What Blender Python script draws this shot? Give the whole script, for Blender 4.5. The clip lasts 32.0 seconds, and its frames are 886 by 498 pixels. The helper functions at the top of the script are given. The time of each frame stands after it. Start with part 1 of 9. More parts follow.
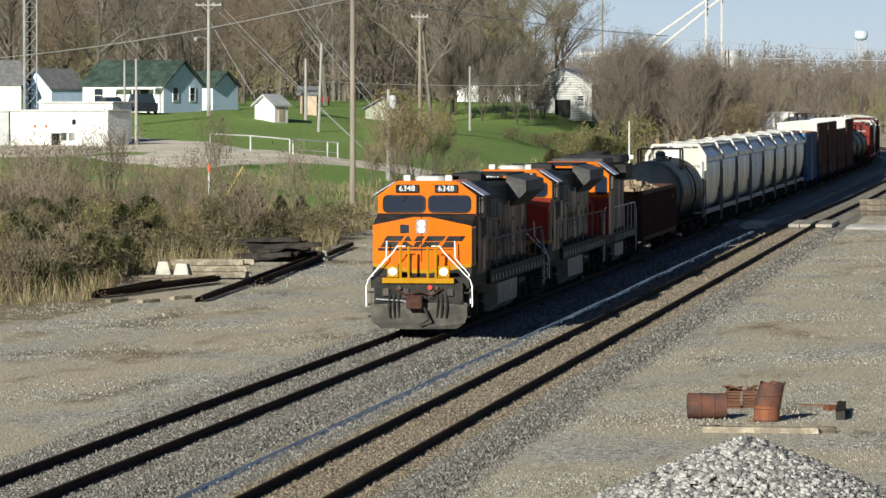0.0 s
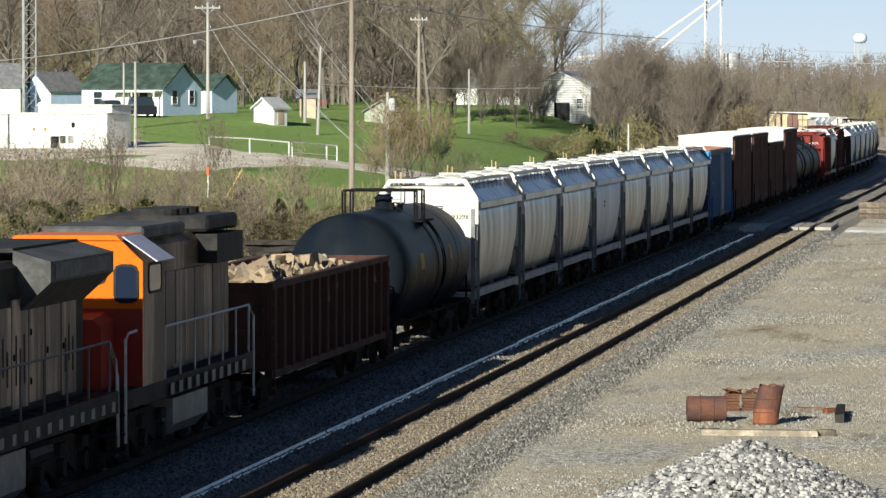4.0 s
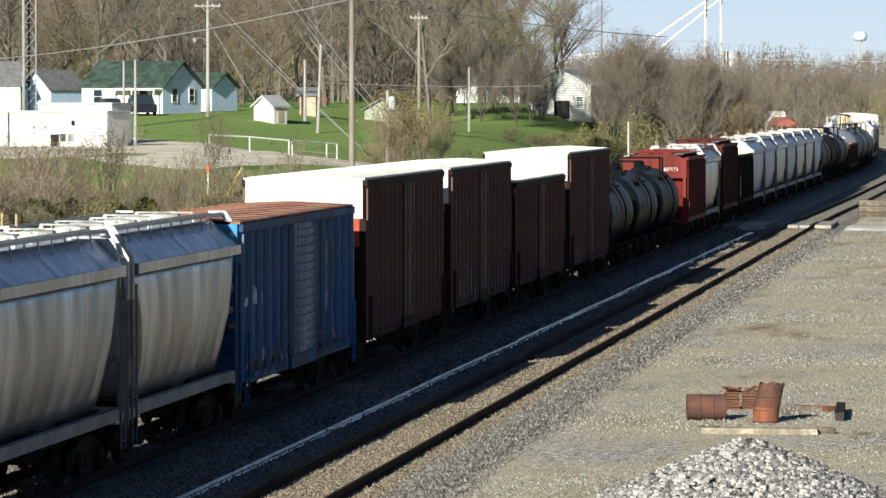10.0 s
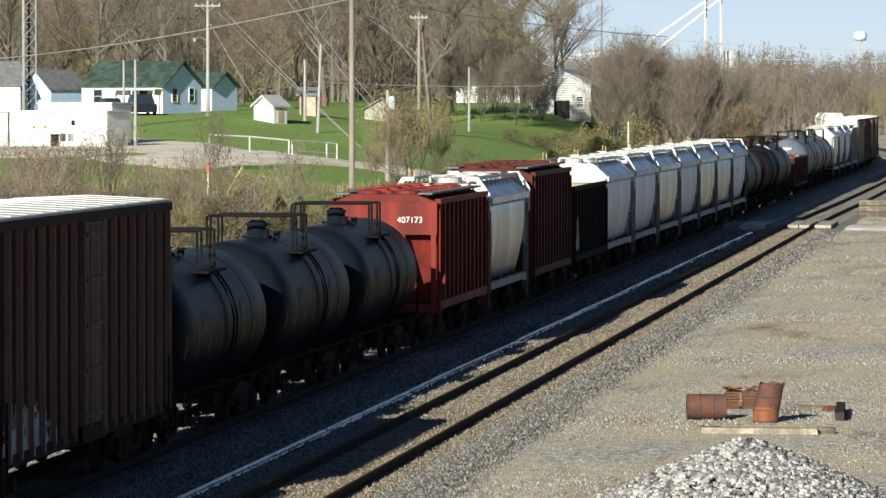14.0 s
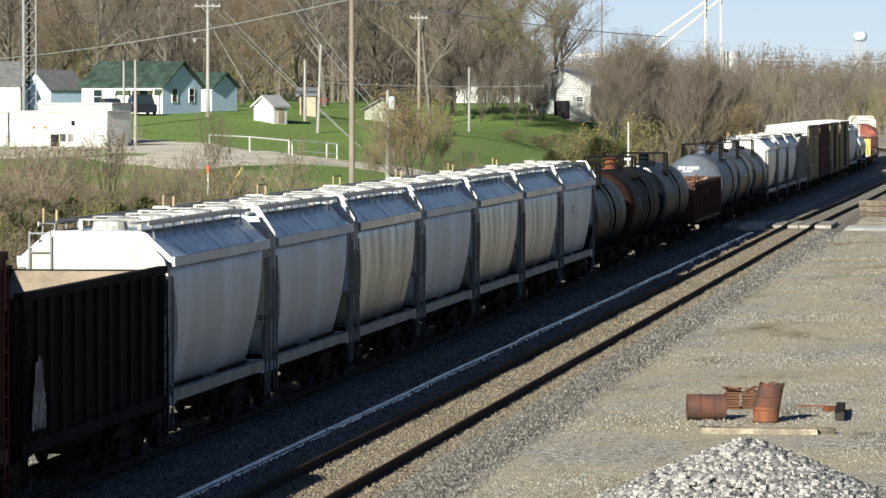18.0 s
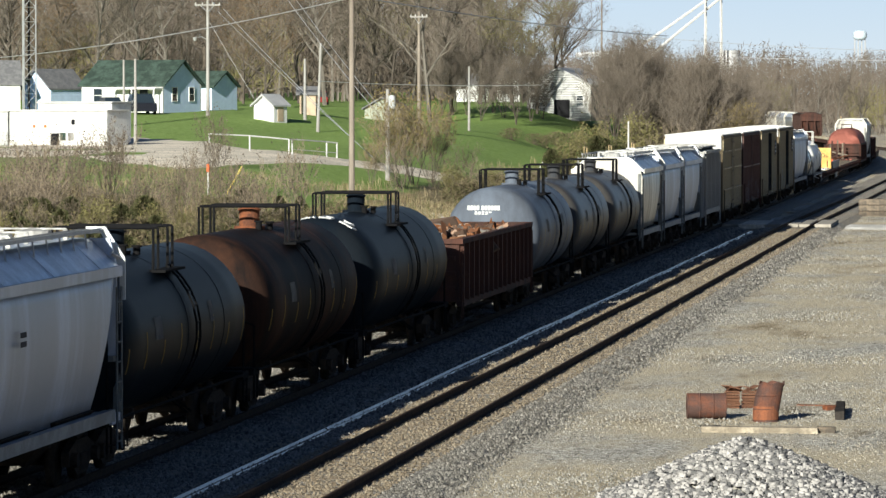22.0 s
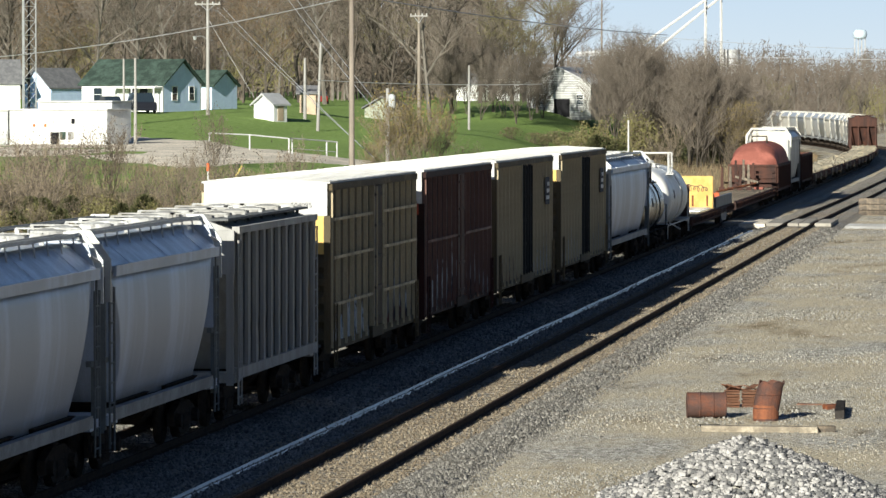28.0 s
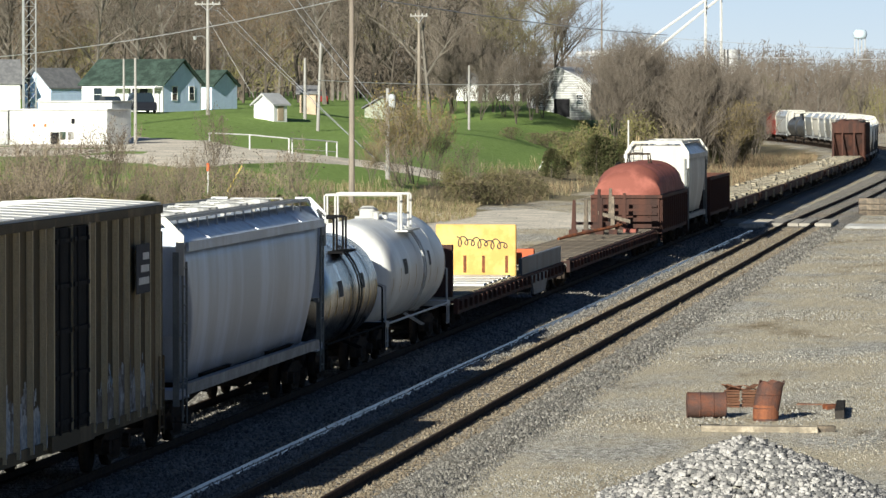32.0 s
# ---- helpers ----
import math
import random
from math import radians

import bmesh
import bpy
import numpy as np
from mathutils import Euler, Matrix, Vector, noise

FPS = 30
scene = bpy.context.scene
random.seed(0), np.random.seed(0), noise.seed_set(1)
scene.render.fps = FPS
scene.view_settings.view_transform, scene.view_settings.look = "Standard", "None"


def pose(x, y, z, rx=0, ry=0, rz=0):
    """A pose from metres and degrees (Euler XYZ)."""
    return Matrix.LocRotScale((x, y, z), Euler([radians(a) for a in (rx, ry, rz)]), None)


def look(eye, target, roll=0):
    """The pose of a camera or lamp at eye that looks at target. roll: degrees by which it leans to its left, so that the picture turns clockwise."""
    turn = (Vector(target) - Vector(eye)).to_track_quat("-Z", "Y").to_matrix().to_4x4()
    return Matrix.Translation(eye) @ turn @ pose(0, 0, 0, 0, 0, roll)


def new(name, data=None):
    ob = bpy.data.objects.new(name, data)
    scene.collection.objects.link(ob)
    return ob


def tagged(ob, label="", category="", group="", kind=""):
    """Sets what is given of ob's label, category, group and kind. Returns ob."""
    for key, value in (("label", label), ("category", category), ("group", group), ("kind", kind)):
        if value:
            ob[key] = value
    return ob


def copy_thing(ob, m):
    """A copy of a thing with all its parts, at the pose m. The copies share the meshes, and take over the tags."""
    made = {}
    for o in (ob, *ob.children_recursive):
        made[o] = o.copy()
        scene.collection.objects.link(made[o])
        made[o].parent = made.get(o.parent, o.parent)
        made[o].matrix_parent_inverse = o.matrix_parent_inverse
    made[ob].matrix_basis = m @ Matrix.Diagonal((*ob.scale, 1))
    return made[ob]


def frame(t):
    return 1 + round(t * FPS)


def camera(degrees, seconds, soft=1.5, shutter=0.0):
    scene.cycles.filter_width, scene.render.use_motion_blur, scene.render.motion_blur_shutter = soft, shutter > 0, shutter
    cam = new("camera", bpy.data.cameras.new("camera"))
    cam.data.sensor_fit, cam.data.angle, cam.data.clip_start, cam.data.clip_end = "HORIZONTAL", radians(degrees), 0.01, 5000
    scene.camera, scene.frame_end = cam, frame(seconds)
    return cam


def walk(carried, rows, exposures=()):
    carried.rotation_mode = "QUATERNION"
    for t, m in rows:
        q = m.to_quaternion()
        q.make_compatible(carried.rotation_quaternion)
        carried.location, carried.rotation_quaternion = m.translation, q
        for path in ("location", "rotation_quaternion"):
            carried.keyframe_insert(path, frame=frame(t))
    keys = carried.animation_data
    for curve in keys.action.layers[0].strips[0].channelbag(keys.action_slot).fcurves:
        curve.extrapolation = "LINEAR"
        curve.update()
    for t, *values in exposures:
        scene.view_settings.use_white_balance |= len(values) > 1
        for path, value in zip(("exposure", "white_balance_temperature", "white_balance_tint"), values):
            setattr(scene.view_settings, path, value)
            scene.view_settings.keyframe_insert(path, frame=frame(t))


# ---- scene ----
# ---------------------------------------------------------------- camera
EYE = (18.02, 0.0, 6.90)
cam = camera(10.82, 32.0)


def aim(right, up):
    """The camera's turn, with its small sway in thousandths of a degree."""
    return pose(*EYE, 90 - 1.863 + up / 1000, 0, 7.29 + right / 1000)


SWAY = ((0, 10, -10), (0.5, 10, 10), (1, 0, 32), (1.5, 0, 42), (2, 0, 53), (2.5, 4, 80), (3, 0, 64), (3.5, 0, 42), (4.5, 0, 14),
        (5.5, 0, 0), (7, 0, 3), (10, 0, 3), (14.5, 0, 0), (19, 0, 4), (21.5, 0, 4), (22, 0, -10), (22.5, 0, -26), (23, 0, -11),
        (25.5, 0, -11), (27.5, 0, -21), (30, 0, -18), (32, 0, -21))
walk(cam, [(t, aim(r, u)) for t, r, u in SWAY],
     [(0, 0.58), (1.5, 0.60), (2.5, 0.70), (3.5, 0.82), (5.5, 0.84), (32, 0.82)])

# ---------------------------------------------------------------- daylight
SUN_TO = Vector((0.715, 2.70, -1.0)).normalized()
world = bpy.data.worlds.new("World")
scene.world = world
world.use_nodes = True
nt = world.node_tree
sky = nt.nodes.new("ShaderNodeTexSky")
sky.sky_type, sky.sun_disc = "NISHITA", False
sky.sun_elevation = math.asin(-SUN_TO.z)
sky.sun_rotation = math.atan2(-SUN_TO.x, -SUN_TO.y)
sky.altitude, sky.air_density, sky.dust_density, sky.ozone_density = 200, 1.0, 0.4, 1.5
tint = nt.nodes.new("ShaderNodeMix")
tint.data_type, tint.blend_type = "RGBA", "MULTIPLY"
tint.inputs["Factor"].default_value = 1.0
tint.inputs[7].default_value = (0.62, 0.785, 1.09, 1)
nt.links.new(sky.outputs[0], tint.inputs[6])
nt.links.new(tint.outputs[2], nt.nodes["Background"].inputs[0])
nt.nodes["Background"].inputs[1].default_value = 0.031
sun_data = bpy.data.lights.new("sun", "SUN")
sun_data.energy, sun_data.angle, sun_data.color = 5.0, radians(0.53), (0.97, 0.955, 0.845)
sun = new("sun", sun_data)
sun.matrix_world = look((0, 0, 60), Vector((0, 0, 60)) + SUN_TO)

# ---------------------------------------------------------------- materials
MATS = {}


def mat(name, color, rough=0.7, metal=0.0, var=0.25, scale=3.0, bump=0.15, grain=60.0, second=None, amount=0.5, streak=False,
        random_tint=0.0, coat=0.0, spec=0.15, ior=1.25):
    """A weathered surface: base colour, broad blotches of a second colour, fine grain in tone and relief."""
    if name in MATS:
        return MATS[name]
    m = bpy.data.materials.new(name)
    m.use_nodes = True
    n, l = m.node_tree.nodes, m.node_tree.links
    b = n["Principled BSDF"]
    b.inputs["Roughness"].default_value, b.inputs["Metallic"].default_value = rough, metal
    b.inputs["Coat Weight"].default_value = coat
    b.inputs["IOR"].default_value = ior
    b.inputs["Specular IOR Level"].default_value = min(spec, 0.05) if max(color) < 0.07 and spec == 0.15 else spec
    co = n.new("ShaderNodeTexCoord")
    mp = n.new("ShaderNodeMapping")
    mp.inputs["Scale"].default_value = (1, 1, 0.12) if streak else (1, 1, 1)
    l.new(co.outputs["Object"], mp.inputs["Vector"])
    big = n.new("ShaderNodeTexNoise")
    big.inputs["Scale"].default_value, big.inputs["Detail"].default_value, big.inputs["Roughness"].default_value = scale, 6, 0.65
    l.new(mp.outputs[0], big.inputs["Vector"])
    fine = n.new("ShaderNodeTexNoise")
    fine.inputs["Scale"].default_value, fine.inputs["Detail"].default_value = grain, 3
    l.new(co.outputs["Object"], fine.inputs["Vector"])
    ramp = n.new("ShaderNodeValToRGB")
    c2 = second or tuple(c * (1 - var) for c in color)
    ramp.color_ramp.elements[0].position = max(0.02, 0.62 - amount * 0.5)
    ramp.color_ramp.elements[1].position = min(0.98, 0.82 - amount * 0.5)
    ramp.color_ramp.elements[0].color, ramp.color_ramp.elements[1].color = (*color, 1), (*c2, 1)
    l.new(big.outputs["Fac"], ramp.inputs["Fac"])
    hsv = n.new("ShaderNodeHueSaturation")
    l.new(ramp.outputs["Color"], hsv.inputs["Color"])
    rng = n.new("ShaderNodeMapRange")
    rng.inputs["From Min"].default_value, rng.inputs["From Max"].default_value = 0.3, 0.7
    rng.inputs["To Min"].default_value, rng.inputs["To Max"].default_value = 1 - var * 0.7, 1 + var * 0.5
    l.new(fine.outputs["Fac"], rng.inputs["Value"])
    if random_tint:
        info = n.new("ShaderNodeObjectInfo")
        mul = n.new("ShaderNodeMapRange")
        mul.inputs["To Min"].default_value, mul.inputs["To Max"].default_value = 1 - random_tint, 1 + random_tint
        l.new(info.outputs["Random"], mul.inputs["Value"])
        mm = n.new("ShaderNodeMath")
        mm.operation = "MULTIPLY"
        l.new(rng.outputs[0], mm.inputs[0])
        l.new(mul.outputs[0], mm.inputs[1])
        l.new(mm.outputs[0], hsv.inputs["Value"])
    else:
        l.new(rng.outputs[0], hsv.inputs["Value"])
    l.new(hsv.outputs["Color"], b.inputs["Base Color"])
    if bump:
        bp = n.new("ShaderNodeBump")
        bp.inputs["Strength"].default_value, bp.inputs["Distance"].default_value = bump, 0.02
        l.new(fine.outputs["Fac"], bp.inputs["Height"])
        l.new(bp.outputs["Normal"], b.inputs["Normal"])
    MATS[name] = m
    return m


def island_mat(name, colors, rough=0.9, bump=0.2, grain=30.0):
    """For joined pieces: each island takes its own tone from a ramp."""
    m = bpy.data.materials.new(name)
    m.use_nodes = True
    n, l = m.node_tree.nodes, m.node_tree.links
    b = n["Principled BSDF"]
    b.inputs["Roughness"].default_value, b.inputs["Specular IOR Level"].default_value = rough, 0.05
    g = n.new("ShaderNodeNewGeometry")
    ramp = n.new("ShaderNodeValToRGB")
    els = ramp.color_ramp.elements
    els[0].color, els[1].color = (*colors[0], 1), (*colors[-1], 1)
    for i, c in enumerate(colors[1:-1], 1):
        els.new(i / (len(colors) - 1)).color = (*c, 1)
    l.new(g.outputs["Random Per Island"], ramp.inputs["Fac"])
    co = n.new("ShaderNodeTexCoord")
    fine = n.new("ShaderNodeTexNoise")
    fine.inputs["Scale"].default_value, fine.inputs["Detail"].default_value = grain, 4
    l.new(co.outputs["Object"], fine.inputs["Vector"])
    mix = n.new("ShaderNodeMix")
    mix.data_type, mix.blend_type = "RGBA", "OVERLAY"
    mix.inputs["Factor"].default_value = 0.4
    l.new(ramp.outputs["Color"], mix.inputs[6])
    l.new(fine.outputs["Fac"], mix.inputs[7])
    l.new(mix.outputs[2], b.inputs["Base Color"])
    bp = n.new("ShaderNodeBump")
    bp.inputs["Strength"].default_value, bp.inputs["Distance"].default_value = bump, 0.02
    l.new(fine.outputs["Fac"], bp.inputs["Height"])
    l.new(bp.outputs["Normal"], b.inputs["Normal"])
    return m


def glass_mat(name, tint):
    m = bpy.data.materials.new(name)
    m.use_nodes = True
    b = m.node_tree.nodes["Principled BSDF"]
    b.inputs["Base Color"].default_value = (*tint, 1)
    b.inputs["Roughness"].default_value = 0.06
    b.inputs["Specular IOR Level"].default_value = 0.35
    return m


def ground_mat():
    """Trampled gravel: grey stones, tan fines in patches, a few dark oil and dirt stains."""
    m = bpy.data.materials.new("gravel_ground")
    m.use_nodes = True
    n, l = m.node_tree.nodes, m.node_tree.links
    b = n["Principled BSDF"]
    b.inputs["Roughness"].default_value, b.inputs["Specular IOR Level"].default_value = 0.95, 0.05
    co = n.new("ShaderNodeTexCoord")

    def noise_at(scale, detail=5, rough=0.6, stretch=None):
        t = n.new("ShaderNodeTexNoise")
        t.inputs["Scale"].default_value, t.inputs["Detail"].default_value, t.inputs["Roughness"].default_value = scale, detail, rough
        if stretch:
            mp = n.new("ShaderNodeMapping")
            mp.inputs["Scale"].default_value = stretch
            l.new(co.outputs["Object"], mp.inputs["Vector"])
            l.new(mp.outputs[0], t.inputs["Vector"])
        else:
            l.new(co.outputs["Object"], t.inputs["Vector"])
        return t

    def ramp_of(src, stops):
        r = n.new("ShaderNodeValToRGB")
        els = r.color_ramp.elements
        els[0].position, els[0].color = stops[0][0], (*stops[0][1], 1)
        els[1].position, els[1].color = stops[-1][0], (*stops[-1][1], 1)
        for p, c in stops[1:-1]:
            els.new(p).color = (*c, 1)
        l.new(src, r.inputs["Fac"])
        return r

    def mixed(kind, fac, a, c):
        x = n.new("ShaderNodeMix")
        x.data_type, x.blend_type = "RGBA", kind
        if isinstance(fac, float):
            x.inputs["Factor"].default_value = fac
        else:
            l.new(fac, x.inputs["Factor"])
        l.new(a, x.inputs[6])
        l.new(c, x.inputs[7])
        return x.outputs[2]

    cell = n.new("ShaderNodeTexVoronoi")
    cell.inputs["Scale"].default_value = 14
    l.new(co.outputs["Object"], cell.inputs["Vector"])
    sep = n.new("ShaderNodeSeparateColor")
    l.new(cell.outputs["Color"], sep.inputs[0])
    stones = ramp_of(sep.outputs[0], [(0.0, (0.10, 0.094, 0.08)), (0.5, (0.33, 0.31, 0.27)), (1.0, (0.72, 0.69, 0.62))])
    fines = ramp_of(noise_at(25).outputs["Fac"], [(0.3, (0.37, 0.31, 0.215)), (0.7, (0.55, 0.475, 0.35))])
    patch = ramp_of(noise_at(0.22, 7, 0.62, (1, 0.45, 1)).outputs["Fac"], [(0.40, (0.03, 0.03, 0.03)), (0.54, (0.95, 0.95, 0.95))])
    base = mixed("MIX", patch.outputs["Color"], stones.outputs["Color"], fines.outputs["Color"])
    stain = ramp_of(noise_at(0.35, 6, 0.7, (1, 0.25, 1)).outputs["Fac"], [(0.53, (1, 1, 1)), (0.66, (0.42, 0.37, 0.30))])
    l.new(mixed("MULTIPLY", 1.0, base, stain.outputs["Color"]), b.inputs["Base Color"])
    bp = n.new("ShaderNodeBump")
    bp.inputs["Strength"].default_value, bp.inputs["Distance"].default_value = 0.6, 0.04
    l.new(cell.outputs["Distance"], bp.inputs["Height"])
    l.new(bp.outputs["Normal"], b.inputs["Normal"])
    return m


def land_mat():
    """Rising land beside the line: dry grass low down by the tracks, mown green lawn higher up, bare soil between."""
    m = bpy.data.materials.new("grass_land")
    m.use_nodes = True
    n, l = m.node_tree.nodes, m.node_tree.links
    b = n["Principled BSDF"]
    b.inputs["Roughness"].default_value, b.inputs["Specular IOR Level"].default_value = 0.95, 0.05
    co = n.new("ShaderNodeTexCoord")
    t1 = n.new("ShaderNodeTexNoise")
    t1.inputs["Scale"].default_value, t1.inputs["Detail"].default_value = 0.09, 6
    t2 = n.new("ShaderNodeTexNoise")
    t2.inputs["Scale"].default_value, t2.inputs["Detail"].default_value = 2.5, 6
    for t in (t1, t2):
        l.new(co.outputs["Object"], t.inputs["Vector"])
    at = n.new("ShaderNodeAttribute")
    at.attribute_name = "lawn"
    green = n.new("ShaderNodeValToRGB")
    green.color_ramp.elements[0].position, green.color_ramp.elements[1].position = 0.3, 0.7
    green.color_ramp.elements[0].color, green.color_ramp.elements[1].color = (0.135, 0.205, 0.05, 1), (0.235, 0.325, 0.105, 1)
    dry = n.new("ShaderNodeValToRGB")
    dry.color_ramp.elements[0].position, dry.color_ramp.elements[1].position = 0.3, 0.72
    dry.color_ramp.elements[0].color, dry.color_ramp.elements[1].color = (0.13, 0.108, 0.064, 1), (0.33, 0.275, 0.17, 1)
    l.new(t2.outputs["Fac"], green.inputs["Fac"])
    l.new(t2.outputs["Fac"], dry.inputs["Fac"])
    add = n.new("ShaderNodeMath")
    add.operation = "ADD"
    l.new(at.outputs["Fac"], add.inputs[0])
    sub = n.new("ShaderNodeMapRange")
    sub.inputs["To Min"].default_value, sub.inputs["To Max"].default_value = -0.55, 0.55
    l.new(t1.outputs["Fac"], sub.inputs["Value"])
    l.new(sub.outputs[0], add.inputs[1])
    edge = n.new("ShaderNodeMapRange")
    edge.inputs["From Min"].default_value, edge.inputs["From Max"].default_value = 0.40, 0.60
    l.new(add.outputs[0], edge.inputs["Value"])
    mix = n.new("ShaderNodeMix")
    mix.data_type = "RGBA"
    l.new(edge.outputs[0], mix.inputs["Factor"])
    l.new(dry.outputs["Color"], mix.inputs[6])
    l.new(green.outputs["Color"], mix.inputs[7])
    l.new(mix.outputs[2], b.inputs["Base Color"])
    bp = n.new("ShaderNodeBump")
    bp.inputs["Strength"].default_value, bp.inputs["Distance"].default_value = 0.5, 0.1
    l.new(t2.outputs["Fac"], bp.inputs["Height"])
    l.new(bp.outputs["Normal"], b.inputs["Normal"])
    return m


M_ground, M_land = ground_mat(), land_mat()
M_steel = mat("rail_steel", (0.62, 0.64, 0.67), 0.22, 1.0, 0.12, 4, 0.01)
M_railrust = mat("rail_rust", (0.035, 0.027, 0.024), 0.75, 0.0, 0.3, 6, 0.2, second=(0.065, 0.042, 0.03))
M_tie = mat("tie_timber", (0.20, 0.16, 0.12), 0.9, 0, 0.4, 5, 0.4, 90, second=(0.10, 0.085, 0.07), random_tint=0.35)
M_oldtie = mat("old_timber", (0.40, 0.35, 0.27), 0.9, 0, 0.4, 4, 0.4, 70, second=(0.20, 0.17, 0.13), random_tint=0.25)
M_darktie = mat("creosote_timber", (0.020, 0.018, 0.016), 0.85, 0, 0.4, 4, 0.4, 70, second=(0.045, 0.040, 0.036), random_tint=0.3)
M_concrete = mat("concrete", (0.52, 0.49, 0.43), 0.85, 0, 0.25, 2, 0.2, 40)
M_black = mat("black_paint", (0.014, 0.014, 0.015), 0.85, 0, 0.3, 2, 0.1)
M_under = mat("grimy_underframe", (0.03, 0.028, 0.026), 0.85, 0, 0.4, 5, 0.3, second=(0.06, 0.045, 0.035))
M_white = mat("white_paint", (0.56, 0.56, 0.55), 0.5, 0, 0.15, 1.5, 0.05, second=(0.46, 0.45, 0.425))
M_rust = mat("rusted_steel", (0.24, 0.085, 0.04), 0.85, 0, 0.4, 3, 0.3, second=(0.10, 0.045, 0.03))
M_galv = mat("galvanised_steel", (0.46, 0.47, 0.48), 0.5, 0.4, 0.2, 5, 0.1)
M_glass = glass_mat("window_glass", (0.02, 0.03, 0.04))

# ---------------------------------------------------------------- mesh helpers
def mesh_of(name, bm, material, smooth=False):
    me = bpy.data.meshes.new(name)
    bm.to_mesh(me)
    bm.free()
    for m in material if isinstance(material, (list, tuple)) else [material]:
        me.materials.append(m)
    if smooth:
        me.shade_smooth()
    return me


def part(name, bm, material, parent, label="", smooth=False, m=None):
    """Links a bmesh (or a ready mesh) as one object under its thing."""
    me = bm if isinstance(bm, bpy.types.Mesh) else mesh_of(name, bm, material, smooth)
    ob = new(name, me)
    ob.parent = parent
    if m is not None:
        ob.matrix_basis = m
    if label:
        tagged(ob, label)
    return ob


def thing(name, label, category, group="", m=None):
    ob = new(name)
    ob.empty_display_size = 0.3
    if m is not None:
        ob.matrix_basis = m
    return tagged(ob, label, category, group)


def box(bm, x0, x1, y0, y1, z0, z1, mi=0):
    vs = [bm.verts.new((x, y, z)) for z in (z0, z1) for x, y in ((x0, y0), (x1, y0), (x1, y1), (x0, y1))]
    for f in ((3, 2, 1, 0), (4, 5, 6, 7), (0, 1, 5, 4), (1, 2, 6, 5), (2, 3, 7, 6), (3, 0, 4, 7)):
        bm.faces.new([vs[i] for i in f]).material_index = mi
    return vs


def bev(bm, size=0.02):
    bmesh.ops.bevel(bm, geom=bm.edges[:], offset=size, segments=1, affect="EDGES", clamp_overlap=True)


def loft(bm, rings, caps=True, closed=True, mi=0):
    rs = [[bm.verts.new(p) for p in r] for r in rings]
    k = len(rs[0])
    for a, b in zip(rs, rs[1:]):
        for i in range(k if closed else k - 1):
            j = (i + 1) % k
            bm.faces.new((a[i], a[j], b[j], b[i])).material_index = mi
    if caps:
        bm.faces.new(rs[0][::-1]).material_index = mi
        bm.faces.new(rs[-1]).material_index = mi
    return rs


def tube(bm, pts, r, k=6, r2=None, mi=0):
    """A round bar through the points."""
    pts = [Vector(p) for p in pts]
    rings = []
    for i, p in enumerate(pts):
        d = (pts[min(i + 1, len(pts) - 1)] - pts[max(i - 1, 0)]).normalized()
        a = d.cross(Vector((0, 0, 1)) if abs(d.z) < 0.9 else Vector((1, 0, 0))).normalized()
        b = d.cross(a)
        rr = r if r2 is None else r + (r2 - r) * i / max(1, len(pts) - 1)
        rings.append([p + rr * (math.cos(q) * a + math.sin(q) * b) for q in (2 * math.pi * j / k for j in range(k))])
    loft(bm, rings, mi=mi)


def disc(bm, axis, c, r, h, k=16, r2=None, mi=0):
    """A drum along an axis (0, 1 or 2), centred at c, h long."""
    r2 = r if r2 is None else r2
    rings = []
    for e, rr in ((-h / 2, r), (h / 2, r2)):
        ring = []
        for j in range(k):
            q = 2 * math.pi * j / k
            p = [0, 0, 0]
            p[axis], p[(axis + 1) % 3], p[(axis + 2) % 3] = e, rr * math.cos(q), rr * math.sin(q)
            ring.append(Vector(p) + Vector(c))
        rings.append(ring)
    loft(bm, rings, mi=mi)


def extrude_poly(bm, poly, axis, a, b, mi=0):
    """A flat outline (in the other two axes, in order) drawn out from a to b along an axis."""
    def put(u, v, w):
        p = [0, 0, 0]
        p[axis], p[(axis + 1) % 3], p[(axis + 2) % 3] = w, u, v
        return p
    loft(bm, [[put(u, v, a) for u, v in poly], [put(u, v, b) for u, v in poly]], mi=mi)
    bmesh.ops.recalc_face_normals(bm, faces=bm.faces[:])


def B():
    return bmesh.new()


def text_mesh(words, size, material):
    """Letters of the built-in font as a thin mesh."""
    cu = bpy.data.curves.new("letters", "FONT")
    cu.body, cu.size, cu.extrude, cu.align_x, cu.align_y = words, size, 0.004, "CENTER", "CENTER"
    cu.resolution_u = 3
    ob = bpy.data.objects.new("letters", cu)
    me = bpy.data.meshes.new_from_object(ob)
    bpy.data.objects.remove(ob)
    bpy.data.curves.remove(cu)
    me.materials.clear()
    me.materials.append(material)
    return me


# ---------------------------------------------------------------- the line of the railway
CURVE_FROM, CURVE_EASE, CURVE_R = 432.0, 40.0, 1600.0
_g = np.arange(0, 1750, 0.25)
_th = -np.cumsum(np.clip((_g - CURVE_FROM) / CURVE_EASE, 0, 1) / CURVE_R) * 0.25
_px, _py = np.cumsum(np.sin(_th)) * 0.25, np.cumsum(np.cos(_th)) * 0.25


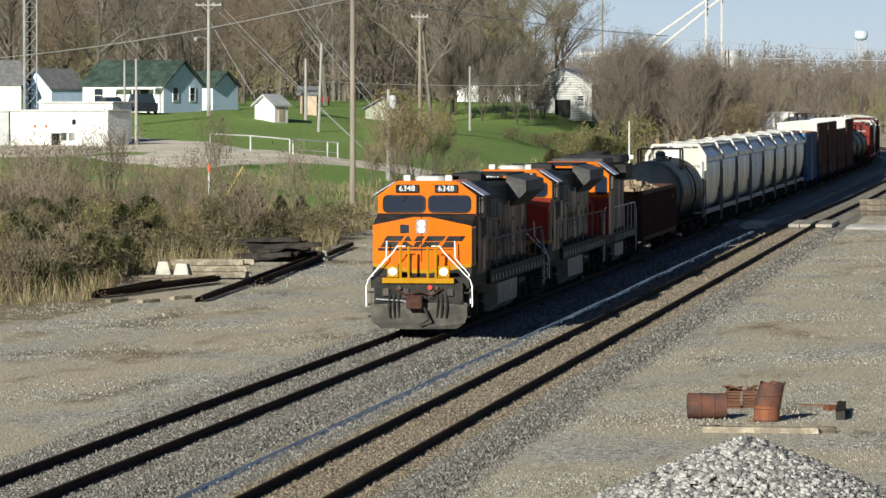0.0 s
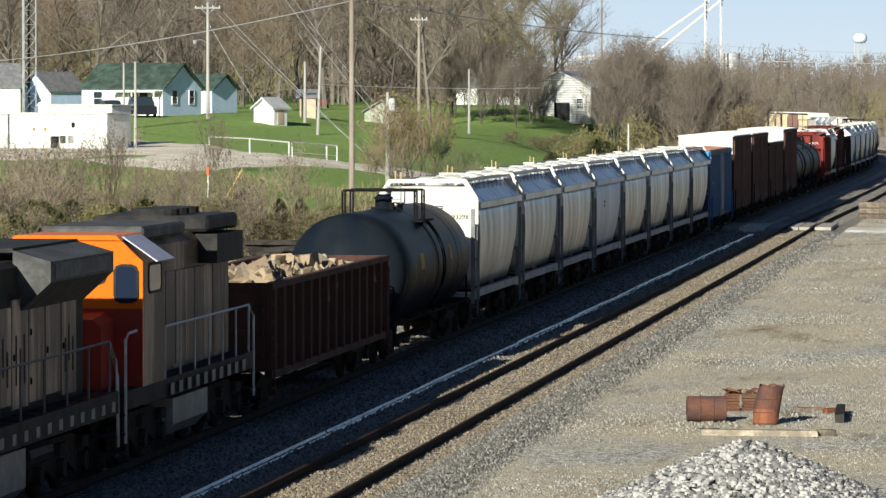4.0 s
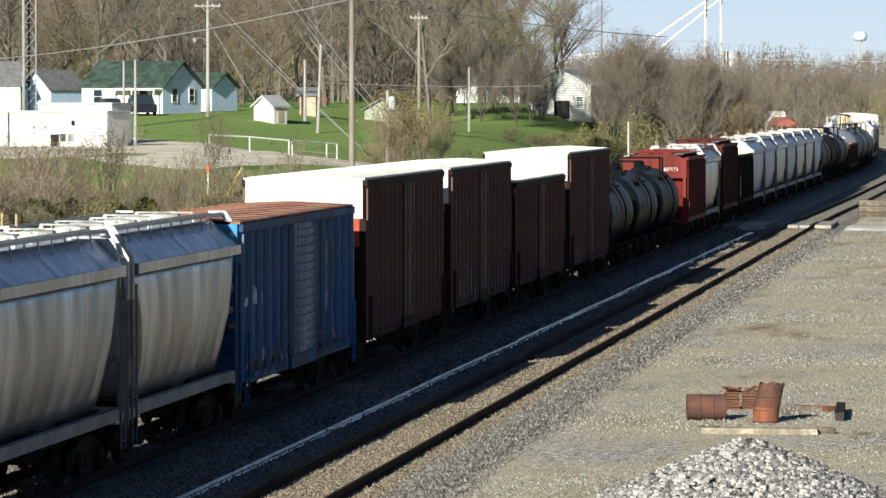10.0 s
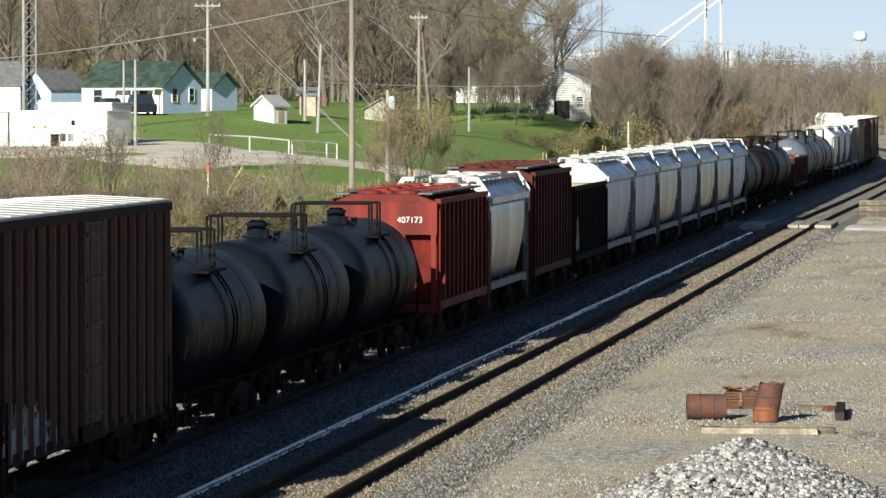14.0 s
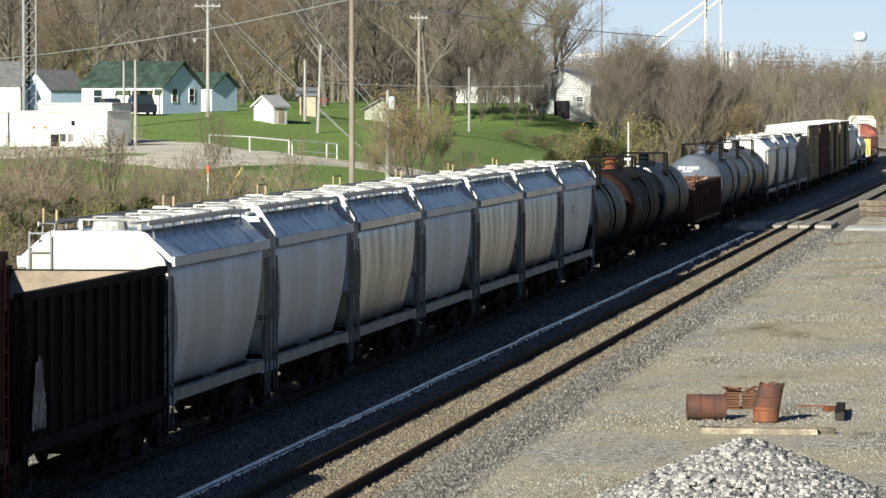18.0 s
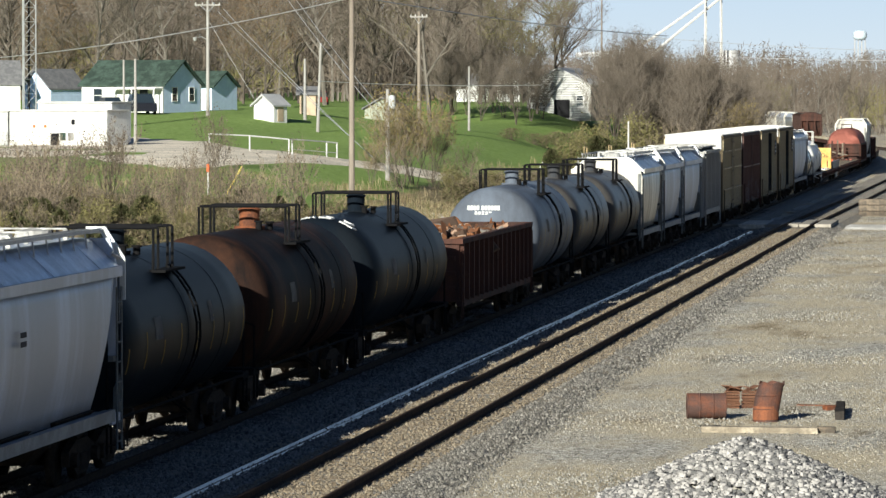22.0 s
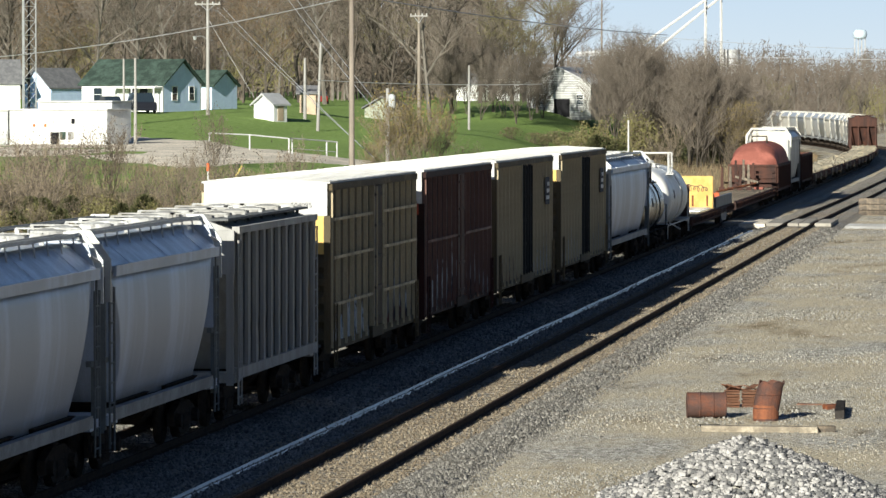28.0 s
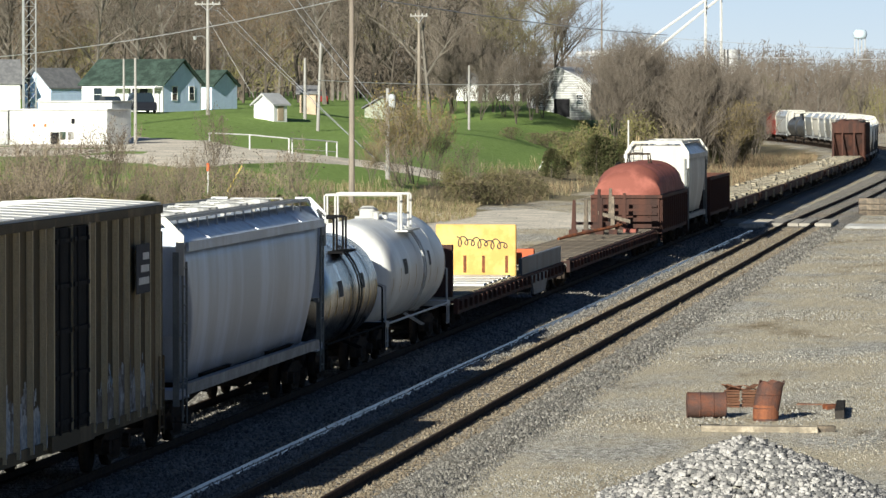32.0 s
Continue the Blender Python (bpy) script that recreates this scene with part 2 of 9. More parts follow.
def on_line(s, lat=0.0):
    """Place and heading (radians, anticlockwise) on the train's track, s metres along it, lat to the right."""
    th = float(np.interp(s, _g, _th))
    if s < 0:
        return lat, s, 0.0
    if lat > 3:                                 # the second track draws away past the crossing
        lat += float(np.interp(s, (255, 285, 315, 390, 520), (0, 0.24, 0.57, 0.95, 1.35)))
    return float(np.interp(s, _g, _px)) + lat * math.cos(th), float(np.interp(s, _g, _py)) - lat * math.sin(th), -th


def gone(t):
    """Metres that the train has run by t seconds."""
    return 23.0 * (t - 0.00133 * (t - 9) ** 2 + 0.0000328 * (t - 9) ** 3)


# ---------------------------------------------------------------- ground
def smooth01(x):
    x = min(1.0, max(0.0, x))
    return x * x * (3 - 2 * x)


LAND = ((0, -0.35), (214, -0.35), (250, 1.0), (318, 2.9), (360, 3.2), (414, 5.4), (500, 5.9), (800, 7.5), (1500, 8))


def land_height(x, y):
    """Height of the ground: flat along the line, rising on the town's side."""
    bend = float(np.interp(y, _py, _px)) if y > 0 else 0.0
    u = -15.0 + bend - x
    base = float(np.interp(y, *zip(*LAND)))
    h = -0.35 + (base + 0.35) * smooth01(u / 22.0)
    if 150 < y < 214 and u > 2:
        h += 0.9 * smooth01((u - 2) / 14)
    h -= 1.3 * smooth01((x + 54) / 13) * smooth01((y - 365) / 35) * smooth01((488 - y) / 30) * smooth01((u - 3) / 10)
    return h


def build_ground():
    xs = sorted(set(list(np.arange(-160, -90, 8.0)) + list(np.arange(-90, 6, 2.0)) + list(np.arange(6, 40, 4.0)) + [60, 120, 400, 1500]
                    + [-3000, -1500, -700, -400, -300, -220]))
    ys = sorted(set([-1500, -300, -50, 0, 40] + list(np.arange(60, 520, 4.0)) + list(np.arange(520, 760, 12.0)) + [800, 900, 1100, 1500, 2200, 4500]))
    verts, faces, lawn = [], [], []
    rnd = random.Random(5)
    for y in ys:
        for x in xs:
            z = land_height(x, y)
            if 60 < y < 500 and -100 < x < 30:
                z += 0.05 * noise.noise(Vector((x * 0.3, y * 0.12, 0))) + (0.15 * noise.noise(Vector((x * .2, y * .08, 7))) if x < -17 else 0)
            verts.append((x, y, z))
            lawn.append(0.0)
    k = len(xs)
    for j in range(len(ys) - 1):
        for i in range(k - 1):
            faces.append((j * k + i, j * k + i + 1, (j + 1) * k + i + 1, (j + 1) * k + i))
    me = bpy.data.meshes.new("ground")
    me.from_pydata(verts, [], faces)
    me.materials.append(M_ground)
    me.materials.append(M_land)
    a = me.attributes.new("lawn", "FLOAT", "POINT")
    for n_, (x, y, z) in enumerate(verts):
        lawn[n_] = float(np.interp(y + 1.2 * (max(x, -52) + 24), [0, 244, 258, 280, 352, 380, 700], [0.0, 0.15, 0.72, 0.95, 1.0, 1.0, 0.7]) * smooth01((-15 + (float(np.interp(y, _py, _px)) if y > 0 else 0) - x - 5) / 7))
    a.data.foreach_set("value", lawn)
    for p in me.polygons:
        c = p.center
        bend = float(np.interp(c.y, _py, _px)) if c.y > 0 else 0
        edge = -16 if c.y < 350 else -4.5
        p.material_index = 1 if c.x < edge + bend - (1.5 if c.y < 350 else 0.5) * math.sin(c.y * 0.11) else 0
    me.shade_smooth()
    tagged(new("ground", me), "flat grey gravel yard rising to dry grass and green lawns", "ground", kind="structure")


build_ground()


def ribbon(name, material, lat0, lat1, z0, z1, s0, s1, label, cat, step=6.0, edge=0.0, base=0.0):
    """A bed that follows the line: flat top from lat0 to lat1, sloping sides."""
    bm = B()
    rings = []
    s = s0
    while s <= s1:
        r = []
        e0, e1 = (edge * (1.0 + 0.25 * noise.noise(Vector((s * 0.16, k, 0))) + 0.15 * noise.noise(Vector((s * 0.6, k, 4)))) for k in (lat0, lat1))
        for lat, z in ((lat0 - max(0.2, e0), z0), (lat0, z1), (lat1, z1), (lat1 + max(0.2, e1), z0)):
            x, y, _ = on_line(s, lat)
            r.append((x, y, z))
        rings.append(r)
        s += step if s > 300 else 1.0
    loft(bm, rings)
    bmesh.ops.recalc_face_normals(bm, faces=bm.faces[:])
    return tagged(new(name, mesh_of(name, bm, material)), label, cat, kind="structure")


def ballast_mat():
    """Crushed stone: each stone its own grey, tan dust in patches."""
    m = bpy.data.materials.new("ballast_fill")
    m.use_nodes = True
    n, l = m.node_tree.nodes, m.node_tree.links
    b = n["Principled BSDF"]
    b.inputs["Roughness"].default_value, b.inputs["Specular IOR Level"].default_value = 0.95, 0.05
    co = n.new("ShaderNodeTexCoord")
    cell = n.new("ShaderNodeTexVoronoi")
    cell.inputs["Scale"].default_value = 13
    dust = n.new("ShaderNodeTexNoise")
    dust.inputs["Scale"].default_value, dust.inputs["Detail"].default_value = 0.5, 6
    for t in (cell, dust):
        l.new(co.outputs["Object"], t.inputs["Vector"])
    sep = n.new("ShaderNodeSeparateColor")
    l.new(cell.outputs["Color"], sep.inputs[0])
    ramp = n.new("ShaderNodeValToRGB")
    ramp.color_ramp.elements[0].color, ramp.color_ramp.elements[1].color = (0.07, 0.064, 0.055, 1), (0.44, 0.41, 0.36, 1)
    l.new(sep.outputs[0], ramp.inputs["Fac"])
    edge = n.new("ShaderNodeMapRange")
    edge.inputs["From Min"].default_value, edge.inputs["From Max"].default_value, edge.inputs["To Max"].default_value = 0.45, 0.65, 0.6
    l.new(dust.outputs["Fac"], edge.inputs["Value"])
    mix = n.new("ShaderNodeMix")
    mix.data_type = "RGBA"
    l.new(edge.outputs[0], mix.inputs["Factor"])
    l.new(ramp.outputs["Color"], mix.inputs[6])
    mix.inputs[7].default_value = (0.30, 0.245, 0.175, 1)
    l.new(mix.outputs[2], b.inputs["Base Color"])
    bp = n.new("ShaderNodeBump")
    bp.inputs["Strength"].default_value, bp.inputs["Distance"].default_value = 0.8, 0.05
    l.new(cell.outputs["Distance"], bp.inputs["Height"])
    l.new(bp.outputs["Normal"], b.inputs["Normal"])
    return m


M_ballast = ballast_mat()


def rail_section(bm, lat, s0, s1, top=0.0, step=8.0):
    """Rail with head, web and foot; the worn head is the second material."""
    prof = [(-0.075, -0.17), (0.075, -0.17), (0.075, -0.155), (0.012, -0.135), (0.012, -0.045), (0.036, -0.035), (0.036, -0.016), (0.017, -0.002),
            (-0.017, -0.002), (-0.036, -0.016), (-0.036, -0.035), (-0.012, -0.045), (-0.012, -0.135), (-0.075, -0.155)]
    rings, s = [], s0
    while s <= s1:
        rings.append([(*on_line(s, lat + u)[:2], top + v) for u, v in prof])
        s += step
    rs = loft(bm, rings)
    bm.normal_update()
    for f in bm.faces:
        if f.normal.z > 0.6 and f.calc_center_median().z > -0.02:
            f.material_index = 1


TRACK2 = 5.02
for lat0, nm, lab in ((0.0, "track_bed", "grey crushed stone track bed under the train"), (TRACK2, "track_bed", "stone track bed of the empty second track")):
    ribbon(nm, M_ballast, lat0 - 1.75, lat0 + 1.75, -0.42, -0.19, 20, 1500, lab, "track bed", edge=0.75)


def build_rails():
    for lat0, lab in ((0.0, "worn steel rail beneath the moving train"), (TRACK2, "dark rusty steel rail with a shiny worn head")):
        for side in (-0.755, 0.755):
            bm = B()
            rail_section(bm, lat0 + side, 30, 1500)
            tagged(new("rail", mesh_of("rail", bm, [M_railrust, M_steel])), lab, "rail", "rails")


build_rails()

# ---------------------------------------------------------------- rolling stock
TRAIN = []          # (car, metres along the train's line at the start)
SHARED = {}


def shared(key, make, material, smooth=False):
    if key not in SHARED:
        bm = B()
        make(bm)
        SHARED[key] = mesh_of(key, bm, material, smooth)
    return SHARED[key]


def _wheelset(bm):
    for x in (-0.72, 0.72):
        disc(bm, 0, (x, 0, 0.46), 0.46, 0.13, 20)
        disc(bm, 0, (x * 1.06, 0, 0.46), 0.20, 0.12, 12)
    disc(bm, 0, (0, 0, 0.46), 0.09, 1.6, 10)


def _side_frame(bm):
    prof = [(-1.15, 0.62), (-1.15, 0.36), (-0.75, 0.36), (-0.45, 0.18), (0.45, 0.18), (0.75, 0.36), (1.15, 0.36), (1.15, 0.62), (0.5, 0.80), (-0.5, 0.80)]
    extrude_poly(bm, prof, 0, -0.07, 0.07)
    for y in (-0.9, 0.9):
        disc(bm, 0, (0.1, y, 0.47), 0.14, 0.18, 10)
    for y in (-0.2, 0, 0.2):
        disc(bm, 2, (0.05, y, 0.40), 0.09, 0.3, 8)


def bogie(car, y):
    b = new("bogie")
    b.parent, b.location = car, (0, y, 0)
    for dy in (-0.9, 0.9):
        part("wheelset", shared("wheelset", _wheelset, M_under, True), None, b, m=pose(0, dy, 0))
    for x, r in ((-0.98, 180), (0.98, 0)):
        part("side_frame", shared("side_frame", _side_frame, M_under), None, b, m=pose(x, 0, 0, 0, 0, r))
    bm = B()
    box(bm, -1.0, 1.0, -0.2, 0.2, 0.5, 0.85)
    part("bolster", bm, M_under, b)


def _coupler(bm):
    box(bm, -0.12, 0.12, -0.35, 0.45, 0.75, 1.0)
    box(bm, -0.2, 0.14, -0.6, -0.3, 0.70, 1.05)
    tube(bm, [(0.35, 0.3, 0.9), (0.4, -0.2, 0.55), (0.3, -0.5, 0.6)], 0.03, 6)


def running_gear(car, L, inset=2.0, sill=True):
    for y in (-L / 2 + inset, L / 2 - inset):
        bogie(car, y)
    part("coupler", shared("coupler", _coupler, M_under), None, car, m=pose(0, -L / 2 + 0.05, 0))
    part("coupler", shared("coupler", _coupler, M_under), None, car, m=pose(0, L / 2 - 0.05, 0, 0, 0, 180))
    if sill:
        bm = B()
        box(bm, -0.3, 0.3, -L / 2 + 0.2, L / 2 - 0.2, 0.78, 1.08)
        for q in (-0.2, 0.15):
            box(bm, -1.0, 1.0, L * q - 0.1, L * q + 0.1, 0.8, 1.0)
        part("centre_sill", bm, M_under, car)


def ladder(car, x, y, z0, z1, w=0.4, material=None, axis="y", step=0.36):
    bm = B()
    for e in (-w / 2, w / 2):
        a = (x, y + e, z0) if axis == "y" else (x + e, y, z0)
        b = (x, y + e, z1) if axis == "y" else (x + e, y, z1)
        tube(bm, [a, b], 0.022, 4)
    z = z0 + 0.15
    while z < z1:
        a = (x, y - w / 2, z) if axis == "y" else (x - w / 2, y, z)
        b = (x, y + w / 2, z) if axis == "y" else (x + w / 2, y, z)
        tube(bm, [a, b], 0.018, 4)
        z += step
    part("ladder", bm, material or M_galv, car)


def bars_label(car, x, y, z, rows, widths, h, material, face="x", name="marking"):
    """Unreadable lettering as plain bars on the side (face x) or the front end (face y)."""
    bm = B()
    for r in range(rows):
        zz = z - r * h * 1.7
        u = -sum(widths) / 2
        for w in widths:
            if face == "x":
                box(bm, x, x + 0.006, y + u, y + u + w * 0.8, zz, zz + h)
            else:
                box(bm, x + u, x + u + w * 0.8, y - 0.006, y, zz, zz + h)
            u += w
    part(name, bm, material, car)


M_mark_w = mat("white_stencil", (0.72, 0.72, 0.70), 0.7, 0, 0.15, 5, 0)
M_mark_dim = mat("worn_stencil", (0.16, 0.16, 0.155), 0.8, 0, 0.4, 3, 0)
M_mark_d = mat("dark_stencil", (0.07, 0.07, 0.08), 0.7, 0, 0.15, 5, 0)
M_mark_y = mat("yellow_stencil", (0.42, 0.27, 0.06), 0.7, 0, 0.15, 5, 0)
M_post = mat("dark_end_post", (0.20, 0.21, 0.205), 0.6, 0, 0.3, 2, 0.1)
M_walkway = mat("walkway_grating", (0.17, 0.175, 0.175), 0.75, 0.1, 0.3, 3, 0.4, 40)


M_grab = mat("tan_grab_rail", (0.50, 0.38, 0.22), 0.6, 0, 0.2, 3, 0.02)
H_lid = mat("hatch_offwhite", (0.52, 0.52, 0.505), 0.6, 0, 0.25, 3, 0.1, 15, second=(0.30, 0.295, 0.28))
CREASE = (0.0, 0.10, 0.0, 0.10, 0.7, 1.7, 0.9, 0.1)
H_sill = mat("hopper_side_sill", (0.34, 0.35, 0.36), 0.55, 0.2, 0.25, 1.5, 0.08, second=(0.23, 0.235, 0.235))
# Roof colour raised and blued to carry the bright sky reflection.
H_roof = mat("hopper_sky_sheen_roof", (0.70, 0.73, 0.77), 0.40, 0.6, 0.2, 1.5, 0.05, 25, second=(0.50, 0.52, 0.55))


def hopper_body(bm, L, zb, zt, zr, waves, depth, w=1.53):
    """Covered hopper: bulging rippled sides, ends that draw in towards the bottom, sloping roof."""
    levels = []
    for k in range(9):
        f = k / 8
        z = zb + (zt - zb) * f
        ww = w - 0.36 * (1 - f) ** 2.2 - 0.15 * f ** 2.5
        ll = L / 2 - 0.52 - 1.2 * math.sin(math.pi / 2 * (1 - f))
        levels.append((z, ww, ll, 1.0 if 0 < k < 8 else 0.3))
    n = 8 * waves
    rings = []
    for z, ww, ll, amp in levels:
        ring = []
        for i in range(n + 1):
            y = -ll + 2 * ll * i / n
            ring.append((ww - amp * depth * CREASE[i % 8] * (0.7 + 0.7 * noise.noise(Vector((i * 0.23, z * 0.9, L * waves)))) - amp * 0.35 * depth * noise.noise(Vector((i * 0.11, z * 2.2, 3 + L))), y, z))
        for i in range(n + 1):
            y = ll - 2 * ll * i / n
            ring.append((-ww + amp * depth * (0.5 - 0.5 * math.cos(2 * math.pi * i / 8)), y, z))
        rings.append(ring)
    loft(bm, rings)
    bmesh.ops.recalc_face_normals(bm, faces=bm.faces[:])


def hatch(bm, x, y, z, round_=True):
    if round_:
        disc(bm, 2, (x, y, z + 0.09), 0.36, 0.18, 14, 0.33)
        disc(bm, 2, (x, y, z + 0.20), 0.30, 0.04, 14, 0.1)
    else:
        box(bm, x - 0.3, x + 0.3, y - 0.55, y + 0.55, z, z + 0.10)
    box(bm, x - 0.6, x + 0.6, y - 0.04, y + 0.04, z + 0.20, z + 0.23)
    box(bm, x - 0.62, x - 0.54, y - 0.02, y + 0.02, z, z + 0.21)
    box(bm, x + 0.54, x + 0.62, y - 0.02, y + 0.02, z, z + 0.21)


def hopper(L, label, paint, end_paint, H=4.55, zt=3.75, waves=7, depth=0.045, cage="frame", hatches=5, walkway=True, marks=None, sill_paint=None,
           roof_paint=None, group="covered hoppers", number=""):
    car = thing("covered_hopper", label, "hopper car", group)
    zb, zr = 1.22, H - 0.22
    bm = B()
    hopper_body(bm, L, zb, zt, zr, waves, depth)
    part("body", bm, paint, car, smooth=True)
    bm = B()
    e = L / 2 - 0.5
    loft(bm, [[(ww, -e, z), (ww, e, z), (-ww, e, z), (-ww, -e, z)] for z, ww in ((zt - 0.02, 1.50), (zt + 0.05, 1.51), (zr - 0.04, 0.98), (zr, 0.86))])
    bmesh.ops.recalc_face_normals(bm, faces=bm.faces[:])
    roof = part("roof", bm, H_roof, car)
    for q in (-1, 0, 1):
        yy = 0.32 * L * q
        bm = B()
        loft(bm, [[(1.50, yy - 0.02, zt + 0.055), (1.50, yy + 0.02, zt + 0.055), (1.51, yy + 0.02, zt + 0.07), (1.51, yy - 0.02, zt + 0.07)],
                  [(0.97, yy - 0.02, zr - 0.04), (0.97, yy + 0.02, zr - 0.04), (0.98, yy + 0.02, zr - 0.025), (0.98, yy - 0.02, zr - 0.025)]])
        bmesh.ops.recalc_face_normals(bm, faces=bm.faces[:])
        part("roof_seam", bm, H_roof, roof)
    for x in (-1.0, 1.0):
        bm = B()
        loft(bm, [[(x * u, y, z) for u, z in ((1.30, 1.03), (1.45, 1.03), (1.46, 1.25), (1.30, 1.25))] for y in (-L / 2 + 0.75, L / 2 - 0.75)])
        bmesh.ops.recalc_face_normals(bm, faces=bm.faces[:])
        part("side_sill", bm, sill_paint or H_sill, car)
        bm = B()
        box(bm, 1.515 * x - 0.03, 1.515 * x + 0.03, -L / 2 + 0.5, L / 2 - 0.5, zt - 0.10, zt + 0.09)
        part("top_chord", bm, sill_paint or paint, car)
    # hopper outlets below
    for y in (-L * 0.22, L * 0.22):
        bm = B()
        loft(bm, [[(-0.45, y - 0.4, 0.45), (0.45, y - 0.4, 0.45), (0.45, y + 0.4, 0.45), (-0.45, y + 0.4, 0.45)],
                  [(-1.3, y - 1.7, 1.3), (1.3, y - 1.7, 1.3), (1.3, y + 1.7, 1.3), (-1.3, y + 1.7, 1.3)]])
        bmesh.ops.recalc_face_normals(bm, faces=bm.faces[:])
        part("outlet", bm, M_under, car)
    for sg in (-1, 1):
        y = sg * (L / 2 - 0.12)
        for x in (-1.36, 1.36):
            bm = B()
            box(bm, x - 0.06, x + 0.06, y - 0.05, y + 0.05, 0.85, zt - 0.1)
            box(bm, x - 0.05, x + 0.05, min(y, y - sg * 0.55), max(y, y - sg * 0.55), 2.1, 2.2)
            part("corner_post", bm, M_post, car)
        bm = B()
        if cage == "plate":
            top = [(-1.48, zt - 0.25)] + [(1.5 * math.sin(a), zt - 0.25 + (zr + 0.02 - zt + 0.25) * math.cos(a)) for a in np.linspace(-1.2, 1.2, 9)] + [(1.48, zt - 0.25)]
            prof = [(-1.48, 2.3)] + top + [(1.48, 2.3), (1.2, 1.7), (-1.2, 1.7)]
            extrude_poly(bm, [(b_, a_) for a_, b_ in prof], 1, y - 0.05 * sg - 0.03, y - 0.05 * sg + 0.03)
            part("end_sheet", bm, end_paint, car)
        else:
            arch = [(1.52, zt - 0.55), (1.52, zt + 0.22), (1.16, zr + 0.20), (-1.16, zr + 0.20), (-1.52, zt + 0.22), (-1.52, zt - 0.55)]
            inner = [(1.36, zt - 0.55), (1.36, zt + 0.15), (1.08, zr + 0.08), (-1.08, zr + 0.08), (-1.36, zt + 0.15), (-1.36, zt - 0.55)]
            across = end_paint is H_white              # only the white-ended cars close the frame across the top
            for x in (-1, 1):
                if not across:
                    bm = B()
                for (a0, a1), (b0, b1) in zip(zip(arch[:3], arch[1:3] + [(0.80, arch[2][1])]), zip(inner[:3], inner[1:3] + [(0.80, inner[2][1])])):
                    loft(bm, [[(x * p[0], y + d, p[1]) for p in (a0, a1, b1, b0)] for d in (-0.03, 0.03)])
                tube(bm, [(x * 1.1, y, zr + 0.15), (x, y - sg * 0.7, zr + 0.12)], 0.04, 4)
                tube(bm, [(1.43 * x, y, zt + 0.2), (1.36 * x, y - sg * 0.5, zt + 0.32)], 0.035, 4)
                if across and x > 0:
                    box(bm, -0.80, 0.80, y - 0.03, y + 0.03, zr + 0.08, zr + 0.20)
                if x > 0 or not across:
                    bmesh.ops.recalc_face_normals(bm, faces=bm.faces[:])
                    part("end_frame", bm, end_paint, car)
            bm = B()
            loft(bm, [[(-1.42, y - sg * 0.25, zt + 0.1), (1.42, y - sg * 0.25, zt + 0.1), (1.3, y - sg * 0.25, zr), (-1.3, y - sg * 0.25, zr)][::sg],
                      [(-1.42, y - sg * 0.33, zt + 0.1), (1.42, y - sg * 0.33, zt + 0.1), (1.3, y - sg * 0.33, zr), (-1.3, y - sg * 0.33, zr)][::sg]])
            bmesh.ops.recalc_face_normals(bm, faces=bm.faces[:])
            part("end_gable", bm, end_paint if end_paint is H_white else paint, car)
            bm = B()
            loft(bm, [[(-1.42, y - sg * 0.25, 2.2), (1.42, y - sg * 0.25, 2.2), (1.42, y - sg * 0.25, zt + 0.1), (-1.42, y - sg * 0.25, zt + 0.1)],
                      [(-1.42, y - sg * 0.31, 2.2), (1.42, y - sg * 0.31, 2.2), (1.42, y - sg * 0.31, zt + 0.1), (-1.42, y - sg * 0.31, zt + 0.1)]])
            bmesh.ops.recalc_face_normals(bm, faces=bm.faces[:])
            part("end_sheet", bm, end_paint if end_paint is H_white else paint, car)
        bm = B()
        box(bm, -1.45, 1.45, min(y, y - sg * 0.9), max(y, y - sg * 0.9), 0.98, 1.16)
        part("end_sill", bm, sill_paint or paint, car)
        ladder(car, 1.47, y - sg * 0.32, 0.5, zt - 0.3, 0.42, M_post)
        ladder(car, -1.0, y + sg * 0.04, 0.9, zr, 0.42, M_galv, "x")
        bm = B()
        tube(bm, [(1.25, y, 0.95), (1.25, y + sg * 0.02, 0.55), (1.55, y + sg * 0.02, 0.55), (1.55, y, 0.95)], 0.025, 4)
        part("stirrup", bm, M_under, car)
    if walkway:
        for x in (-1, 1):
            bm = B()
            box(bm, min(0.70 * x, 1.06 * x), max(0.70 * x, 1.06 * x), -L / 2 + 0.25, L / 2 - 0.25, H - 0.085, H - 0.06)
            part("running_board", bm, M_walkway, car)
            bm = B()
            box(bm, min(1.06 * x, 1.085 * x), max(1.06 * x, 1.085 * x), -L / 2 + 0.25, L / 2 - 0.25, H - 0.115, H - 0.045)
            part("board_edge", bm, M_galv, car)
            y = -L / 2 + 0.7
            key = "bracket%d_%d" % (round(H * 100), round(zt * 100))
            while y < L / 2 - 0.5:
                part("bracket", shared(key, lambda bm: tube(bm, [(0.02, 0, H - 0.1), (0.06, 0, zr - 0.2), (0.10, 0, zr - 0.27)], 0.016, 4), M_galv), None, car,
                     m=pose(1.05 * x, y, 0, 0, 0, 0 if x > 0 else 180))
                y += 1.1
    for i in range(hatches):
        bm = B()
        hatch(bm, 0.10 * (-1) ** i, -L / 2 + 1.4 + (L - 2.8) * i / max(1, hatches - 1), zr - 0.02)
        part("hatch", bm, H_lid, car)
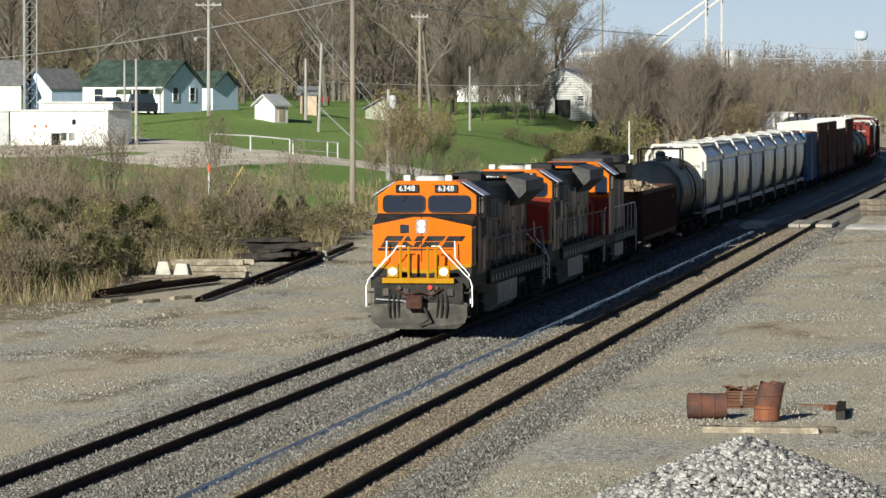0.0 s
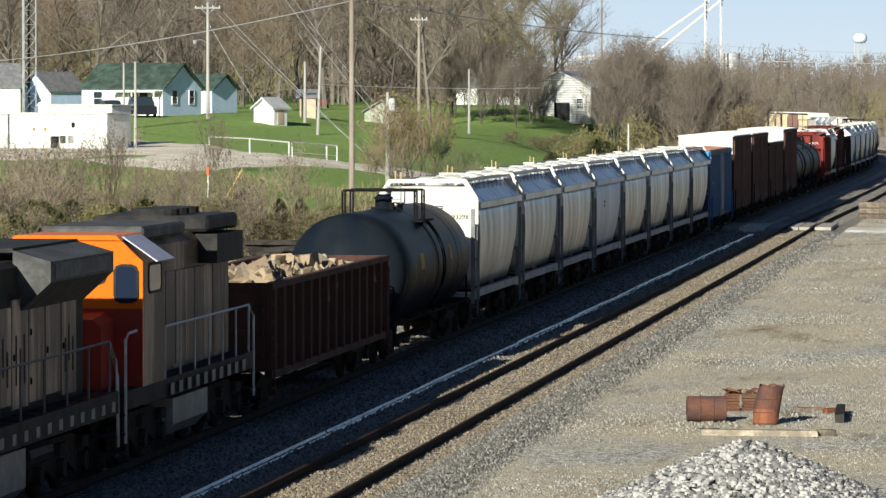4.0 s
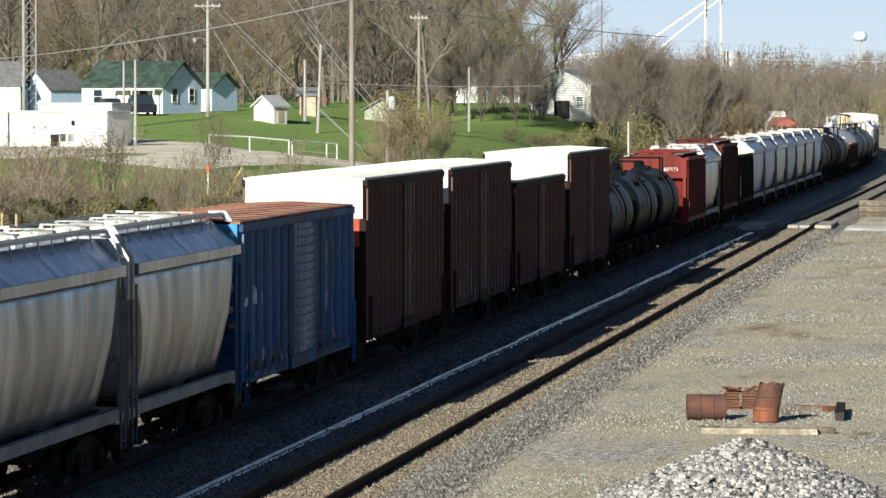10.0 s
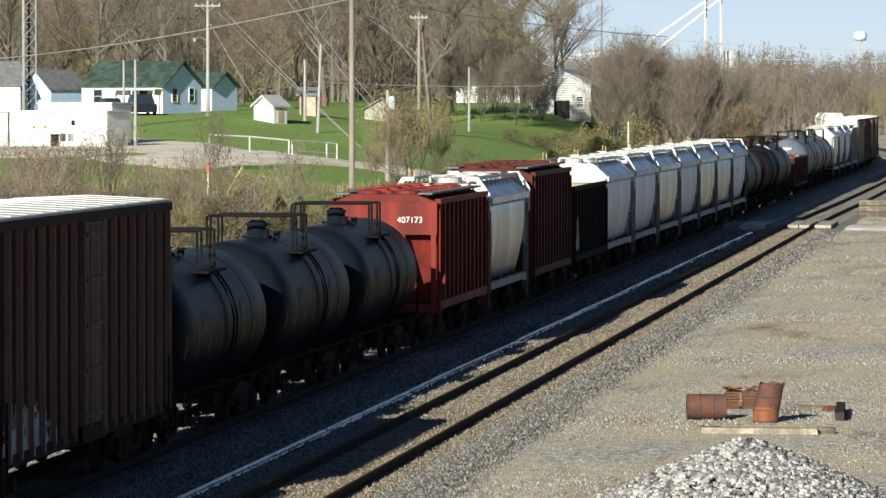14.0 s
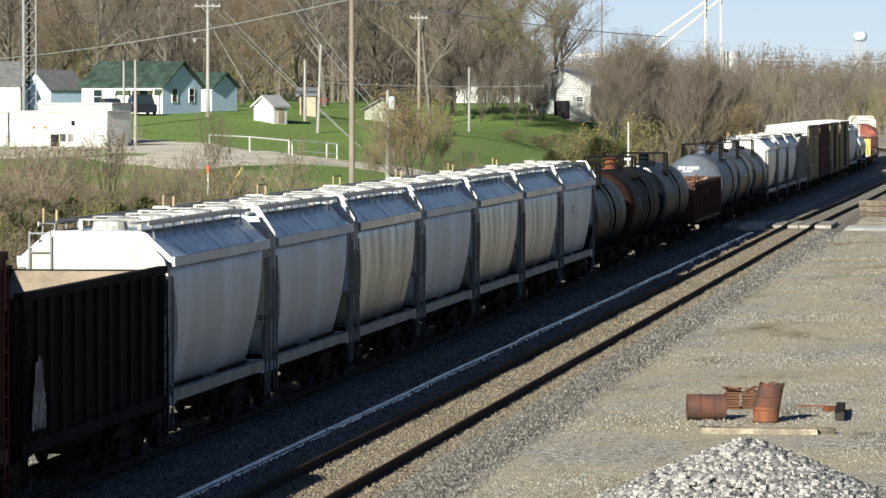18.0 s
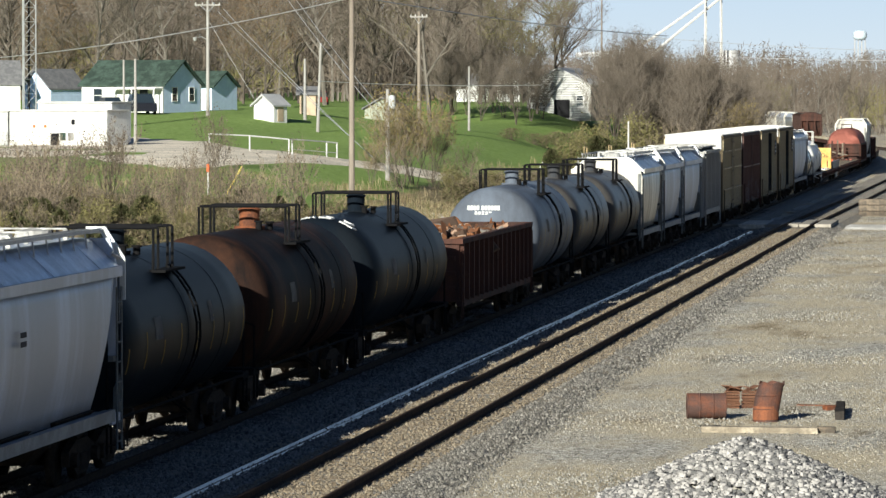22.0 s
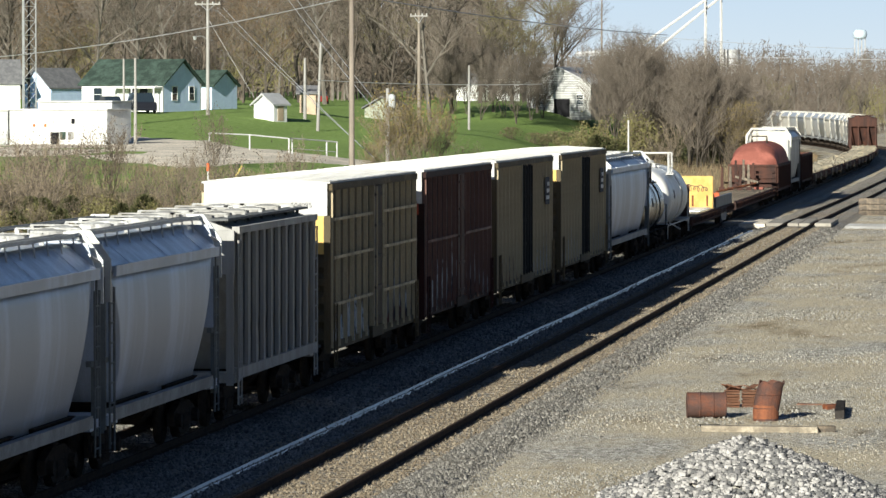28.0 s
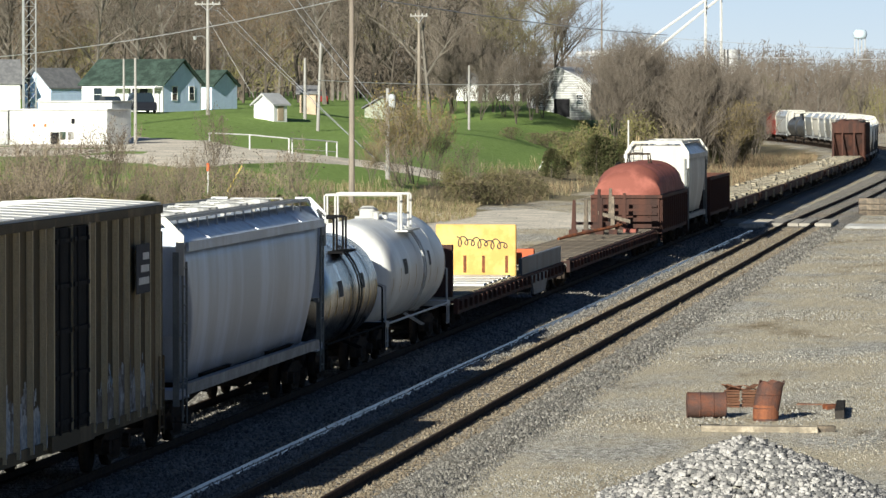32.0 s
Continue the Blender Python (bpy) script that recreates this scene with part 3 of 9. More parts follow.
    if walkway:
        bm = B()
        tube(bm, [(-0.98, -L / 2 + 0.3, H - 0.06), (-0.98, -L / 2 + 0.3, H + 0.2), (-0.98, -L / 2 + 1.5, H + 0.2), (-0.98, -L / 2 + 1.5, H - 0.06)], 0.022, 5)
        part("grab_rail", bm, M_grab, car)
    if number:
        part("digits", text_mesh(number, 0.20, M_mark_d), None, car, m=pose(0.90, -L / 2 + 0.12 + 0.24, zt - 0.35, 90, 0, 0))
        bars_label(car, -0.1, -L / 2 + 0.12 + 0.242, zt - 0.05, 5, (0.5, 0.4, 0.3), 0.035, M_mark_d, "y")
    running_gear(car, L, 1.75)
    if marks:
        bars_label(car, 1.535, -L * 0.22, 2.95, 2, (0.12, 0.12, 0.12, 0.12), 0.09, marks)
    return car


def rib_hopper(L, label, paint, H=4.4, open_top=False, roof=None, hatches=5, words=None):
    """Ribbed hopper with straight sides and vertical outside stakes; open ones show their emptiness."""
    car = thing("open_hopper" if open_top else "covered_hopper", label, "hopper car", "ribbed hoppers")
    zb, zt = 1.15, H - (0.25 if not open_top else 0.0)
    bm = B()
    if open_top:
        for x in (-1.45, 1.45):
            box(bm, x - 0.03, x + 0.03, -L / 2 + 0.3, L / 2 - 0.3, zb, zt)
        for y in (-1, 1):
            loft(bm, [[(-1.42, y * (L / 2 - 0.35), zt), (1.42, y * (L / 2 - 0.35), zt), (1.42, y * (L / 2 - 0.29), zt), (-1.42, y * (L / 2 - 0.29), zt)],
                      [(-1.42, y * (L / 2 - 2.6), 1.3), (1.42, y * (L / 2 - 2.6), 1.3), (1.42, y * (L / 2 - 2.5), 1.3), (-1.42, y * (L / 2 - 2.5), 1.3)]])
        box(bm, -1.42, 1.42, -L / 2 + 2.5, L / 2 - 2.5, 1.25, 1.32)
        lin = B()
        loft(lin, [[(-1.40, L / 2 - 0.42, zt - 0.02), (1.40, L / 2 - 0.42, zt - 0.02), (1.40, L / 2 - 0.36, zt - 0.02), (-1.40, L / 2 - 0.36, zt - 0.02)],
                   [(-1.40, L / 2 - 2.72, 1.34), (1.40, L / 2 - 2.72, 1.34), (1.40, L / 2 - 2.62, 1.34), (-1.40, L / 2 - 2.62, 1.34)]])
        box(lin, 1.385, 1.415, -L / 2 + 0.5, L / 2 - 0.6, 2.0, zt - 0.06)
        bmesh.ops.recalc_face_normals(lin, faces=lin.faces[:])
        part("lining", lin, H_inner, car, "rusty tan inside sheets")
    else:
        lv = [(zb, 1.32, L / 2 - 1.7), (2.2, 1.44, L / 2 - 1.0), (zt - 0.9, 1.44, L / 2 - 0.35), (zt, 1.44, L / 2 - 0.3), (H - 0.05, 0.9, L / 2 - 0.3)]
        loft(bm, [[(w, -l, z), (w, l, z), (-w, l, z), (-w, -l, z)] for z, w, l in lv])
    bmesh.ops.recalc_face_normals(bm, faces=bm.faces[:])
    part("body", bm, paint, car)
    n = int(L / 0.95)
    bm0 = B()
    extrude_poly(bm0, [(0.0, 1.45), (0.10, 1.50), (0.10, 1.58), (-0.10, 1.58), (-0.10, 1.50)][::1], 2, zb + 0.05, zt - 0.02)
    rib = mesh_of("rib", bm0, paint)
    rib.transform(Matrix(((0, 1, 0, 0), (1, 0, 0, 0), (0, 0, 1, 0), (0, 0, 0, 1))))
    rib.flip_normals()
    for i in range(n):
        y = -L / 2 + 0.6 + (L - 1.2) * i / (n - 1)
        part("rib", rib, None, car, m=pose(-0.03, y, 0))
        part("rib", rib, None, car, m=pose(0.03, y, 0, 0, 0, 180))
    for x in (-1, 1):
        bm = B()
        box(bm, x * 1.5 - 0.08, x * 1.5 + 0.08, -L / 2 + 0.25, L / 2 - 0.25, zt - 0.06, zt + 0.08)
        part("top_chord", bm, paint, car)
        bm = B()
        box(bm, x * 1.5 - 0.07, x * 1.5 + 0.07, -L / 2 + 0.25, L / 2 - 0.25, zb - 0.12, zb + 0.1)
        part("side_sill", bm, paint, car)
    for sg in (-1, 1):
        y = sg * (L / 2 - 0.1)
        for x in (-1.4, -0.55, 0.55, 1.4):
            bm = B()
            box(bm, x - 0.07, x + 0.07, y - 0.05, y + 0.05, 0.9, zt - 0.05)
            part("end_post", bm, paint, car)
        bm = B()
        box(bm, -1.5, 1.5, y - 0.07, y + 0.07, zt - 0.9, zt)
        box(bm, -1.5, 1.5, min(y, y - sg * 0.8), max(y, y - sg * 0.8), 0.95, 1.15)
        part("end_sheet", bm, paint, car)
        ladder(car, 1.56, y - sg * 0.3, 0.5, zt - 0.2, 0.4, paint)
    for y in (-L * 0.2, L * 0.2):
        bm = B()
        loft(bm, [[(-0.45, y - 0.4, 0.42), (0.45, y - 0.4, 0.42), (0.45, y + 0.4, 0.42), (-0.45, y + 0.4, 0.42)],
                  [(-1.3, y - 1.7, 1.3), (1.3, y - 1.7, 1.3), (1.3, y + 1.7, 1.3), (-1.3, y + 1.7, 1.3)]])
        bmesh.ops.recalc_face_normals(bm, faces=bm.faces[:])
        part("outlet", bm, M_under, car)
    if not open_top:
        for x in (-0.55, 0.55):
            for i in range(hatches):
                bm = B()
                hatch(bm, x, -L / 2 + 1.2 + (L - 2.4) * i / max(1, hatches - 1), H - 0.14)
                part("hatch", bm, roof or paint, car)
        for x in (-1, 1):
            bm = B()
            box(bm, min(0.95 * x, 1.35 * x), max(0.95 * x, 1.35 * x), -L / 2 + 0.2, L / 2 - 0.2, H - 0.05, H)
            for q in range(7):
                yy = -L / 2 + 0.5 + (L - 1.0) * q / 6
                box(bm, 1.15 * x - 0.03, 1.15 * x + 0.03, yy - 0.03, yy + 0.03, H - 0.4, H - 0.05)
            part("running_board", bm, M_walkway, car)
    running_gear(car, L, 1.8)
    return car


RIBS = {}           # places of the outside posts, by car


def boxcar(L, label, side, end_top, end_low, H=4.85, door=None, roof=None, ribs=16, double=False, rails_h=False, band=None, end_split=1.0,
           band_h=0.35, corrugated_door=False, posts=None, door_w=1.65):
    """Boxcar with outside posts, sliding doors, ribbed roof and corrugated ends."""
    car = thing("boxcar", label, "boxcar", "boxcars")
    w, zb = 1.46, 1.05
    zt = H - 0.12
    bm = B()
    box(bm, -w, w, -L / 2 + 0.12, L / 2 - 0.12, zb, zt)
    part("body", bm, side, car)
    # roof with cross ribs
    bm = B()
    loft(bm, [[(-w - 0.06, y, zt), (w + 0.06, y, zt), (w + 0.06, y, zt + 0.05), (0, y, H), (-w - 0.06, y, zt + 0.05)] for y in (-L / 2 + 0.06, L / 2 - 0.06)])
    bmesh.ops.recalc_face_normals(bm, faces=bm.faces[:])
    roof_ob = part("roof", bm, roof or M_white, car)
    bmr = B()
    loft(bmr, [[(-w, -0.03, 0.055 - 0.12), (-w, 0.03, 0.055 - 0.12), (-w, 0.03, 0.07 - 0.12), (-w, -0.03, 0.07 - 0.12)],
               [(0, -0.03, 0.0), (0, 0.03, 0.0), (0, 0.03, 0.018), (0, -0.03, 0.018)],
               [(w, -0.03, 0.055 - 0.12), (w, 0.03, 0.055 - 0.12), (w, 0.03, 0.07 - 0.12), (w, -0.03, 0.07 - 0.12)]])
    bmesh.ops.recalc_face_normals(bmr, faces=bmr.faces[:])
    rr = mesh_of("roof_rib", bmr, roof or M_white)
    for i in range(13):
        part("roof_rib", rr, None, roof_ob, m=pose(0, -L / 2 + 0.5 + (L - 1.0) * i / 12, H))
    # side posts and doors
    dw = door_w if not double else 2.9
    bmp = B()
    loft(bmp, [[(0, -0.055, z), (0.10, -0.03, z), (0.10, 0.03, z), (0, 0.055, z)] for z in (zb - 0.08, zt - 0.12)])
    bmesh.ops.recalc_face_normals(bmp, faces=bmp.faces[:])
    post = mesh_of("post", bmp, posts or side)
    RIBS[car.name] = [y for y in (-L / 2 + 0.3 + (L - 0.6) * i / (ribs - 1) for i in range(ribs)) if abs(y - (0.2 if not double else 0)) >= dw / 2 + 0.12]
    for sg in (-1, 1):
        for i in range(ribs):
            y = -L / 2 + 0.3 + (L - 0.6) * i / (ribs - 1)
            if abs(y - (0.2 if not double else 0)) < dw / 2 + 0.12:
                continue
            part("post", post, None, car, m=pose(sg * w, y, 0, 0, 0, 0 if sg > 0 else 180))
        bm = B()
        box(bm, min(sg * w, sg * (w + 0.11)), max(sg * w, sg * (w + 0.11)), -L / 2 + 0.12, L / 2 - 0.12, zt - 0.16, zt - 0.004)
        part("top_rail", bm, side, car)
        bm = B()
        box(bm, min(sg * w, sg * (w + 0.05)), max(sg * w, sg * (w + 0.05)), -L / 2 + 0.5, L / 2 - 0.5, zb - 0.16, zb + 0.04)
        box(bm, min(sg * w, sg * (w + 0.13)), max(sg * w, sg * (w + 0.13)), -dw * 0.6, dw * 0.6, zb - 0.16, zb + 0.12)
        part("side_sill", bm, side, car)
        for dc in ([0.2] if not double else [-0.75, 0.75]):
            d = B()
            ww = dw if not double else 1.42
            box(d, min(sg * (w + 0.02), sg * (w + 0.09)), max(sg * (w + 0.02), sg * (w + 0.09)), dc - ww / 2, dc + ww / 2, zb + 0.13, zt - 0.18)
            dob = part("door", d, door or side, car)
            for e in (-1, 1):
                d = B()
                box(d, min(sg * w, sg * (w + 0.12)), max(sg * w, sg * (w + 0.12)), dc + e * (ww / 2 + 0.03) - 0.04, dc + e * (ww / 2 + 0.03) + 0.04, zb - 0.05, zt - 0.14)
                part("door_post", d, posts or side, dob)
            for q in range(14 if corrugated_door else 5):
                d = B()
                zz = zb + 0.3 + (zt - zb - 0.7) * q / (13 if corrugated_door else 4)
                box(d, min(sg * (w + 0.091), sg * (w + 0.14)), max(sg * (w + 0.091), sg * (w + 0.14)), dc - ww / 2 + 0.08, dc + ww / 2 - 0.08,
                    zz - 0.04, zz + (0.08 if corrugated_door else 0.04))
                part("rib", d, door or side, dob)
            for yy in (dc - ww / 2 + 0.3, dc + ww / 2 - 0.3):
                d = B()
                tube(d, [(sg * (w + 0.14), yy, zb + 0.1), (sg * (w + 0.14), yy, zt - 0.2)], 0.025, 5)
                part("lock_rod", d, door if double else posts or M_black, dob)
        if rails_h:
            for zz in ((zb + 0.9, zb + 2.0, zb + 2.9) if rails_h == 3 else (zb + 1.85,)):
                for ya, yz in ((-L / 2 + 0.4, -dw / 2 - 0.1), (dw / 2 + 0.1, L / 2 - 0.4)):
                    bm = B()
                    box(bm, min(sg * (w + 0.10), sg * (w + 0.13)), max(sg * (w + 0.10), sg * (w + 0.13)), ya, yz, zz, zz + 0.07)
                    part("load_rail", bm, posts or side, car)
    # ends: smooth painted top, corrugated below
    for sg in (-1, 1):
        y = sg * (L / 2 - 0.12)
        zs = zt - end_split
        bm = B()
        box(bm, -w, w, min(y, y + sg * 0.09), max(y, y + sg * 0.09), zs, zt)
        part("end_sheet", bm, end_top, car)
        zz = zs
        if band is not None:
            bm = B()
            box(bm, -w, w, min(y, y + sg * 0.088), max(y, y + sg * 0.088), zs - band_h, zs - 0.002)
            part("end_sheet", bm, band, car)
            zz = zs - band_h
        k = 5
        for q in range(k):
            bm = B()
            a, b = zb + (zz - zb) * q / k, zb + (zz - zb) * (q + 0.92) / k
            loft(bm, [[(x, y, a), (x, y + sg * 0.09, a + (b - a) * 0.3), (x, y + sg * 0.09, a + (b - a) * 0.7), (x, y, b)] for x in (-w + 0.05, w - 0.05)])
            bmesh.ops.recalc_face_normals(bm, faces=bm.faces[:])
            part("end_rib", bm, end_low, car)
        for x in (-w, w):
            bm = B()
            box(bm, x - 0.08, x + 0.08, y - 0.02, y + sg * 0.1 if sg > 0 else y + 0.02, zb - 0.2, zs) if sg > 0 else box(bm, x - 0.08, x + 0.08, y - 0.1, y + 0.02, zb - 0.2, zs)
            part("corner_post", bm, side, car)
        ladder(car, w + 0.14, y - sg * 0.35, 0.5, 2.0, 0.42, side)
        ladder(car, -0.95, y + sg * 0.14, 0.6, 2.6, 0.42, side, "x")
        bm = B()
        box(bm, -1.3, 1.3, min(y, y + sg * 0.3), max(y, y + sg * 0.3), 1.0, 1.06)
        part("crossover_step", bm, M_walkway, car)
    running_gear(car, L, 2.3)
    return car


def tank(L, label, paint, R=1.42, zc=2.62, ends=None, rail_frame=True, dome=0.42, stripes=True, words=None, words_mat=None, dome_paint=None, frame_paint=None,
         platform=1.5, rail_h=0.5, head_marks=None):
    """Tank car: round shell with domed heads, manway, top platform with rails, ladder, outer sills."""
    car = thing("tank_car", label, "tank car", "tank cars")
    fp = frame_paint or M_black
    zc, R = zc - 0.39, R + 0.06
    k, half = 40, L / 2 - 0.55
    bm = B()
    rings = []
    prof = [(-half - 0.0, 0.03), (-half + 0.03, 0.28), (-half + 0.12, 0.55), (-half + 0.27, 0.78), (-half + 0.45, 0.93), (-half + 0.70, 1.0)]
    prof = prof + [(-half + 0.7 + (2 * half - 1.4) * q / 8, 1.0) for q in range(1, 8)] + [(-a, b) for a, b in prof[::-1]]
    for y, r in prof:
        rings.append([(R * r * math.cos(2 * math.pi * j / k), y, zc + R * r * math.sin(2 * math.pi * j / k)) for j in range(k)])
    loft(bm, rings)
    bmesh.ops.recalc_face_normals(bm, faces=bm.faces[:])
    shell = part("shell", bm, paint, car, smooth=True)
    for y in (-half * 0.02, half * 0.55):
        bm = B()
        loft(bm, [[((R + e) * math.cos(2 * math.pi * j / k), y + d, zc + (R + e) * math.sin(2 * math.pi * j / k)) for j in range(k)]
                  for d, e in ((-0.04, 0.0), (-0.03, 0.008), (0.03, 0.008), (0.04, 0.0))])
        part("weld_seam", bm, paint, shell, smooth=True)
    if stripes:
        for i in range(8):
            y = -half + 0.9 + (2 * half - 1.8) * i / 7
            bm = B()
            loft(bm, [[((R + 0.006) * math.cos(a), y + d, zc + (R + 0.006) * math.sin(a)) for a in np.linspace(-0.32, -0.02 + 0.15 * (i % 2), 4)] for d in (-0.03, 0.03)],
                 caps=False, closed=False)
            part("reflector", bm, M_mark_y, shell)
        for y, a0, s_ in ((half * 0.35, 0.05, 0.4), (-half * 0.45, 0.0, 0.7)):
            bm = B()
            loft(bm, [[((R + 0.006) * math.cos(a), y + d, zc + (R + 0.006) * math.sin(a)) for a in np.linspace(a0, a0 + 0.28, 4)] for d in (-s_ / 2, s_ / 2)],
                 caps=False, closed=False)
            part("placard", bm, words_mat or M_mark_dim, shell)
    bm = B()
    disc(bm, 2, (0, 0, zc + R - 0.02), 0.36, 0.10, 20)
    disc(bm, 2, (0, 0, zc + R + dome * 0.30), 0.235, dome * 0.75, 20)
    disc(bm, 2, (0, 0, zc + R + dome * 0.68), 0.265, 0.05, 20)
    disc(bm, 2, (0, 0, zc + R + dome * 0.68 + 0.06), 0.23, 0.07, 20, 0.15)
    manway = part("manway", bm, dome_paint or paint, car)
    for dx, dy, hh in ((0.42, 0.30, 0.16), (0.30, -0.50, 0.20)):
        bm = B()
        disc(bm, 2, (dx, dy, zc + R - 0.06 + hh / 2), 0.075, hh, 10)
        disc(bm, 2, (dx, dy, zc + R - 0.05 + hh), 0.11, 0.03, 10)
        part("valve", bm, fp, manway)
    if head_marks:
        bm = B()
        rr, yy = [r for _, r in prof[:6]], [y for y, _ in prof[:6]]
        for z, h, n, w, x0 in ((zc + 0.80, 0.15, 10, 0.105, -0.80), (zc + 0.72, 0.035, 5, 0.12, -0.55), (zc + 0.66, 0.035, 4, 0.12, -0.55)):
            for i in range(n):
                x = x0 + i * w + (0.06 if n == 10 and i > 3 else 0)
                q = [(x, z), (x + w * 0.78, z), (x + w * 0.78, z + h), (x, z + h)]
                bm.faces.new([bm.verts.new((a, float(np.interp(math.hypot(a, c - zc) / R, rr, yy)) - 0.012, c)) for a, c in q])
        part("marking", bm, head_marks, shell)
    if rail_frame:
        for y in (-platform / 2 - 0.25, -platform / 2 + 0.25, platform / 2 - 0.25, platform / 2 + 0.25):
            bm = B()
            tube(bm, [(-1.0, y, zc + R - 0.35), (-1.0, y, zc + R + rail_h - 0.02), (-0.97, y, zc + R + rail_h), (0.97, y, zc + R + rail_h), (1.0, y, zc + R + rail_h - 0.02), (1.0, y, zc + R - 0.35)], 0.03, 5)
            part("safety_rail", bm, fp, car)
        for x in (-0.95, 0.95):
            bm = B()
            box(bm, x - 0.3, x + 0.3, -platform / 2 - 0.3, platform / 2 + 0.3, zc + R - 0.36, zc + R - 0.31)
            part("platform", bm, fp, car)
    bm = B()
    pts = [((R + 0.10) * math.cos(a), 0.5, zc + (R + 0.10) * math.sin(a)) for a in np.linspace(0.9, -0.9, 10)]
    for dy in (-0.2, 0.2):
        tube(bm, [(x, dy + 0.4, z) for x, y, z in pts] + [(1.45, dy + 0.4, 0.7)], 0.022, 4)
    for x, y, z in pts:
        tube(bm, [(x, 0.2, z), (x, 0.6, z)], 0.016, 4)
    part("ladder", bm, fp, car)
    for y in (-half + 1.4, half - 1.4):
        bm = B()
        loft(bm, [[(0.7 * e, y + d, 0.9) for e, d in ((-1, -0.5), (1, -0.5), (1, 0.5), (-1, 0.5))], [(0.75 * e, y + d, zc - R + 0.25) for e, d in ((-1, -0.5), (1, -0.5), (1, 0.5), (-1, 0.5))]])
        bmesh.ops.recalc_face_normals(bm, faces=bm.faces[:])
        part("saddle", bm, fp, car)
    for sg in (-1, 1):
        y = sg * (L / 2 - 0.35)
        bm = B()
        box(bm, -1.4, 1.4, y - 0.35, y + 0.35, 0.95, 1.1)
        part("end_platform", bm, fp, car)
        bm = B()
        tube(bm, [(-1.35, y, 1.0), (-1.35, y, 2.0), (-1.1, y, 2.1), (1.1, y, 2.1), (1.35, y, 2.0), (1.35, y, 1.0)], 0.028, 5)
        part("handrail", bm, fp, car)
        ladder(car, 1.38, y, 0.45, 1.1, 0.4, fp)
    bm = B()
    for x in (-1.42, 1.42):
        tube(bm, [(x, -L / 2 + 0.4, 1.05), (x, L / 2 - 0.4, 1.05)], 0.03, 5)
    part("side_rail", bm, fp, car)
    running_gear(car, L, 1.9)
    return car


def scrap_load(car, L, H, seed, palette):
    """A heap of torn and bent scrap, every piece with its own tone."""
    rnd = random.Random(seed)
    bm = B()
    for i in range(900):
        y = rnd.uniform(-L / 2 + 0.6, L / 2 - 0.6)
        x = rnd.uniform(-1.3, 1.3)
        top = H - 0.35 + 0.75 * (1 - (x / 1.4) ** 2) * (0.5 + 0.5 * noise.noise(Vector((x, y * 0.5, seed)))) * (1 - (2 * abs(y) / L) ** 4)
        m = Matrix.Translation((x, y, top - rnd.random() * 0.25)) @ Euler([rnd.uniform(0, 6) for _ in range(3)]).to_matrix().to_4x4()
        s = rnd.uniform(0.05, 0.23) * (1.5 if i % 11 == 0 else 1.0)
        vs = box(bm, -s, s, -s * rnd.uniform(0.3, 1.6), s * rnd.uniform(0.3, 1.2), -0.02 - s * rnd.random() * 0.4, 0.02)
        for v in vs:
            v.co = m @ (v.co + Vector((rnd.uniform(-1, 1), rnd.uniform(-1, 1), rnd.uniform(-1, 1))) * s * 0.35)
    tagged(part("scrap_heap", bm, palette, car), "heap of torn rusty scrap metal", kind="stuff")


def gondola(L, label, paint, H=2.85, ribs=17, load=None, seed=1):
    car = thing("gondola", label, "gondola car", "gondolas")
    bm = B()
    for x in (-1.42, 1.42):
        box(bm, x - 0.03, x + 0.03, -L / 2 + 0.3, L / 2 - 0.3, 1.0, H)
    for y in (-L / 2 + 0.3, L / 2 - 0.36):
        box(bm, -1.39, 1.39, y, y + 0.06, 1.0, H)
    box(bm, -1.39, 1.39, -L / 2 + 0.36, L / 2 - 0.36, 1.0, 1.1)
    part("body", bm, paint, car)
    bmr = B()
    loft(bmr, [[(0, -0.11, z), (0.13, -0.07, z), (0.13, 0.07, z), (0, 0.11, z)] for z in (1.0, H - 0.05)])
    bmesh.ops.recalc_face_normals(bmr, faces=bmr.faces[:])
    rib = mesh_of("rib", bmr, paint)
    for i in range(ribs):
        y = -L / 2 + 0.5 + (L - 1.0) * i / (ribs - 1)
        for sg in (-1, 1):
            part("rib", rib, None, car, m=pose(sg * 1.45, y, 0, 0, 0, 0 if sg > 0 else 180))
    bm = B()
    for x in (-1.48, 1.48):
        box(bm, x - 0.09, x + 0.09, -L / 2 + 0.22, L / 2 - 0.22, H - 0.06, H + 0.08)
    for y in (-L / 2 + 0.3, L / 2 - 0.3):
        box(bm, -1.39, 1.39, y - 0.08, y + 0.08, H - 0.06, H + 0.078)
    part("top_chord", bm, paint, car)
    bm = B()
    for x in (-1.46, 1.46):
        box(bm, x - 0.08, x + 0.08, -L / 2 + 0.25, L / 2 - 0.25, 0.85, 1.02)
    part("side_sill", bm, paint, car)
    for sg in (-1, 1):
        for q in range(3):
            bm = B()
            zz = 1.3 + (H - 1.4) * q / 3
            box(bm, -1.35, 1.35, sg * (L / 2 - 0.30) - 0.10, sg * (L / 2 - 0.30) + 0.10, zz, zz + 0.12)
            part("end_rib", bm, paint, car)
        ladder(car, 1.55, sg * (L / 2 - 0.35), 0.5, H - 0.2, 0.4, paint)
    if load:
        bm = B()
        box(bm, -1.38, 1.38, -L / 2 + 0.4, L / 2 - 0.4, 1.1, H - 0.5)
        part("load_bed", bm, M_rust, car)
        scrap_load(car, L, H, seed, load)
    running_gear(car, L, 2.1)
    return car


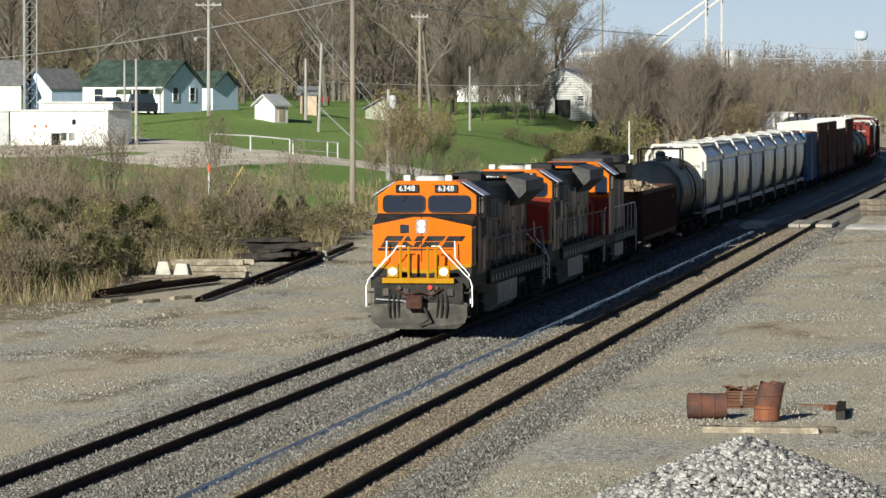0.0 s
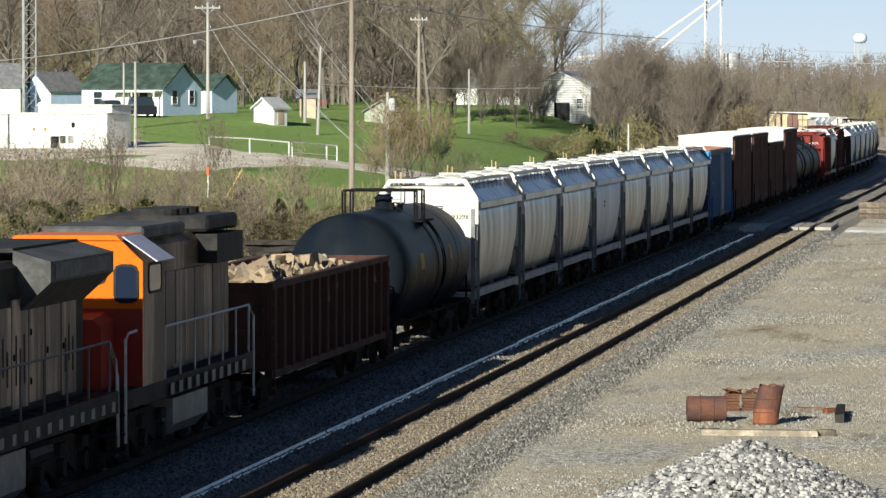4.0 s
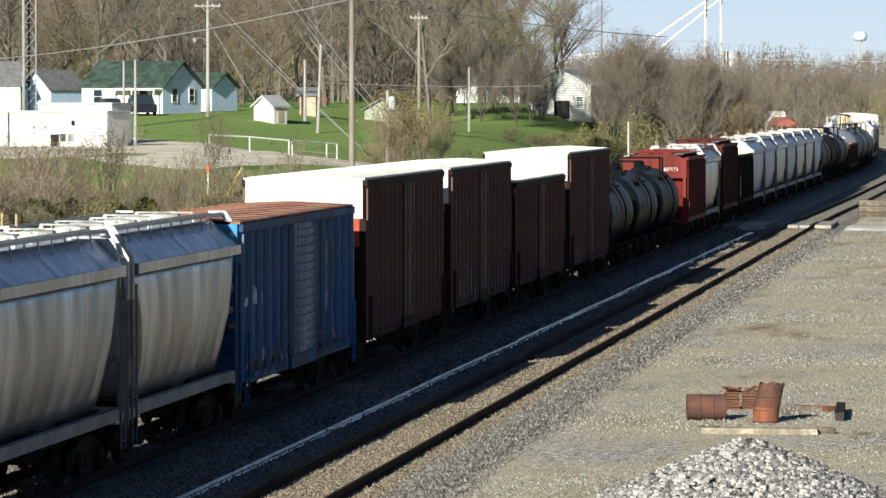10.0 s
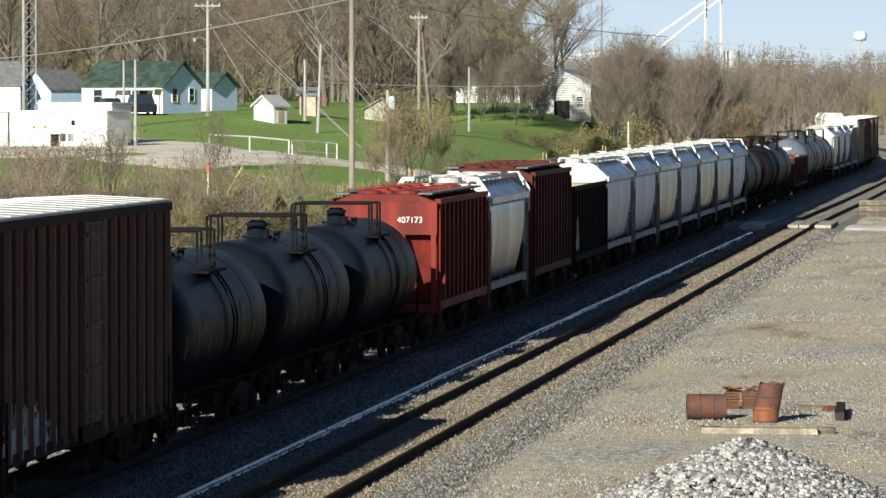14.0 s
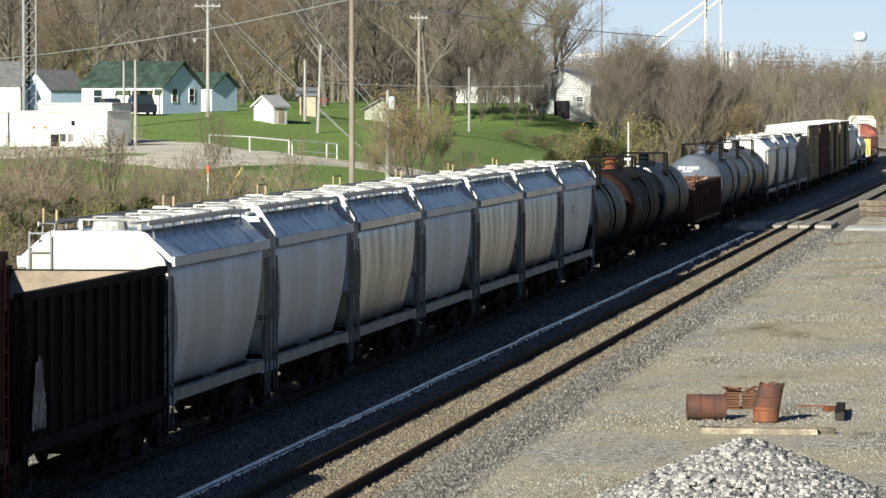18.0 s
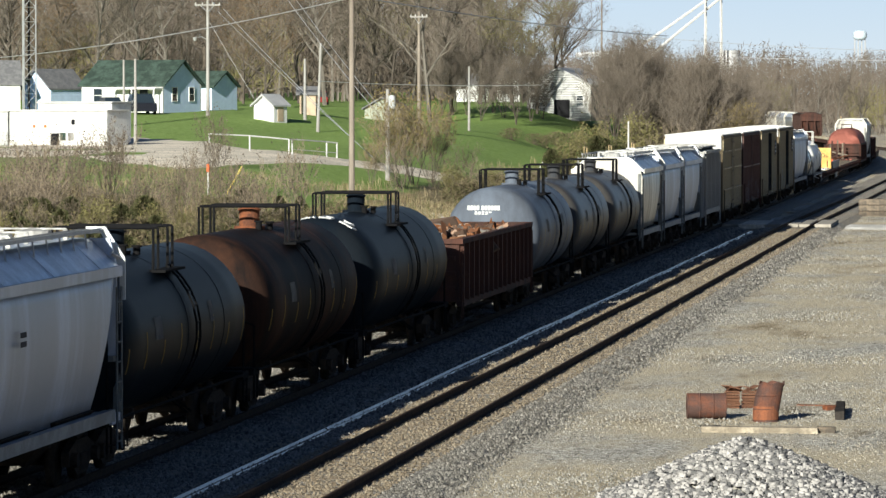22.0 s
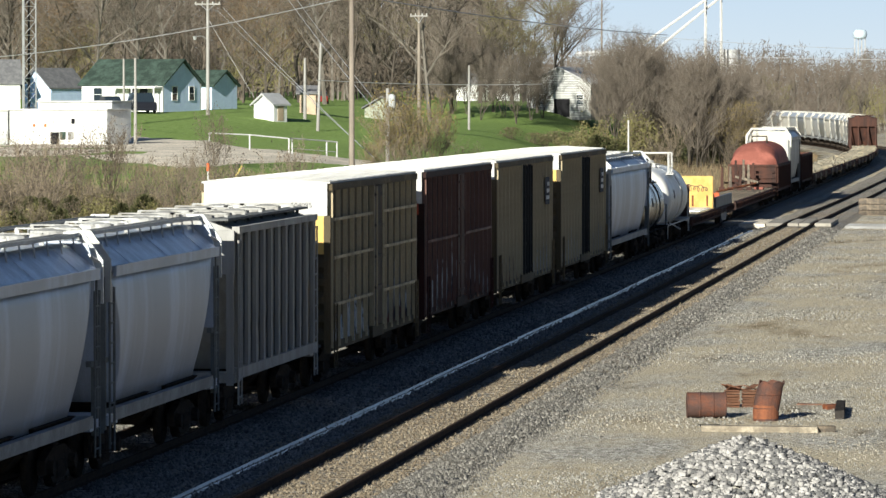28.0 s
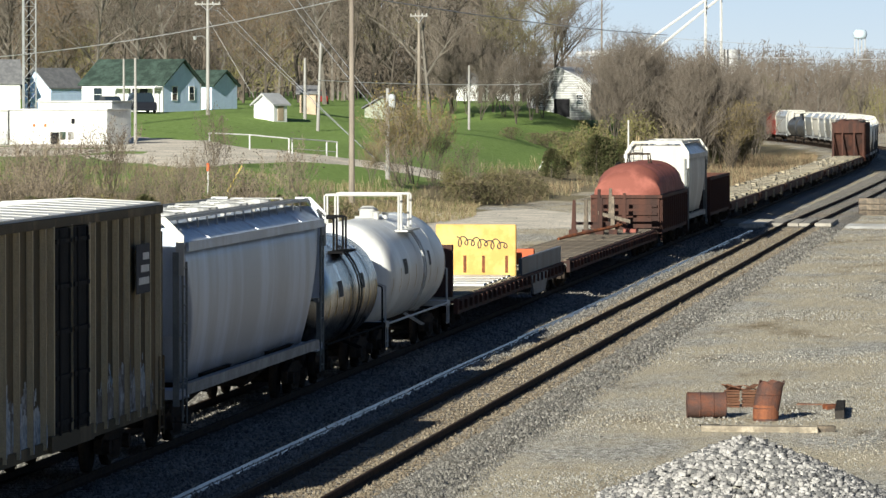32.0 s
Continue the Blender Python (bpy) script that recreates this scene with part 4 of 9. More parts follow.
def flatcar(L, label, paint, deck, deck_z=1.12, group="flat cars"):
    car = thing("flat_car", label, "flat car", group)
    bm = B()
    box(bm, -1.38, 1.38, -L / 2 + 0.25, L / 2 - 0.25, deck_z - 0.12, deck_z - 0.03)
    part("frame", bm, paint, car)
    for x in (-1, 1):
        bm = B()
        box(bm, x * 1.40 - 0.06, x * 1.40 + 0.06, -L / 2 + 0.2, L / 2 - 0.2, deck_z - 0.42, deck_z + 0.02)
        part("side_sill", bm, paint, car)
        for i in range(int(L / 1.2) if group == "flat cars" else 2):
            bm = B()
            y = -L / 2 + 0.7 + (L - 1.4) * i / ((int(L / 1.2) if group == "flat cars" else 2) - 1)
            box(bm, x * 1.50 - 0.05, x * 1.50 + 0.05, y - 0.09, y + 0.09, deck_z - 0.30, deck_z - 0.05)
            part("stake_pocket", bm, paint, car)
    n = int(L / (0.55 if group == "flat cars" else 1.1))
    bmp = B()
    w_ = 0.23 if group == "flat cars" else 0.50
    box(bmp, -1.33, 1.33, -w_, w_, deck_z - 0.03, deck_z + 0.04)
    plank = mesh_of("plank", bmp, deck)
    for i in range(n):
        y = -L / 2 + 0.5 + (L - 1.0) * i / (n - 1)
        part("plank", plank, None, car, m=pose(0, y, 0.006 * ((i * 7) % 5)))
    running_gear(car, L, 2.2)
    return car


def graffiti(car, x, y0, y1, z0, z1, material, seed, deep=1.464):
    """Sprayed paint on a side, broken by the posts: ragged upright patches, no words."""
    bm = B()
    ribs = RIBS.get(car.name, [])
    n = int((y1 - y0) / 0.06)
    for i in range(n):
        y = y0 + (y1 - y0) * i / n
        on = min((abs(y + 0.03 - r) for r in ribs), default=9)
        if 0.03 < on < 0.075:
            continue
        xx = x if on <= 0.03 else deep
        fade = math.sin(math.pi * (i + 0.5) / n) ** 0.4
        a = noise.noise(Vector((y * 1.1, seed, 0))) + 0.4 * noise.noise(Vector((y * 5.0, seed, 2)))
        c = noise.noise(Vector((y * 1.7, seed, 7))) + 0.5 * noise.noise(Vector((y * 9.0, seed, 4)))
        top = z0 + (z1 - z0) * min(1.0, max(0.12, 0.55 + 0.6 * a)) * fade
        low = z0 + (z1 - z0) * max(0.0, 0.35 * c)
        if top - low < 0.06 or noise.noise(Vector((y * 2.6, seed, 11))) < -0.42:
            continue
        box(bm, xx, xx + 0.004, y, y + 0.058, low, top)
        if c > 0.25:
            gap = top + 0.08 + 0.15 * abs(a)
            box(bm, xx, xx + 0.004, y, y + 0.058, gap, gap + 0.25 * (z1 - z0) * c)
    tagged(part("graffiti", bm, material, car, "sprayed pale graffiti patches between the posts"), kind="stuff")


def set_on(car, s0, s1):
    """Puts a car on the line between two places, seen at the clip's start (its own couplers included)."""
    TRAIN.append((car, (s0 + s1) / 2))
    return car

# ---------------------------------------------------------------- paints of the train
P_orange = mat("orange_loco_paint", (0.66, 0.14, 0.004), 0.42, 0, 0.1, 2, 0.03, second=(0.56, 0.12, 0.008), coat=0.15)
P_dirtyor = mat("sooty_orange_paint", (0.46, 0.30, 0.20), 0.55, 0, 0.5, 1.2, 0.1, second=(0.13, 0.092, 0.068), amount=0.55, streak=True, random_tint=0.3)
P_loco_black = mat("loco_black", (0.018, 0.019, 0.022), 0.55, 0, 0.3, 2, 0.08, second=(0.04, 0.037, 0.034))
P_loco_yellow = mat("loco_yellow", (0.40, 0.20, 0.01), 0.55, 0, 0.15, 3, 0.04)
P_red = mat("loco_red", (0.34, 0.035, 0.02), 0.5, 0, 0.2, 2, 0.05, second=(0.24, 0.04, 0.03))
P_silver = mat("silver_loco_paint", (0.48, 0.36, 0.26), 0.5, 0.1, 0.5, 1.5, 0.08, second=(0.13, 0.096, 0.072), amount=0.58, streak=True, random_tint=0.3)
P_fuel = mat("fuel_tank_grey", (0.30, 0.29, 0.27), 0.5, 0.2, 0.3, 2, 0.1)
H_grey = mat("hopper_grey", (0.50, 0.53, 0.56), 0.34, 0.7, 0.25, 1.0, 0.06, second=(0.29, 0.30, 0.31), streak=True, spec=0.5)
H_tan = mat("hopper_tan_grey", (0.56, 0.57, 0.565), 0.34, 0.7, 0.25, 1.0, 0.06, second=(0.33, 0.33, 0.32), streak=True, spec=0.5)
H_blue = mat("hopper_blue_grey", (0.50, 0.565, 0.68), 0.42, 0.25, 0.22, 1.0, 0.05, second=(0.38, 0.42, 0.49), streak=True, spec=0.4)
H_light = mat("hopper_light_grey", (0.60, 0.62, 0.64), 0.42, 0.4, 0.2, 1.0, 0.05, second=(0.44, 0.43, 0.40), streak=True)
H_white = mat("hopper_white", (0.64, 0.62, 0.56), 0.55, 0, 0.15, 1.0, 0.04, second=(0.50, 0.47, 0.41), streak=True)
H_red = mat("hopper_red", (0.24, 0.038, 0.03), 0.6, 0, 0.3, 1.2, 0.06, second=(0.12, 0.026, 0.022), streak=True)
H_dkred = mat("hopper_dark_red", (0.11, 0.028, 0.023), 0.65, 0, 0.3, 1.2, 0.08, second=(0.07, 0.026, 0.022), streak=True)
H_rib = mat("hopper_rib_grey", (0.42, 0.42, 0.41), 0.6, 0, 0.22, 1.2, 0.06, second=(0.30, 0.29, 0.27), streak=True)
H_black = mat("hopper_black", (0.010, 0.012, 0.014), 0.6, 0, 0.4, 1.2, 0.1, second=(0.022, 0.022, 0.022), streak=True, ior=1.1)
H_inner = mat("hopper_inside_tan", (0.34, 0.27, 0.20), 0.8, 0, 0.3, 1.2, 0.1)
B_blue = mat("boxcar_blue", (0.014, 0.115, 0.34), 0.55, 0, 0.35, 1.0, 0.08, second=(0.035, 0.055, 0.09), amount=0.5, streak=True)
# Post colours are paler than the body panels they stand on.
B_bpost = mat("boxcar_pale_blue_posts", (0.05, 0.16, 0.36), 0.6, 0, 0.35, 1.2, 0.08, second=(0.22, 0.25, 0.28), amount=0.45, streak=True)
B_lblue = mat("boxcar_light_blue", (0.06, 0.26, 0.48), 0.55, 0, 0.2, 1.5, 0.05)
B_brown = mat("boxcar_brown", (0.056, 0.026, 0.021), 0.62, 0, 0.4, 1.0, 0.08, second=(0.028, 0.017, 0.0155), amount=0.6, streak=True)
B_post = mat("boxcar_pale_brown_posts", (0.25, 0.15, 0.125), 0.6, 0, 0.4, 1.2, 0.08, second=(0.12, 0.068, 0.056), amount=0.5, streak=True)
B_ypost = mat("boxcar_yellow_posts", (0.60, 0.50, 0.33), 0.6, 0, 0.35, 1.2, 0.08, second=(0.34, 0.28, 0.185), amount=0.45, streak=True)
B_bred = mat("boxcar_red_band", (0.45, 0.09, 0.05), 0.6, 0, 0.2, 2, 0.05)
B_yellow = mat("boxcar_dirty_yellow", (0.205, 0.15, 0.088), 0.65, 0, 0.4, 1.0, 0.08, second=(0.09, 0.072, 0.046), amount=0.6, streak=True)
B_yclean = mat("boxcar_yellow_end", (0.68, 0.46, 0.15), 0.6, 0, 0.15, 2, 0.05)
B_maroon = mat("boxcar_maroon", (0.072, 0.024, 0.022), 0.65, 0, 0.4, 1.0, 0.08, second=(0.035, 0.02, 0.018), amount=0.6, streak=True)
B_bdoor = mat("boxcar_brown_door", (0.19, 0.125, 0.10), 0.6, 0, 0.35, 1.2, 0.1, second=(0.075, 0.05, 0.042), streak=True)
B_ydoor = mat("boxcar_stained_door", (0.16, 0.12, 0.08), 0.6, 0, 0.35, 1.2, 0.1, second=(0.06, 0.05, 0.042), streak=True)
B_door = mat("boxcar_dark_door", (0.012, 0.013, 0.016), 0.7, 0, 0.4, 1.5, 0.1, second=(0.035, 0.034, 0.034), streak=True)
B_bluedoor = mat("boxcar_worn_door", (0.42, 0.44, 0.47), 0.6, 0, 0.3, 1.5, 0.1, second=(0.16, 0.20, 0.28), streak=True)
B_rustroof = mat("rusty_roof", (0.20, 0.07, 0.04), 0.75, 0, 0.3, 0.8, 0.1, second=(0.30, 0.25, 0.21), amount=0.35)
B_greyroof = mat("grey_roof", (0.46, 0.45, 0.43), 0.65, 0.1, 0.2, 0.8, 0.08, second=(0.62, 0.61, 0.58))
# Blue in the black and dark grey tank colours stands in for reflected sky.
T_black = mat("tank_black", (0.0065, 0.0105, 0.0165), 0.36, 0, 0.35, 1.0, 0.03, second=(0.011, 0.0145, 0.019), streak=True, spec=0.16, ior=1.08)
T_brown = mat("tank_rusty_black", (0.055, 0.027, 0.018), 0.5, 0, 0.35, 0.8, 0.06, second=(0.014, 0.012, 0.012), streak=True, spec=0.14, ior=1.08)
T_grey = mat("tank_grey", (0.12, 0.142, 0.178), 0.40, 0, 0.2, 1.0, 0.04, second=(0.088, 0.10, 0.122), streak=True, spec=0.2, ior=1.15)
T_dgrey = mat("tank_dark_grey", (0.040, 0.046, 0.056), 0.34, 0, 0.25, 1.0, 0.05, second=(0.066, 0.062, 0.058), streak=True, spec=0.3, ior=1.12)
T_white = mat("tank_white", (0.82, 0.82, 0.80), 0.35, 0, 0.08, 1.0, 0.03, second=(0.66, 0.65, 0.62), streak=True)
T_steel = mat("tank_bare_steel", (0.42, 0.43, 0.44), 0.26, 0.95, 0.25, 1.0, 0.05, second=(0.10, 0.09, 0.08), streak=True)
G_rust = mat("gondola_rust_brown", (0.10, 0.046, 0.034), 0.75, 0, 0.4, 1.2, 0.1, second=(0.05, 0.031, 0.027), streak=True)
M_tarp = mat("red_cover", (0.36, 0.13, 0.10), 0.6, 0, 0.3, 1.2, 0.15, second=(0.24, 0.085, 0.065), amount=0.6)
M_bulk = mat("yellow_bulkhead", (0.66, 0.45, 0.16), 0.6, 0, 0.15, 1.5, 0.05, second=(0.52, 0.32, 0.10))
M_lumber = mat("weathered_planks", (0.36, 0.30, 0.20), 0.85, 0, 0.3, 2.0, 0.2, second=(0.24, 0.22, 0.18), random_tint=0.3)
S_scrap = island_mat("scrap_metal", [(0.04, 0.03, 0.026), (0.16, 0.065, 0.03), (0.20, 0.09, 0.045), (0.09, 0.06, 0.045), (0.06, 0.036, 0.026), (0.30, 0.28, 0.25), (0.30, 0.15, 0.075)], 0.7)
S_scrap2 = island_mat("scrap_mixed", [(0.22, 0.16, 0.10), (0.32, 0.25, 0.17), (0.16, 0.11, 0.07), (0.30, 0.27, 0.22)], 0.8)

P_rail = mat("handrail_grey", (0.16, 0.16, 0.16), 0.6, 0.2, 0.2, 3, 0.02)
M_rustdk = mat("coupler_rust", (0.085, 0.042, 0.034), 0.8, 0, 0.4, 6, 0.2)
P_plow = mat("plow_grey", (0.11, 0.10, 0.085), 0.75, 0, 0.35, 2, 0.15, second=(0.06, 0.056, 0.05))
P_wing = mat("radiator_grey", (0.10, 0.10, 0.095), 0.6, 0.1, 0.35, 2, 0.08, second=(0.055, 0.055, 0.055))

# ---------------------------------------------------------------- locomotives
def _wheel3(bm):
    for x in (-0.72, 0.72):
        disc(bm, 0, (x, 0, 0.52), 0.52, 0.13, 22)
    disc(bm, 0, (0, 0, 0.52), 0.1, 1.6, 8)


def _frame3(bm):
    prof = [(-2.3, 0.85), (-2.3, 0.45), (-1.5, 0.35), (-0.9, 0.55), (-0.3, 0.35), (0.3, 0.35), (0.9, 0.55), (1.5, 0.35), (2.3, 0.45), (2.3, 0.85), (1.2, 1.05), (-1.2, 1.05)]
    extrude_poly(bm, prof, 0, -0.08, 0.08)
    for y in (-1.85, 0, 1.85):
        disc(bm, 0, (0.12, y, 0.52), 0.17, 0.2, 10)
        box(bm, 0.05, 0.2, y - 0.28, y + 0.28, 0.75, 0.95)


def loco_truck(car, y, axles=3):
    b = new("bogie")
    b.parent, b.location = car, (0, y, 0)
    for dy in ((-1.85, 0, 1.85) if axles == 3 else (-1.3, 1.3)):
        part("wheelset", shared("loco_wheelset", _wheel3, M_under, True), None, b, m=pose(0, dy, 0))
    for x, r in ((-1.06, 180), (1.06, 0)):
        part("side_frame", shared("loco_frame", _frame3, M_under), None, b, m=pose(x, 0, 0, 0, 0, r))


M_cabglass = glass_mat("cab_glass", (0.012, 0.018, 0.036))
M_cabglass.node_tree.nodes["Principled BSDF"].inputs["Specular IOR Level"].default_value = 0.5


def pane(car, pts, frame_m, thick=0.03, name="window", rim=0.06):
    """A window in a flat outline (corners in order): rounded rubber rim, glass set back in it."""
    pts = [Vector(p) for p in pts]
    c = sum(pts, Vector()) / len(pts)
    u, v = (pts[1] - pts[0]) / 2, (pts[3] - pts[0]) / 2
    a, b = u.length, v.length
    u, v = u.normalized(), v.normalized()
    nrm = u.cross(v)
    ob = new(name)
    ob.parent = car

    def ring(grow, off):
        r, out = 0.09, []
        for su, sv, q0 in ((1, 1, 0), (-1, 1, 90), (-1, -1, 180), (1, -1, 270)):
            for q in (0, 45, 90):
                w = radians(q0 + q)
                out.append(c + u * (su * (a - r) + (r + grow) * math.cos(w)) + v * (sv * (b - r) + (r + grow) * math.sin(w)) + nrm * off)
        return out

    bm = B()
    va, vb, vc = ([bm.verts.new(p) for p in ring(g, o)] for g, o in ((rim, thick), (0, thick), (rim, -0.01)))
    n = len(va)
    for i in range(n):
        j = (i + 1) % n
        bm.faces.new((va[i], va[j], vb[j], vb[i]))
        bm.faces.new((vc[i], vc[j], va[j], va[i]))
    part("window_frame", bm, frame_m, ob)
    bm = B()
    bm.faces.new([bm.verts.new(p) for p in ring(0.01, thick * 0.5)])
    part("pane", bm, M_cabglass, ob)


M_lens = bpy.data.materials.new("headlight_lens")
M_lens.use_nodes = True
M_lens.node_tree.nodes["Principled BSDF"].inputs["Base Color"].default_value = (0.9, 0.9, 0.86, 1)
M_lens.node_tree.nodes["Principled BSDF"].inputs["Emission Color"].default_value = (1, 0.95, 0.82, 1)
M_lens.node_tree.nodes["Principled BSDF"].inputs["Emission Strength"].default_value = 0.5
M_redlens = mat("red_hose_cap", (0.55, 0.06, 0.05), 0.5, 0, 0.1, 3, 0)
M_wrail = mat("white_handrail", (0.82, 0.82, 0.80), 0.5, 0, 0.08, 3, 0.02)
M_visor = mat("pale_sunvisor", (0.42, 0.42, 0.52), 0.5, 0.1, 0.15, 3, 0.05)
M_blocks = mat("sill_light_paint", (0.34, 0.32, 0.28), 0.6, 0, 0.25, 3, 0.05)


def handrail(car, x, y0, y1, z0, h, n, material, ends=True):
    for i in range(n):
        bm = B()
        y = y0 + (y1 - y0) * i / (n - 1)
        tube(bm, [(x, y, z0), (x, y, z0 + h)], 0.022, 5)
        part("stanchion", bm, material, car)
    bm = B()
    tube(bm, [(x, y0, z0 + h), (x, y1, z0 + h)], 0.026, 5)
    part("handrail", bm, material, car)


def loco_ge(label, number, face_low, face_top, side, hood, stripe, lead, L=21.4):
    """Wide-nosed six-axle road diesel; its front is at -L/2."""
    car = thing("locomotive", label, "locomotive", "locomotives")
    f = -L / 2
    w, zd = 1.46, 1.62
    yn, yc, yb = f + 1.15, f + 2.35, f + 4.9      # nose face, cab windscreen, cab back
    # frame and sill
    bm = B()
    box(bm, -1.45, 1.45, f + 0.75, L / 2 - 0.6, 1.30, zd)
    part("underframe", bm, P_loco_black, car)
    for sg in (-1, 1):
        bm = B()
        box(bm, sg * 1.52 - 0.05, sg * 1.52 + 0.05, yb + 0.2, L / 2 - 0.7, 1.24, zd + 0.03)
        part("side_sill", bm, P_loco_black, car)
        n = 17
        for i in range(n):
            y = yb + 0.8 + (L / 2 - 2.0 - yb) * i / (n - 1)
            bm = B()
            box(bm, min(sg * 1.572, sg * 1.58), max(sg * 1.572, sg * 1.58), y - 0.14, y + 0.14, 1.30, 1.48)
            part("reflective_block", bm, M_blocks, car)
    # nose: lower black band, yellow line, orange face with peaked top
    for z0, z1, mt, e in ((zd, 1.93, P_loco_black, 0.0), (1.93, 2.05, stripe, 0.008), (2.05, 3.18, face_low, 0.0)):
        bm = B()
        loft(bm, [[(-w, yn + 0.12 - e, z), (-0.25, yn - e, z), (0.25, yn - e, z), (w, yn + 0.12 - e, z), (w, yc, z), (-w, yc, z)] for z in (z0, z1)])
        bmesh.ops.recalc_face_normals(bm, faces=bm.faces[:])
        part("nose", bm, mt, car)
    if lead:                                   # yellow line and orange edge that dip to the middle of the nose
        for nm, m_, lo_, hi_ in (("nose_stripe", stripe, (1.92, 1.72), (2.04, 1.84)), ("nose_edge", face_low, (2.04, 1.84), (2.07, 2.07))):
            bm = B()
            bot = [bm.verts.new(p) for p in ((-w, yn + 0.105, lo_[0]), (-0.25, yn - 0.015, lo_[1]), (0.25, yn - 0.015, lo_[1]), (w, yn + 0.105, lo_[0]))]
            tp = [bm.verts.new(p) for p in ((-w, yn + 0.105, hi_[0]), (-0.25, yn - 0.015, hi_[1]), (0.25, yn - 0.015, hi_[1]), (w, yn + 0.105, hi_[0]))]
            for i in range(3):
                bm.faces.new((bot[i], bot[i + 1], tp[i + 1], tp[i]))
            part(nm, bm, m_, car)
    bm = B()                                   # peaked upper part of the nose
    lo = [(-w, yn + 0.12, 3.18), (-0.25, yn, 3.18), (0.25, yn, 3.18), (w, yn + 0.12, 3.18)]
    hi = [(-w, yn + 0.122, 3.24), (-0.25, yn + 0.002, 3.50), (0.25, yn + 0.002, 3.50), (w, yn + 0.122, 3.22)]
    vl, vh = [bm.verts.new(p) for p in lo], [bm.verts.new(p) for p in hi]
    for i in range(3):
        bm.faces.new((vl[i], vl[i + 1], vh[i + 1], vh[i]))
    bk = [bm.verts.new(p) for p in ((-w, yc, 3.18), (w, yc, 3.18))]
    part("nose_top", bm, face_low, car)
    bm = B()
    hi2 = [bm.verts.new((x, y - 0.002, z + 0.002)) for x, y, z in hi]
    top = [bm.verts.new(p) for p in ((-w, yc, 3.58), (-0.25, yc, 3.58), (0.25, yc, 3.58), (w, yc, 3.58))]
    sd = [bm.verts.new(p) for p in ((-w, yc, 3.18), (w, yc, 3.18), (-w, yn + 0.12, 3.18), (w, yn + 0.12, 3.18))]
    for i in range(3):
        bm.faces.new((hi2[i], hi2[i + 1], top[i + 1], top[i]))
    bm.faces.new((hi2[3], sd[3], sd[1], top[3]))
    bm.faces.new((hi2[0], top[0], sd[0], sd[2]))
    part("nose_roof", bm, P_loco_black if lead else face_low, car)
    # cab
    bm = B()
    ys = yc + 0.16
    prof = [(-w, 3.5), (-w, 4.16), (-0.98, 4.55), (0.98, 4.55), (w, 4.16), (w, 3.5)]
    loft(bm, [[(x, y, z) for x, z in prof] for y in (yc, yc + 0.2)])
    bmesh.ops.recalc_face_normals(bm, faces=bm.faces[:])
    part("cab_front", bm, face_top, car)
    bm = B()
    prof2 = [(-w + 0.004, zd), (-w + 0.004, 4.14), (-0.98, 4.53), (0.98, 4.53), (w - 0.004, 4.14), (w - 0.004, zd)]
    loft(bm, [[(x, y, z) for x, z in prof2] for y in (yc + 0.2, yb)])
    bmesh.ops.recalc_face_normals(bm, faces=bm.faces[:])
    part("cab", bm, side, car)
    bm = B()
    loft(bm, [[(-1.0, y, 4.54), (1.0, y, 4.54), (0.86, y, 4.62), (-0.86, y, 4.62)] for y in (yc + 0.1, yb)])
    bmesh.ops.recalc_face_normals(bm, faces=bm.faces[:])
    part("cab_roof", bm, face_top, car)
    for sg in (-1, 1):
        a, b = (0.09, 1.26) if sg > 0 else (-1.26, -0.09)
        pane(car, [(a, yc - 0.004, 3.66), (b, yc - 0.004, 3.66), (b, yc - 0.004, 4.11), (a, yc - 0.004, 4.11)], P_loco_black, 0.02)
        bm = B()
        box(bm, sg * 0.58 - 0.34, sg * 0.58 + 0.34, yc - 0.09, yc - 0.002, 4.26, 4.50)
        nb = part("number_board", bm, P_loco_black, car)
        me = text_mesh(number, 0.24, M_mark_w)
        part("digits", me, None, nb, m=pose(sg * 0.58, yc - 0.095, 4.375, 90, 0, 0))
        bm = B()
        tube(bm, [(sg * 0.55, yc - 0.03, 4.17), (sg * 0.75, yc - 0.05, 3.95)], 0.015, 4)
        part("wiper", bm, P_loco_black, car)
        bm = B()
        loft(bm, [[(sg * 1.0, y, 4.57), (sg * 1.02, y, 4.59), (sg * 1.66, y, 4.16), (sg * 1.64, y, 4.14)][::sg] for y in (yc + 0.35, yb - 0.7)])
        bmesh.ops.recalc_face_normals(bm, faces=bm.faces[:])
        part("sun_visor", bm, M_visor, car)
        for y0, y1 in ((yc + 0.55, yc + 1.0), (yc + 1.15, yc + 1.9)):
            q = [(sg * w, y0, 3.55), (sg * w, y1, 3.55), (sg * w, y1, 4.1), (sg * w, y0, 4.1)]
            pane(car, q if sg > 0 else q[::-1], P_loco_black, 0.02, rim=0.04)
        for y0, z0, y1, z1 in ((yn + 0.4, 2.05, yc - 0.2, 3.1), (yc + 0.4, 1.75, yc + 1.15, 3.3), (yc + 1.35, 1.75, yb - 0.25, 2.6)):
            bm = B()
            box(bm, min(sg * (w + 0.002), sg * (w + 0.022)), max(sg * (w + 0.002), sg * (w + 0.022)), y0, y1, z0, z1)
            part("access_panel", bm, side, car)
    bm = B()
    disc(bm, 2, (0, yc + 0.9, 4.68), 0.55, 0.16, 20, 0.42)
    part("antenna_dome", bm, M_white, car)
    for x in (-0.62, 0.62):
        bm = B()
        box(bm, x - 0.1, x + 0.1, yc + 0.2, yc + 0.4, 4.60, 4.80)
        part("beacon", bm, M_white, car)
    bm = B()
